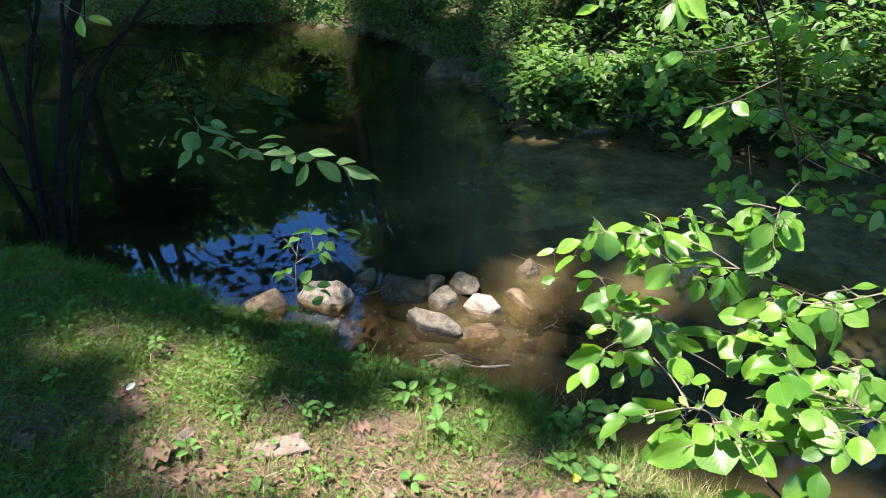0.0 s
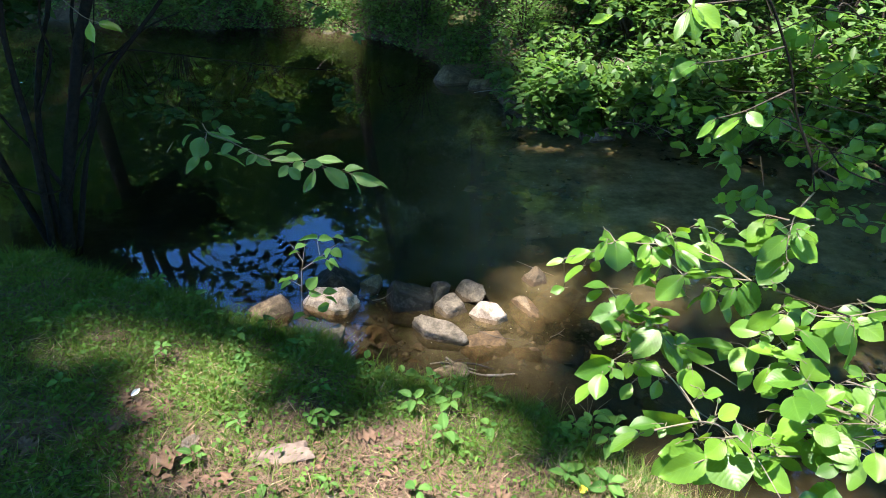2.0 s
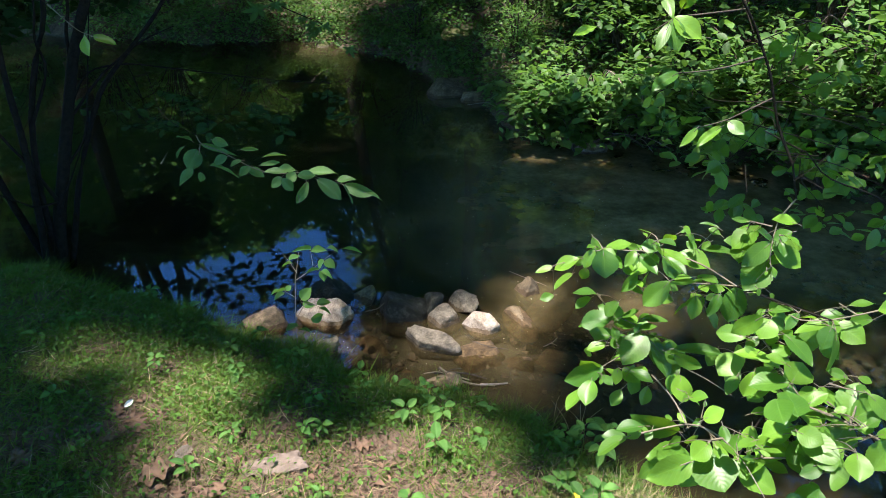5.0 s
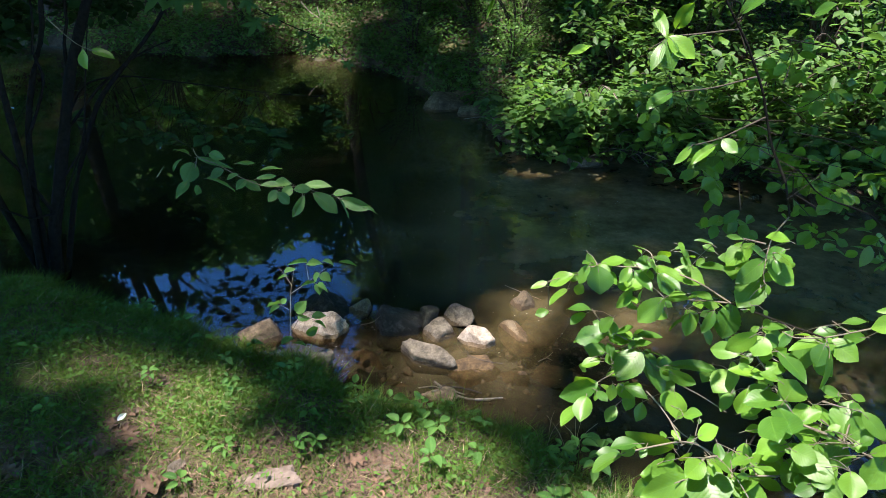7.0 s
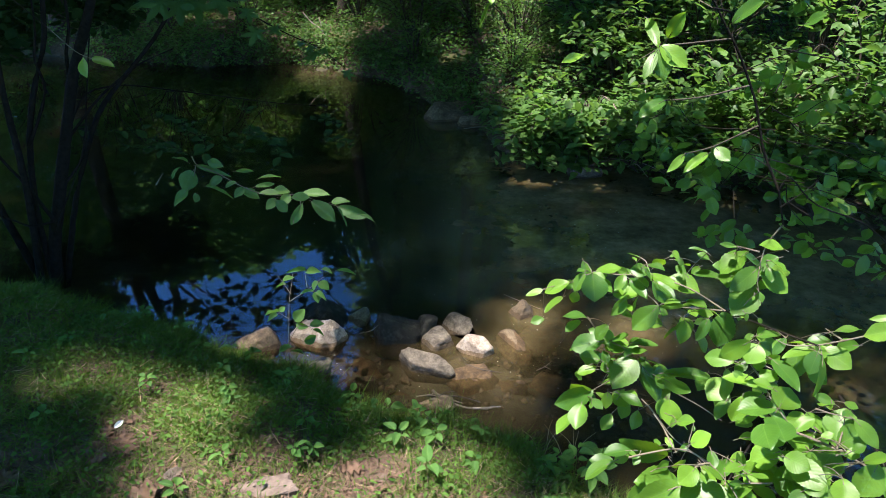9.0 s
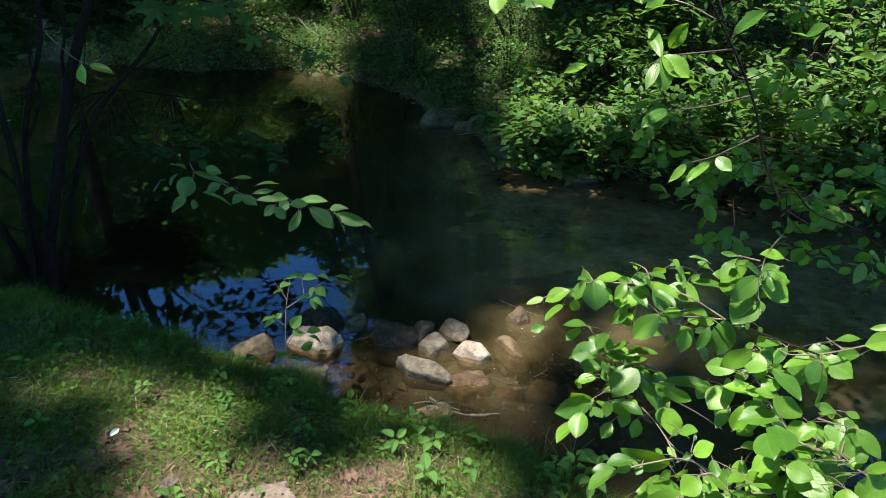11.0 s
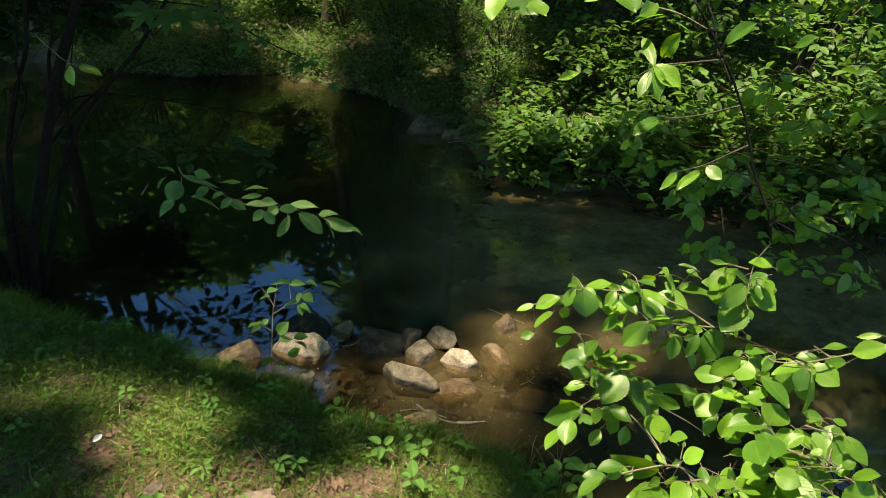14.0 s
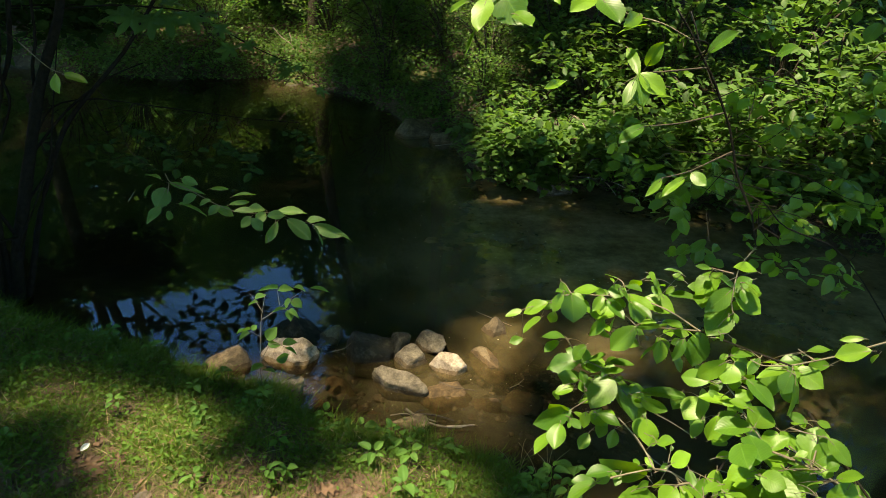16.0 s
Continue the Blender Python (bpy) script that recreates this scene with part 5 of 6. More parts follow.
# a second, leafier shrub that leans out from the bank beyond it, added to darken this corner
leaner = thing("shrub", "dense dark shrub leaning out over the water in deep shade", "shrub", "", (-4.0, 3.3, float(height(-4.0, 3.3))))
base = np.array((-4.0, 3.3, float(height(-4.0, 3.3))))
ends = np.stack([rng.uniform(-3.5, -2.6, 18), rng.uniform(4.3, 6.2, 18), rng.uniform(0.9, 2.7, 18)], 1) - base
for e in ends:
    part("stem", tubes("stem", [([(0, 0, -0.05), tuple(e * (0.3, 0.3, 0.7)), tuple(e * (0.7, 0.7, 1.05)), tuple(e)], 0.014, 0.004)], 5, 0.06), M_BARK_DARK, leaner)
p = crown_points(rng, ends, np.tile((0.4, 0.45, 0.3), (18, 1)), 6000)
w = p + base
# crown in the darkened leaf colour, which holds the shade
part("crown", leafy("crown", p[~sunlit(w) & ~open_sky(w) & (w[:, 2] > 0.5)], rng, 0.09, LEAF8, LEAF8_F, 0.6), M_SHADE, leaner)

# low sprays of the alder that hang over the water, mirrored against the sky
SPRAYS = [
    (-1.87, 4.18, 0.42, -1.58, 4.01),
    (-1.79, 4.11, 0.46, -1.63, 3.90),
    (-1.50, 3.85, 0.58, -1.47, 4.10),
    (-1.43, 3.86, 0.55, -1.25, 3.88),
    (-1.32, 3.97, 0.46, -1.16, 3.87),
    (-1.23, 4.23, 0.51, -1.07, 3.94),
    (-1.16, 3.90, 0.55, -0.94, 3.83),
    (-1.02, 4.07, 0.47, -0.92, 3.74),
    (-0.83, 4.27, 0.57, -0.62, 4.09),
    (-0.75, 4.22, 0.45, -0.55, 4.04),
    (-1.84, 3.76, 0.52, -1.65, 3.69),
    (-1.69, 3.79, 0.55, -1.50, 3.72),
    (-1.66, 3.69, 0.54, -1.44, 3.57),
    (-1.33, 3.69, 0.59, -1.23, 3.43),
    (-2.29, 4.05, 0.58, -2.02, 3.79),
    (-1.82, 4.55, 0.43, -1.49, 4.16),
    (-2.05, 3.98, 0.53, -1.79, 4.07),
    (-2.06, 4.75, 0.48, -1.64, 4.36),
    (-1.43, 4.61, 0.56, -1.25, 4.39),
]
# spray leaves whose deep shade is in their darker colour
DIM = [leaf_mesh("shade_darkened_leaf", 60 + k, M_SHADE, 0.1, 0.1, 0.03, 1.0 + 0.1 * k) for k in range(3)]
ARCH = [Vector(v) for v in ((-1.87, 3.28, 0.71), (-1.95, 3.7, 0.85), (-1.85, 4.0, 0.82), (-1.6, 4.1, 0.76), (-1.3, 4.12, 0.72), (-1.0, 4.1, 0.69), (-0.7, 4.15, 0.66))]
HOME = Vector((-2.0, 3.1, 0.0))
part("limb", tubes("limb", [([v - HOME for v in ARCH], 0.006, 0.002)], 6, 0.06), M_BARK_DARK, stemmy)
for row in SPRAYS:
    a, b = Vector(row[0:3]), Vector((row[3], row[4], row[2]))
    joint = min(ARCH[1:], key=lambda v: (v - a).length)
    way = (b - a).normalized()
    twig = part("branch", tubes("branch", [([joint - HOME, (joint + a) / 2 - HOME + Vector((0, 0, 0.05)), a - HOME, b - HOME], 0.0018, 0.0008)], 5, 0.06), M_BARK_DARK, stemmy)
    side = way.cross(Vector((0, 0, 1))).normalized()
    count = max(4, int((b - a).length / 0.032))
    for k in range(count):
        p0 = a.lerp(b, k / (count - 1)) - HOME
        d = (way * 0.7 + side * (0.9 if k % 2 else -0.9) + Vector(rng.normal(size=3) * 0.3)).normalized()
        ln = rng.uniform(0.05, 0.08)
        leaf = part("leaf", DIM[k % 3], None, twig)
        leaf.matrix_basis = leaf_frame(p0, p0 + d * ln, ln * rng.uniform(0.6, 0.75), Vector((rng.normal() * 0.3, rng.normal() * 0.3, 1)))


def lobed_mesh(name, seed, material):
    """A five-lobed leaf, 1 long and about 1 wide, creased along its veins."""
    rng = np.random.default_rng(seed)
    lobes = ((0.0, 0.66, 0.34), (0.9, 0.56, 0.3), (-0.9, 0.56, 0.3), (1.9, 0.4, 0.3), (-1.9, 0.4, 0.3))
    n = 44
    verts, uv, f = [(0, 0.34, 0.0)], [(0.5, 0.34)], []
    for ring in (0.55, 1.0):
        for k in range(n):
            a = -math.pi + 2 * math.pi * k / n
            r = 0.22 + max(h * math.exp(-((a - c) / w) ** 2) * 0.75 for c, h, w in lobes)
            r *= ring * (1 + (0.05 * (-1) ** k + rng.uniform(-0.03, 0.03) if ring == 1.0 else 0))
            x, y = math.sin(a) * r, 0.34 + math.cos(a) * r
            verts.append((x, y, 0.10 * abs(x) - 0.16 * y * y + 0.02 * math.cos(a * 7)))
            uv.append((0.5 + x * 0.5, y))
    for k in range(n):
        j = (k + 1) % n
        f += [(0, 1 + j, 1 + k, 1 + k), (1 + k, 1 + j, 1 + n + j, 1 + n + k)]
    bm = bmesh.new()
    vs = [bm.verts.new(v) for v in verts]
    for q in f:
        bm.faces.new([vs[i] for i in dict.fromkeys(q)]).smooth = True
    me = bpy.data.meshes.new(name)
    bm.to_mesh(me)
    bm.free()
    me.materials.append(material)
    return me


# the maple bough in the shade over the far half of the stream
LOBED = [lobed_mesh("maple_leaf", k, M_UNDER) for k in range(3)]
maple = thing("maple_bough", "shaded maple bough with lobed dark green leaves over the stream", "branch")
MAPLE_LEAVES = (((-1.30, 3.44, 1.38), (-1.38, 3.32, 1.29)), ((-1.26, 3.44, 1.37), (-1.22, 3.30, 1.28)), ((-1.18, 3.45, 1.37), (-1.13, 3.32, 1.29)), ((-1.09, 3.45, 1.38), (-1.00, 3.32, 1.32)), ((-1.24, 3.5, 1.40), (-1.12, 3.5, 1.41)),
                ((-1.36, 3.46, 1.37), (-1.50, 3.42, 1.33)), ((-0.94, 3.43, 1.33), (-0.90, 3.36, 1.27)), ((-0.62, 3.44, 1.15), (-0.67, 3.39, 1.12)), ((-0.61, 3.43, 1.13), (-0.62, 3.37, 1.10)), ((-0.59, 3.43, 1.14), (-0.55, 3.39, 1.12)), ((-0.66, 3.45, 1.17), (-0.72, 3.42, 1.15)), ((-0.63, 3.43, 1.12), (-0.66, 3.37, 1.08)),
                ((-0.48, 3.42, 1.04), (-0.44, 3.37, 1.00)), ((-0.88, 3.43, 1.24), (-0.91, 3.33, 1.18)), ((-0.83, 3.43, 1.24), (-0.77, 3.36, 1.22)), ((-1.02, 3.5, 1.36), (-0.94, 3.42, 1.37)))
line = [(-1.70, 3.50, 1.36), (-1.45, 3.47, 1.39), (-1.25, 3.47, 1.385), (-1.05, 3.46, 1.37), (-0.9, 3.44, 1.28), (-0.75, 3.44, 1.2), (-0.6, 3.44, 1.14), (-0.47, 3.42, 1.04)]
bough = part("branch", tubes("branch", [(line, 0.005, 0.0015)] + [([min(line, key=lambda q: (Vector(q) - Vector(a)).length), a], 0.0012, 0.0008) for a, b in MAPLE_LEAVES], 6, 0.06), M_BARK_DARK, maple)
for k, (a, b) in enumerate(MAPLE_LEAVES):
    leaf = part("leaf", LOBED[k % 3], None, bough)
    leaf.matrix_basis = leaf_frame(a, b, (Vector(b) - Vector(a)).length * 0.95, Vector((rng.normal() * 0.25, -0.35 + rng.normal() * 0.2, 1)))

# woods all round, beyond the single trees; the unseen part behind the camera is added for green fill
n = 340000
ang, r = np.where(np.arange(n) % 5 < 2, rng.uniform(0, 2 * math.pi, n), rng.uniform(-1.0, 0.9, n)), rng.uniform(15, 26, n)
p = np.stack([np.sin(ang) * r, np.cos(ang) * r, rng.uniform(0.0, 13.0, n) ** 1.0], 1)
tops = np.where(p[:, 1] < 2, 0.85, 1.0) * (10.5 + 2.2 * np.sin(ang * 9) + 1.5 * np.sin(ang * 23 + 2))
p[:, 2] += height(p[:, 0], p[:, 1]).clip(0, 4) * 0.5
p = p[(p[:, 2] < tops) & ~open_sky(p) & ~sunlit(p)]
el = np.degrees(np.arctan2(p[:, 2] + 1.75, np.hypot(p[:, 0], p[:, 1])))
az = np.degrees(np.arctan2(p[:, 0], p[:, 1]))
p = p[~((el > 30) & (az > -28) & (az < -7.5))]
m = 320000
q_ang, q_r = np.where(np.arange(m) % 10 < 3, rng.uniform(0, 2 * math.pi, m), rng.uniform(-1.0, 0.9, m)), rng.uniform(10.5, 15, m)
q = np.stack([np.sin(q_ang) * q_r, np.cos(q_ang) * q_r, 0.4 + rng.uniform(0, 1, m) ** 1.3 * (5.0 + 1.5 * np.sin(q_ang * 13))], 1)
q_az = np.degrees(np.arctan2(q[:, 0], q[:, 1]))
q_el = np.degrees(np.arctan2(q[:, 2] + 1.75, q_r))
q = q[~sunlit(q) & ~open_sky(q) & ~((q_el > 30) & (q_az > -28) & (q_az < -7.5)) & ~((np.abs(q[:, 1]) < 4) & (np.abs(q_az) > 70)) & (q[:, 1] - np.interp(q[:, 0], FAR_X, FAR_Y) > 0.5)]
fine = np.repeat((0.25, 0.1), (len(p), len(q)))
p = np.concatenate([p, q])
woods = part("woodland", leafy("woodland", p, rng, fine, LEAF4, LEAF4_F, 0.8), M_WOODS)
tagged(woods, "dense green woodland standing round the stream", "woods", "", "stuff")

# ---- bushes on the far bank ----


def bush(x, y, wide, tall, leaves, seed, size, label, lean=(0, -0.25), low=0.13):
    """A bush: arching stems from one foot, with leaves along their outer halves."""
    rng = np.random.default_rng(seed)
    z0 = float(height(x, y))
    t = thing("bush", label, "bush", "bushes on the far bank", (x, y, z0))
    ends, stems, per = [], [], 26
    for k in range(per):
        a = rng.uniform(0, 2 * math.pi)
        r = wide * rng.uniform(0.35, 1.0)
        e = np.array((math.cos(a) * r + lean[0] * wide, math.sin(a) * r * 0.8 + lean[1] * wide, tall * rng.uniform(0.25, 1.0)))
        mid = e * (0.45, 0.45, 0.75)
        if e[2] + z0 < 0.1:
            e[2] = 0.12 - z0
        stems.append(([(rng.normal() * 0.03, rng.normal() * 0.03, -0.05), mid, e, e * (1.12, 1.12, 0.93)], 0.009, 0.002))
        ends.append((mid, e))
    for s in stems:
        part("stem", tubes("stem", [s], 5, 0.05), M_BARK, t)
    leaves = int(leaves * 1.35)
    k = rng.integers(per, size=leaves)
    w = rng.uniform(0.15, 1.2, leaves)[:, None]
    a, b = np.array([e[0] for e in ends])[k], np.array([e[1] for e in ends])[k]
    p = a + (b - a) * w + rng.normal(size=(leaves, 3)) * (0.075, 0.075, 0.04)
    p = p[p[:, 2] + z0 > low]
    part("crown", leafy("crown", p, rng, size, LEAF8, LEAF8_F, 0.3, (0.45, 0.65)), M_SHRUB, t, "green leaves in flat sprays")
    return t


GREEN = "leafy green bush with small rounded leaves hanging over the water"
FRONT = ((1.22, 5.05, 0.60, 0.42, 900, 0.072), (1.7, 4.85, 0.6, 0.65, 900, 0.072), (2.2, 4.75, 0.7, 0.9, 1000, 0.072), (2.75, 4.4, 0.7, 1.1, 1000, 0.072), (3.3, 4.0, 0.75, 1.2, 1000, 0.08), (1.5, 5.7, 0.6, 0.7, 1000, 0.07), (2.1, 5.7, 0.75, 1.2, 1100, 0.075), (2.9, 5.4, 0.8, 1.5, 1200, 0.075), (3.7, 5.0, 0.8, 1.6, 1200, 0.075), (0.95, 5.45, 0.35, 0.4, 450, 0.06))
BACK = ((1.35, 6.6, 0.6, 0.9, 900, 0.06), (2.2, 7.0, 0.9, 1.5, 1200, 0.065), (3.6, 6.4, 1.0, 1.9, 1300, 0.07), (2.45, 4.1, 0.5, 0.6, 700, 0.075), (2.9, 3.85, 0.55, 0.7, 800, 0.075), (3.6, 3.5, 0.6, 0.9, 800, 0.075), (4.2, 3.6, 0.8, 1.3, 900, 0.08), (4.6, 4.6, 0.9, 1.8, 1000, 0.08))
for k, (x, y, wide, tall, count, size) in enumerate(FRONT + BACK):
    bush(x, y, wide, tall, int(count * 0.72), 400 + k, size * 1.15, GREEN, low=0.26)
for k, (x, y, wide, tall, count, size) in enumerate(((-0.35, 8.4, 0.6, 1.0, 900, 0.05), (-1.1, 9.6, 0.7, 1.0, 1000, 0.05), (-2.6, 9.4, 0.7, 0.9, 1000, 0.05), (-3.6, 9.2, 0.8, 1.2, 1000, 0.06), (-4.8, 9.9, 0.9, 1.4, 1000, 0.06),
                                                   (0.3, 9.0, 0.7, 0.9, 900, 0.05), (-0.3, 7.5, 0.35, 0.55, 500, 0.045), (0.9, 8.6, 0.7, 0.9, 900, 0.05), (-6.2, 10.4, 0.9, 1.4, 900, 0.06))):
    bush(x, y, wide, tall, count, 450 + k, size, "green bush among ferns on the far bank", (0, 0))

for k, (x, y, wide, tall, count) in enumerate(((0.62, 6.05, 0.30, 0.45, 1100), (0.72, 6.7, 0.4, 0.6, 1200), (0.85, 7.5, 0.45, 0.6, 1200), (0.55, 5.45, 0.2, 0.22, 500), (0.35, 7.9, 0.4, 0.5, 900))):
    bush(x, y, wide, tall, count, 480 + k, 0.03, "light green feathery plant on the far bank", (0, 0))

for k, (x, y, wide, tall, count) in enumerate(((0.70, 5.2, 0.3, 0.28, 420), (0.85, 5.15, 0.35, 0.32, 500), (1.05, 5.1, 0.42, 0.42, 650), (1.5, 4.9, 0.48, 0.45, 700), (1.95, 4.75, 0.5, 0.55, 700), (2.4, 4.4, 0.5, 0.5, 700))):
    bush(x, y, wide, tall, int(count * 0.5), 490 + k, 0.09, GREEN, (-0.1, -0.6), 0.25)

# the sunlit sprays that hang out over the water in front of them
OVAL = bulk("oval_leaf", LEAF8, LEAF8_F)
OVAL.materials.append(leaf_material("spray_leaf", (0.034, 0.09, 0.022), (0.095, 0.185, 0.048), (0.19, 0.38, 0.05), 0.36, 0.52, each="object", spec=0.25))
SPRAY_FEET = ((0.85, 5.3), (1.15, 5.2), (1.5, 5.1))
rng = np.random.default_rng(520)
for k, (fx, fy) in enumerate(SPRAY_FEET):
    z0 = float(height(fx, fy))
    t = thing("bush", "low bush with sunlit oval leaves on sprays over the water", "bush", "bushes on the far bank", (fx, fy, z0))
    for j in range(18 if k < 2 else 11):
        if j < 11:
            e = np.array((rng.uniform(-0.36, 0.2), rng.uniform(-0.76, -0.34), rng.uniform(0.22, 0.46) - z0 + 0.06 * k))
        else:
            e = np.array((rng.uniform(-0.45, 0.2), rng.uniform(-0.74, -0.5) + 0.04 * k, rng.uniform(0.1, 0.22) - z0))
        line = [(0, 0, -0.05), tuple(e * (0.35, 0.35, 0.8) + (0, 0, 0.14)), tuple(e * (0.75, 0.75, 1.0) + (0, 0, 0.07)), tuple(e)]
        stem = part("stem", tubes("stem", [(line, 0.006, 0.0015)], 5, 0.05), M_DEAD if j % 3 == 0 else M_BARK, t)
        m = 19
        w = rng.uniform(0.45, 1.0, m)[:, None]
        p = np.array(line[1]) + (e - np.array(line[1])) * w + rng.normal(size=(m, 3)) * (0.06, 0.05, 0.018)
        for q in p:
            d = rng.normal(size=3) * (1, 1, 0.3) + (0, -0.5, -0.1)
            ln = 0.085 * rng.uniform(0.7, 1.2)
            leaf = part("leaf", OVAL, None, stem)
            leaf.matrix_basis = leaf_frame(q, q + d / np.linalg.norm(d) * ln, ln * rng.uniform(0.5, 0.68), rng.normal(size=3) * 0.25 + (0, -0.1, 1))

# low plants on the far bank
rng = np.random.default_rng(500)
n = 190000
p = np.stack([rng.uniform(-9, 6, n), rng.uniform(4.4, 16, n), np.zeros(n)], 1)
far = p[:, 1] - np.interp(p[:, 0], FAR_X, FAR_Y)
p = p[(far > 0.05)]
hgt = 0.08 + 0.28 * (0.5 + 0.5 * np.sin(p[:, 0] * 3.1) * np.cos(p[:, 1] * 2.3)) 
p[:, 2] = height(p[:, 0], p[:, 1]) + hgt * rng.uniform(0.1, 1.0, len(p))
n = 16000
f = np.stack([rng.uniform(-7, 4.5, n), np.zeros(n), np.zeros(n)], 1)
f = f[~((f[:, 0] > -5.9) & (f[:, 0] < -4.5))]
n = len(f)
f[:, 1] = np.interp(f[:, 0], FAR_X, FAR_Y) + rng.uniform(-0.12, 0.45, n)
f[:, 2] = np.maximum(height(f[:, 0], f[:, 1]), 0) + rng.uniform(0.0, 1.0, n) ** 1.5 * 0.28 + 0.015
p = np.concatenate([p, f])
under = part("undergrowth", leafy("undergrowth", p, rng, 0.045, LEAF4, LEAF4_F, 0.5), M_UNDER)
tagged(under, "low leafy undergrowth covering the far bank", "undergrowth", "", "stuff")

n = 60000
p = np.stack([rng.uniform(-16, 16, n), rng.uniform(-14, 8, n), np.zeros(n)], 1)
near = np.interp(p[:, 0], NEAR_X, NEAR_Y) - p[:, 1]
p = p[(near > 0.15) & ~((np.abs(p[:, 0] + 0.8) < 2.4) & (p[:, 1] > 0.65))]
p[:, 2] = height(p[:, 0], p[:, 1]) + rng.uniform(0.01, 0.16, len(p))
floor_plants = part("forest_plants", leafy("forest_plants", p, rng, 0.13, LEAF4, LEAF4_F, 0.5), M_UNDER)
tagged(floor_plants, "low green plants covering the forest floor", "undergrowth", "", "stuff")

# ---- grass, herbs and litter on the near bank ----
BARE = ((-0.48, 1.40, 0.16), (-0.25, 1.40, 0.13), (-0.05, 1.27, 0.14), (0.15, 1.26, 0.13), (-0.97, 1.58, 0.13), (-0.78, 1.33, 0.12), (-0.55, 1.25, 0.16), (0.36, 1.27, 0.10), (-0.15, 1.52, 0.06), (-1.2, 1.5, 0.12))


def bare(x, y):
    b = np.zeros(len(x))
    for cx, cy, r in BARE:
        b = np.maximum(b, np.exp(-((x - cx) ** 2 + (y - cy) ** 2) / r ** 2))
    return b


def on_bank(n, rng, shore=0.02, lo=0.7):
    x, y = rng.uniform(-3.2, 1.7, n), rng.uniform(lo, 3.3, n)
    d = np.interp(x, NEAR_X, NEAR_Y) - y
    ok = d > shore
    x, y = x[ok], y[ok]
    return np.stack([x, y, height(x, y)], 1)


def tufted(p, rng, thin=1.0):
    clump = np.sin(p[:, 0] * 13 + 2 * np.sin(p[:, 1] * 7)) * np.cos(p[:, 1] * 15 + np.sin(p[:, 0] * 9))
    return p[(rng.uniform(0, 1, len(p)) < (0.45 + 0.5 * clump) * thin + 0.22) & (rng.uniform(0, 1, len(p)) > bare(p[:, 0], p[:, 1]) * 0.75)]


rng = np.random.default_rng(600)
p = tufted(on_bank(430000, rng), rng)
n = len(p)
edge = np.interp(p[:, 0], NEAR_X, NEAR_Y) - p[:, 1]
ln = rng.uniform(0.02, 0.065, n) * (1 + 0.5 * (rng.uniform(0, 1, n) > 0.93)) * (1 + 0.9 * np.exp(-(edge / 0.18) ** 2))
along = rng.normal(size=(n, 3)) * (0.8, 0.8, 0.2) + (0, 0, 0.6)
g = part("grass", bulk("grass", *scatter(BLADE, BLADE_F, p - (0, 0, 0.004), along, rng.normal(size=(n, 3)), ln, rng.uniform(0.0014, 0.0036, n))), M_GRASS)
tagged(g, "short fine grass and moss on the shady bank", "grass", "", "stuff")
p = tufted(on_bank(52000, rng), rng, 0.7)
n = len(p)
along = rng.normal(size=(n, 3)) * (1, 1, 0.25) + (0, 0, 0.15)
g = part("dry_grass", bulk("dry_grass", *scatter(BLADE, BLADE_F, p + (0, 0, 0.006), along, rng.normal(size=(n, 3)), rng.uniform(0.03, 0.09, n), rng.uniform(0.0010, 0.002, n))), M_STRAW)
tagged(g, "dry straw-coloured grass blades lying among the green", "dry grass", "", "stuff")
p = tufted(on_bank(60000, rng), rng, 0.9)
p[:, 2] += rng.uniform(0.006, 0.045, len(p))
herb = part("ground_cover", leafy("ground_cover", p, rng, 0.019, LEAF8, LEAF8_F, 0.55, (0.3, 0.65)), M_HERB)
tagged(herb, "small round-leaved herbs growing through the grass", "herbs", "", "stuff")


def litter_on(n, rng, wide):
    x, y = [], []
    for cx, cy, r in BARE:
        x.append(rng.normal(cx, r * wide, n)), y.append(rng.normal(cy, r * wide, n))
    x, y = np.concatenate(x), np.concatenate(y)
    return np.stack([x, y, height(x, y)], 1)


p = np.concatenate([litter_on(700, rng, 0.75), on_bank(2200, rng, 0.1)])
n = len(p)
along = rng.normal(size=(n, 3)) * (1, 1, 0.08)
g = part("needles", bulk("needles", *scatter(BLADE, BLADE_F, p + (0, 0, 0.004), along, (0, 0, 1) + 0.2 * rng.normal(size=(n, 3)), rng.uniform(0.04, 0.085, n), rng.uniform(0.0011, 0.002, n))), M_NEEDLE)
tagged(g, "fallen reddish pine needles on the soil", "pine needles", "", "stuff")
p = np.concatenate([litter_on(110, rng, 0.75), on_bank(1100, rng, 0.1)])
n = len(p)
ln = 0.008 + 0.032 * rng.uniform(0, 1, n) ** 2.5
g = part("leaf_litter", bulk("leaf_litter", *scatter(LEAF8 * (1, 1, 2.2), LEAF8_F, p + (0, 0, 0.008), rng.normal(size=(n, 3)) * (1, 1, 0.12), (0, 0, 1) + 0.35 * rng.normal(size=(n, 3)), ln, ln * 0.55)), M_LITTER)
tagged(g, "brown dead leaves and chips of bark on the soil", "leaf litter", "", "stuff")


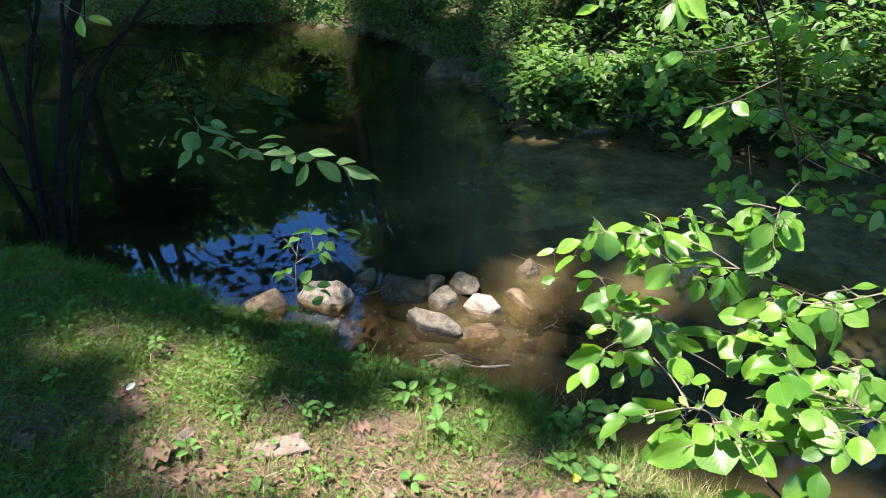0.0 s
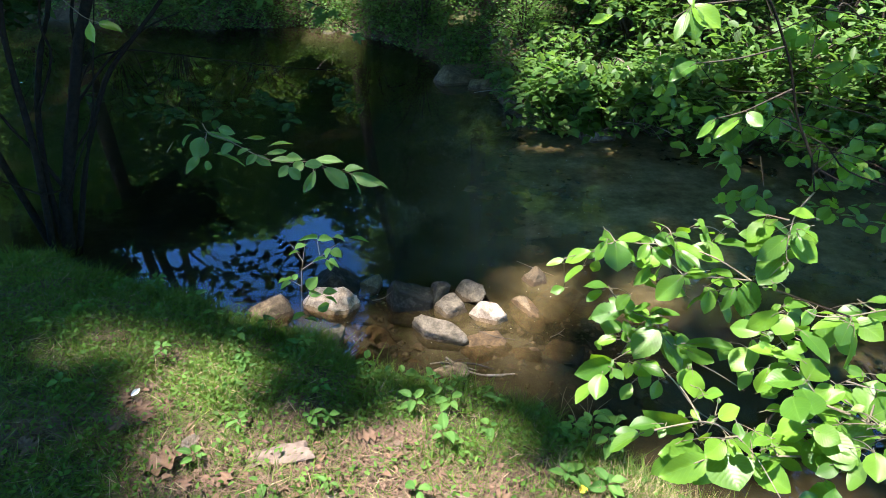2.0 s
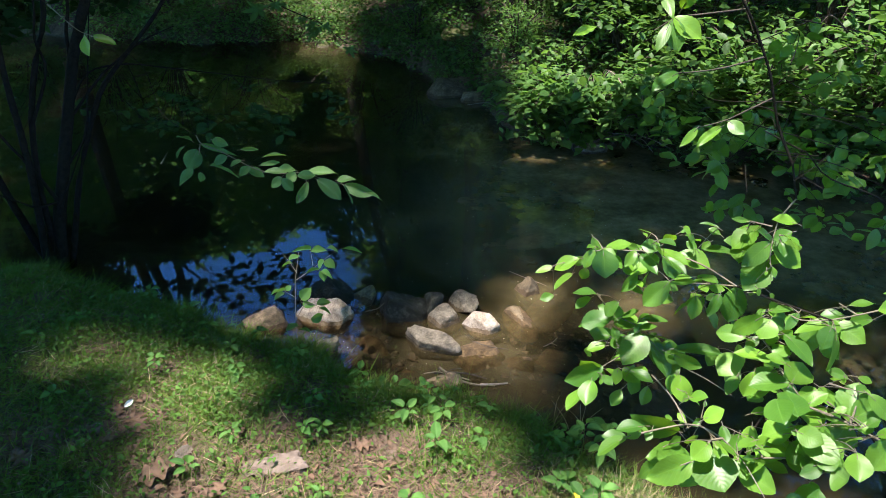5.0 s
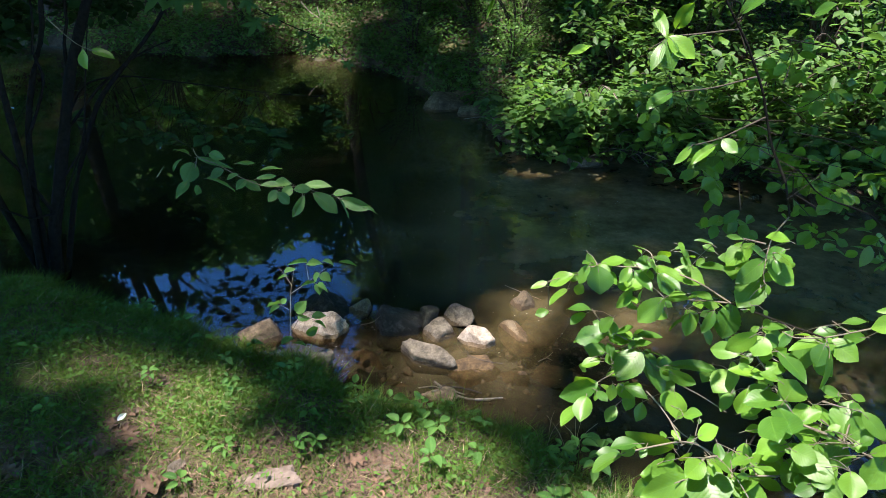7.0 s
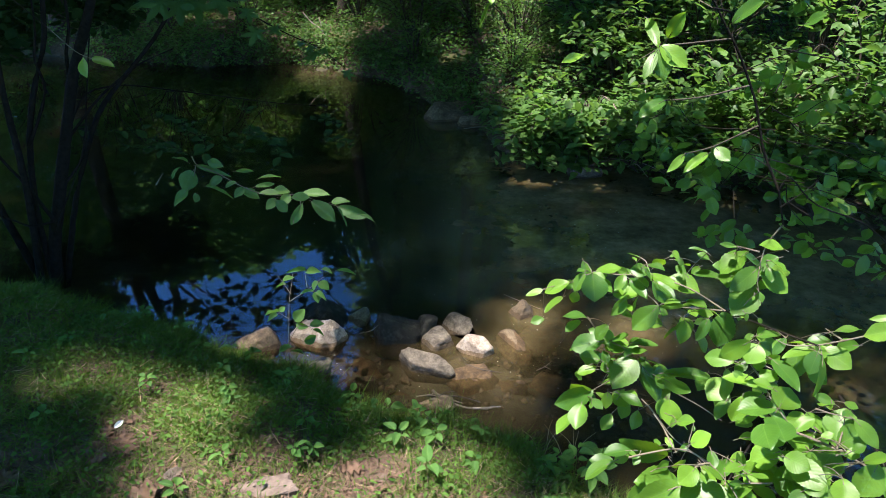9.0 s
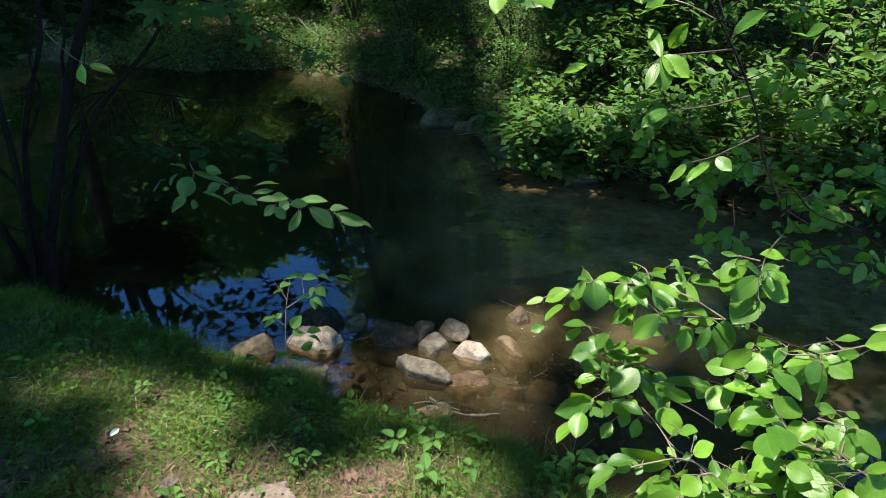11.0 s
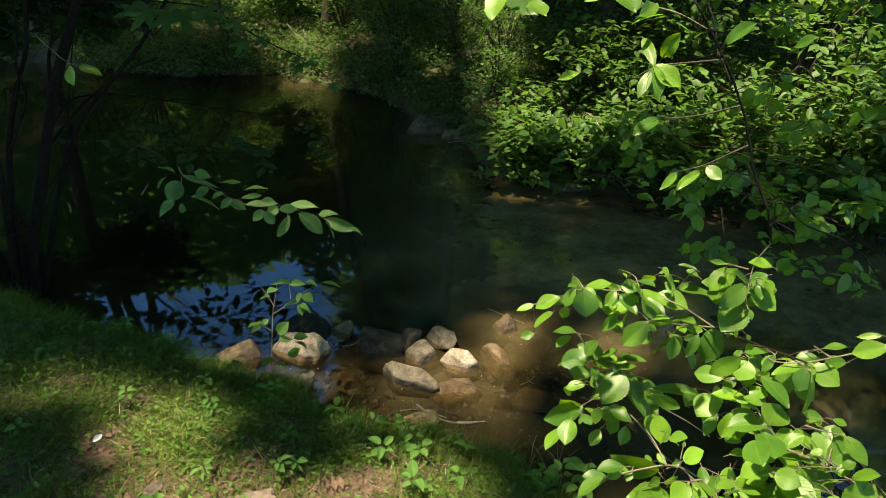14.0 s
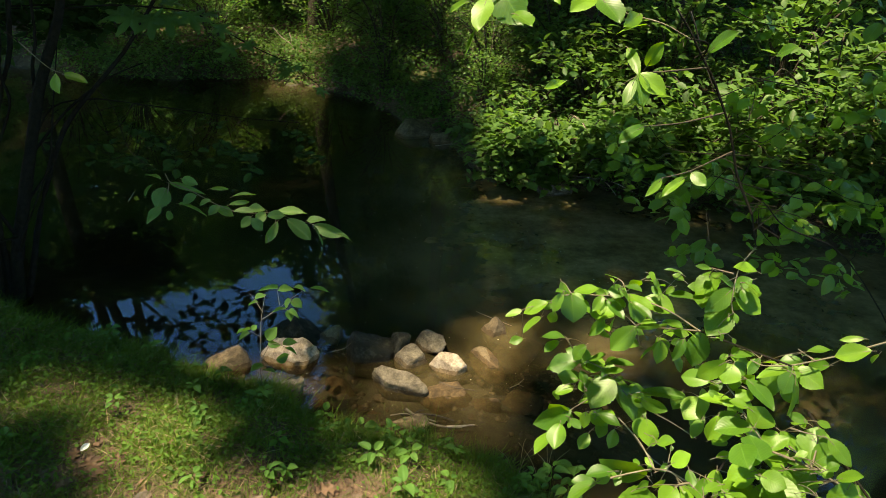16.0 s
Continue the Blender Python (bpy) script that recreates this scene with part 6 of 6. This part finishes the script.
def broad_herb(x, y, leaves, size, tall, seed, label="young broad-leaved herb with bright green leaves in the grass"):
    """A seedling: a stalk with a whorl of broad leaves, each on its own."""
    rng = np.random.default_rng(seed)
    z0 = float(height(x, y))
    t = thing("herb", label, "herb", "herbs on the bank", (x, y, z0))
    part("stalk", tubes("stalk", [([(0, 0, -0.02), (0.004, 0.002, tall * 0.6), (0, 0, tall)], 0.0016, 0.001)], 5), M_HERB, t)
    a0 = rng.uniform(0, 6.28)
    for k in range(leaves):
        a = a0 + k * 2.4 + rng.uniform(-0.3, 0.3)
        d = Vector((math.cos(a), math.sin(a), rng.uniform(-0.35, 0.4)))
        b = Vector((0, 0, tall * (1 - 0.22 * k / leaves - 0.1 * (k // 3)))) + d * 0.008
        ln = size * rng.uniform(0.5, 1.1)
        leaf = part("leaf", SMALL[k % 3], None, t)
        leaf.matrix_basis = leaf_frame(b, b + d * ln, ln * rng.uniform(0.45, 0.68), (rng.normal() * 0.2, rng.normal() * 0.2 - 0.2, 1))


HERBS = ((-0.33, 2.12, 5, .055, .08), (-0.18, 2.02, 5, .05, .06), (-0.10, 2.03, 4, .05, .07), (-0.24, 1.95, 4, .045, .05), (-0.12, 1.68, 5, .05, .08), (-0.02, 1.5, 5, .055, .07), (-0.09, 1.28, 4, .045, .05), (-0.33, 1.3, 4, .035, .04), (-0.5, 1.28, 2, .04, .03), (-1.0, 1.9, 6, .045, .08), (-0.62, 1.5, 5, .04, .05), (-0.7, 1.36, 5, .04, .05), (0.12, 1.6, 4, .045, .05), (0.33, 1.4, 5, .045, .06), (0.43, 1.3, 5, .04, .05), (-0.68, 1.8, 4, .04, .05), (-0.42, 1.72, 4, .04, .06), (-1.25, 1.7, 5, .04, .05), (-0.55, 2.1, 5, .04, .06))
for k, h in enumerate(HERBS):
    broad_herb(*h, 700 + k)
rng = np.random.default_rng(760)
for k in range(36):
    x = rng.uniform(-1.5, 0.5)
    y = float(np.interp(x, NEAR_X, NEAR_Y)) - (rng.uniform(0.06, 0.28) if k < 24 else rng.uniform(0.3, 0.8))
    broad_herb(x, y, int(rng.integers(3, 8)), rng.uniform(0.02, 0.048), rng.uniform(0.03, 0.09), 760 + k)


def oak_leaf(x, y, size, turn, label):
    """A dry lobed leaf, curled at its edges, with a stalk."""
    rng = np.random.default_rng(int(abs(x) * 1000))
    rows, cols, vs = 25, 9, []
    for i in range(rows):
        v = i / (rows - 1)
        half = (0.30 + 0.14 * math.cos(v * 20)) * math.sin(math.pi * min(1, v * 0.93 + 0.06)) ** 0.6 * size
        for j in range(cols):
            u = j / (cols - 1) * 2 - 1
            vs.append((u * half, (v - 0.5) * size, 0.10 * size * u * u + 0.04 * size * math.sin(v * 6 + 2 * u) + 0.012))
    f = [(i * cols + j, i * cols + j + 1, (i + 1) * cols + j + 1, (i + 1) * cols + j) for i in range(rows - 1) for j in range(cols - 1)]
    t = thing("dead_leaf", label, "dead leaf", "fallen leaves", (x, y, float(height(x, y)) + 0.006))
    t.rotation_euler = (radians(8), radians(-6), radians(turn))
    part("blade", bulk("blade", np.array(vs), np.array(f), None, True), M_LITTER, t)
    part("stalk", tubes("stalk", [([(0, -0.48 * size, 0.014), (0.002, -0.62 * size, 0.008), (0.006, -0.72 * size, 0.002)], 0.0012, 0.001)], 5), M_LITTER, t)


oak_leaf(-0.78, 1.345, 0.12, -60, "large curled brown oak leaf on the soil")
oak_leaf(-0.95, 1.60, 0.08, 40, "pale brown dead leaf in the grass")
oak_leaf(0.26, 1.27, 0.07, 80, "brown dead leaf on pine needles")
oak_leaf(-1.03, 1.66, 0.06, 10, "dark brown curled dead leaf in the grass")
oak_leaf(-0.25, 1.52, 0.07, 110, "greyish dead leaf among grass")
for k, (x, y, size, turn) in enumerate(((-0.92, 1.55, 0.07, 150), (-0.88, 1.62, 0.055, 20), (-1.06, 1.55, 0.06, 75), (-0.7, 1.28, 0.05, 10), (-0.6, 1.30, 0.06, -30), (0.14, 1.30, 0.05, 45), (-0.98, 1.50, 0.065, -80), (-0.36, 1.24, 0.06, 140), (0.05, 1.25, 0.055, -120), (-1.2, 1.42, 0.07, 60))):
    oak_leaf(x, y, size, turn, "dry brown dead leaf lying in thin grass")
pale = part("pale_leaf", leaf_mesh("pale_leaf", 31, M_PALE, 0.2, 0.2, 0.05), None)
pale.matrix_basis = leaf_frame((-1.01, 1.66, float(height(-1.0, 1.67)) + 0.035), (-0.99, 1.685, float(height(-1.0, 1.67)) + 0.045), 0.017, (0.3, -0.7, 0.7))
tagged(pale, "small bleached whitish leaf lying in the grass", "leaf")


def slab(x, y, size, turn, label):
    bm = bmesh.new()
    bmesh.ops.create_cube(bm, size=1.0)
    bmesh.ops.subdivide_edges(bm, edges=bm.edges, cuts=7, use_grid_fill=True)
    for v in bm.verts:
        k = noise.noise(v.co * 3 + Vector((x * 9, y * 9, 0)))
        v.co.x *= 1 + 0.14 * k - 0.18 * v.co.y
        v.co.y *= 1 + 0.12 * noise.noise(v.co * 4)
        v.co.z = v.co.z * (0.8 + 0.3 * noise.noise(v.co * 5 + Vector((x * 5, 0, 0)))) + 0.08 * noise.noise(v.co * 5)
        v.co.x += 0.10 * noise.noise(v.co * 7 + Vector((0, y * 9, 3)))
        v.co.y += 0.12 * noise.noise(v.co * 6 + Vector((x * 4, 5, 0)))
    bm.transform(Matrix.Diagonal((*size, 1)))
    me = bpy.data.meshes.new("flat_stone")
    bm.to_mesh(me)
    bm.free()
    ob = part("flat_stone", me, M_SLAB)
    ob.matrix_basis = pose(x, y, float(height(x, y)) + 0.003 - size[2] * 0.15, 3, -3, turn)
    tagged(ob, label, "stone")


slab(-0.49, 1.41, (0.17, 0.07, 0.05), 12, "flat pinkish grey stone sunk in the path")
slab(-0.06, 1.22, (0.06, 0.03, 0.012), 35, "weathered chip of pale wood on the soil")
slab(0.02, 1.29, (0.07, 0.025, 0.012), -30, "weathered chip of pale wood on the soil")
slab(-0.33, 1.27, (0.05, 0.03, 0.012), 60, "weathered chip of pale wood on the soil")
slab(-0.17, 1.50, (0.05, 0.035, 0.015), -12, "small flat pinkish stone in the grass")
slab(-0.14, 1.25, (0.035, 0.07, 0.015), 10, "weathered chip of pale wood on the soil")


def cone_scales(x, y):
    z = float(height(x, y))
    t = thing("pine_cone", "small grey pine cone lying in the grass", "pine cone", "", (x, y, z + 0.015))
    t.rotation_euler = (radians(70), 0, radians(-20))
    n = 60
    k = np.arange(n)
    a, h = k * 2.4, k / n
    r = 0.013 * np.sin(np.pi * (0.12 + 0.8 * h)) + 0.001
    p = np.stack([np.cos(a) * r * 0.4, np.sin(a) * r * 0.4, h * 0.05 - 0.025], 1)
    d = np.stack([np.cos(a), np.sin(a), 0.5 + 0 * a], 1)
    part("scale_cover", bulk("scale_cover", *scatter(LEAF8 * (1, 1, 1.5), LEAF8_F, p, d, np.tile((0, 0, 1.0), (n, 1)), np.full(n, 0.014), np.full(n, 0.011))), M_DEAD, t)
    part("core", tubes("core", [([(0, 0, -0.026), (0, 0, 0), (0, 0, 0.024)], 0.006, 0.003)], 7), M_DEAD, t)


cone_scales(-0.74, 1.44)


def stick(points, r, label, mat=M_DEAD, name="stick"):
    ob = part(name, tubes(name, [(points, r, r * 0.5)], 7, 0.12), mat)
    tagged(ob, label, "stick", "sticks and stems")


stick([(-0.02, 2.16, 0.05), (0.05, 2.11, 0.03), (0.12, 2.10, 0.012), (0.20, 2.10, 0.008)], 0.006, "grey forked stick at the water's edge", M_TWIG)
stick([(-0.03, 2.10, 0.05), (0.04, 2.13, 0.035), (0.10, 2.12, 0.02)], 0.005, "thin grey stick over a stone", M_TWIG)
stick([(0.14, 2.10, 0.012), (0.19, 2.105, 0.010), (0.25, 2.11, 0.014)], 0.006, "bleached white stick floating at the edge")
stick([(0.12, 2.39, 0.012), (0.19, 2.35, 0.010), (0.27, 2.34, 0.006)], 0.003, "reddish brown twig floating between stones", M_BARK)
stick([(-0.04, 2.13, 0.045), (0.03, 2.15, 0.035), (0.10, 2.16, 0.02), (0.17, 2.14, 0.01)], 0.005, "dark wet twig caught between stones", M_BARK)
stick([(0.0, 2.10, 0.05), (0.02, 2.16, 0.04), (0.07, 2.2, 0.015)], 0.0025, "dark wet twig caught between stones", M_BARK)
stick([(-0.08, 2.12, 0.05), (-0.02, 2.13, 0.055), (0.02, 2.12, 0.04)], 0.003, "grey forked stick at the water's edge", M_TWIG)
stick([(-0.36, 2.62, 0.01), (-0.30, 2.58, 0.05), (-0.27, 2.6, 0.07)], 0.002, "thin grey stick over a stone", M_TWIG)
stick([(0.42, 2.36, 0.004), (0.46, 2.38, 0.010), (0.49, 2.42, 0.008)], 0.002, "small brown twig on the water", M_TWIG)
stick([(0.46, 2.38, 0.008), (0.48, 2.36, 0.010)], 0.0018, "small brown twig on the water", M_TWIG)
stick([(0.33, 3.0, 0.004), (0.42, 2.92, 0.006), (0.5, 2.86, 0.004)], 0.0018, "thin pale reed floating on the water")
stick([(-1.77, 9.0, 0.59), (-1.67, 8.98, 0.47), (-1.53, 8.93, 0.4), (-1.48, 8.9, 0.31), (-1.41, 8.86, 0.27)], 0.009, "grey dead branch leaning on the far bank")
stick([(-1.57, 9.0, 0.53), (-1.54, 8.97, 0.44), (-1.54, 8.94, 0.37), (-1.49, 8.9, 0.33)], 0.008, "grey dead branch leaning on the far bank")
rng = np.random.default_rng(900)
for k in range(16):
    x = 0.5 + 0.09 * k + 0.05 * rng.normal()
    y = float(np.interp(x, FAR_X, FAR_Y)) - 0.05
    d = Vector((rng.normal() * 0.14 - 0.08, -0.12 + rng.normal() * 0.06, rng.uniform(0.02, 0.22)))
    foot = Vector((x, y + 0.12, max(float(height(x, y + 0.12)), 0.0) + 0.01))
    stick([foot, foot + d * 0.6 + Vector((0, 0, 0.05)), foot + d * 1.4], rng.uniform(0.003, 0.006), "grey dead twig sticking out under the bush")
for k in range(9):
    x, y = 0.36 + 0.16 * rng.uniform(0, 1), 1.86 + 0.10 * rng.uniform(-1, 1)
    d = rng.uniform(-0.10, 0.10)
    z = float(height(x, y))
    stick([(x, y, z - 0.01), (x + d * 0.4, y + 0.02, z + 0.08), (x + d, y + 0.03, z + 0.13 + 0.05 * rng.uniform(-1, 1))], 0.0012, "thin dry reed stalk at the water's edge", M_STRAW, "reed")

# the shaded plant, the straw and the yellow leaf at the right end of the bank
for k, (x, y, tall) in enumerate(((0.44, 1.62, 0.17), (0.49, 1.58, 0.13), (0.52, 1.64, 0.2), (0.40, 1.66, 0.1), (0.36, 1.42, 0.05), (0.45, 1.40, 0.06))):
    broad_herb(x, y, 7, 0.055, tall, 850 + k, "shaded broad-leaved herb at the water's edge")
p = np.stack([rng.normal(0.58, 0.14, 900), rng.normal(1.42, 0.06, 900), np.zeros(900)], 1)
p[:, 2] = height(p[:, 0], p[:, 1])
p = p[np.interp(p[:, 0], NEAR_X, NEAR_Y) - p[:, 1] > 0.02]
n = len(p)
g = part("straw_tuft", bulk("straw_tuft", *scatter(BLADE, BLADE_F, p, rng.normal(size=(n, 3)) * (0.7, 0.7, 0.2) + (0, 0, 0.6), rng.normal(size=(n, 3)), rng.uniform(0.04, 0.11, n), rng.uniform(0.001, 0.0022, n))), M_STRAW)
tagged(g, "tufts of bleached dry grass at the water's edge", "dry grass", "", "stuff")
gold = part("yellow_leaf", leaf_mesh("yellow_leaf", 33, plain_material("yellow_leaf", (0.55, 0.36, 0.02), (0.75, 0.52, 0.04), 0.6, 60.0, False), 0.1, 0.05, 0.02), None)
z = float(height(0.375, 1.375)) + 0.03
gold.matrix_basis = leaf_frame((0.365, 1.36, z), (0.385, 1.385, z + 0.004), 0.024, (0, -0.5, 0.85))
tagged(gold, "small round yellow leaf lying on the soil", "leaf")

# pebbles and sunken leaves on the bed of the shallows
n = 900
p = np.stack([rng.uniform(-1.1, 1.0, n), rng.uniform(1.9, 3.0, n), np.zeros(n)], 1)
p[:, 2] = height(p[:, 0], p[:, 1])
p = p[(p[:, 2] < -0.02)]
n = len(p)
rock = np.array([(0, 0, -.4), (.5, .1, 0), (.1, .5, .05), (-.5, .12, 0), (-.1, -.5, -.02), (.1, .05, .42)])
rock_f = np.array([(0, 2, 1), (0, 3, 2), (0, 4, 3), (0, 1, 4), (5, 1, 2), (5, 2, 3), (5, 3, 4), (5, 4, 1)])
size = 0.008 + 0.045 * rng.uniform(0, 1, n) ** 3
g = part("pebbles", bulk("pebbles", *scatter(rock, rock_f, p, rng.normal(size=(n, 3)) * (1, 1, 0.2), (0, 0, 1) + 0.2 * rng.normal(size=(n, 3)), size, size * rng.uniform(0.6, 1.0, n)), None, True), M_PEBBLE)
tagged(g, "small brown pebbles on the bed of the shallows", "pebbles", "", "stuff")
n = 420
p = np.stack([rng.uniform(-1.1, 1.1, n), rng.uniform(1.9, 3.1, n), np.zeros(n)], 1)
p[:, 2] = height(p[:, 0], p[:, 1]) + 0.008
p = p[(p[:, 2] < -0.015)]
n = len(p)
ln = rng.uniform(0.02, 0.07, n)
g = part("sunken_leaves", bulk("sunken_leaves", *scatter(LEAF8, LEAF8_F, p, rng.normal(size=(n, 3)) * (1, 1, 0.1), (0, 0, 1) + 0.25 * rng.normal(size=(n, 3)), ln, ln * rng.uniform(0.3, 0.7, n))), M_SUNKEN)
tagged(g, "dark sunken leaves and bits of bark on the stream bed", "dead leaves", "", "stuff")

# specks of pollen and foam on the water
p = np.stack([rng.uniform(-1.0, 1.2, 300), rng.uniform(2.1, 4.6, 300), np.full(300, 0.003)], 1)
p = p[height(p[:, 0], p[:, 1]) < -0.02]
n = len(p)
g = part("floating_specks", bulk("floating_specks", *scatter(LEAF4 * (1, 1, 0), LEAF4_F, p, rng.normal(size=(n, 3)) * (1, 1, 0), np.tile((0, 0, 1.0), (n, 1)), rng.uniform(0.003, 0.008, n), rng.uniform(0.002, 0.005, n))), M_SPECK)
tagged(g, "pale specks of pollen and petals floating on the water", "specks", "", "stuff")
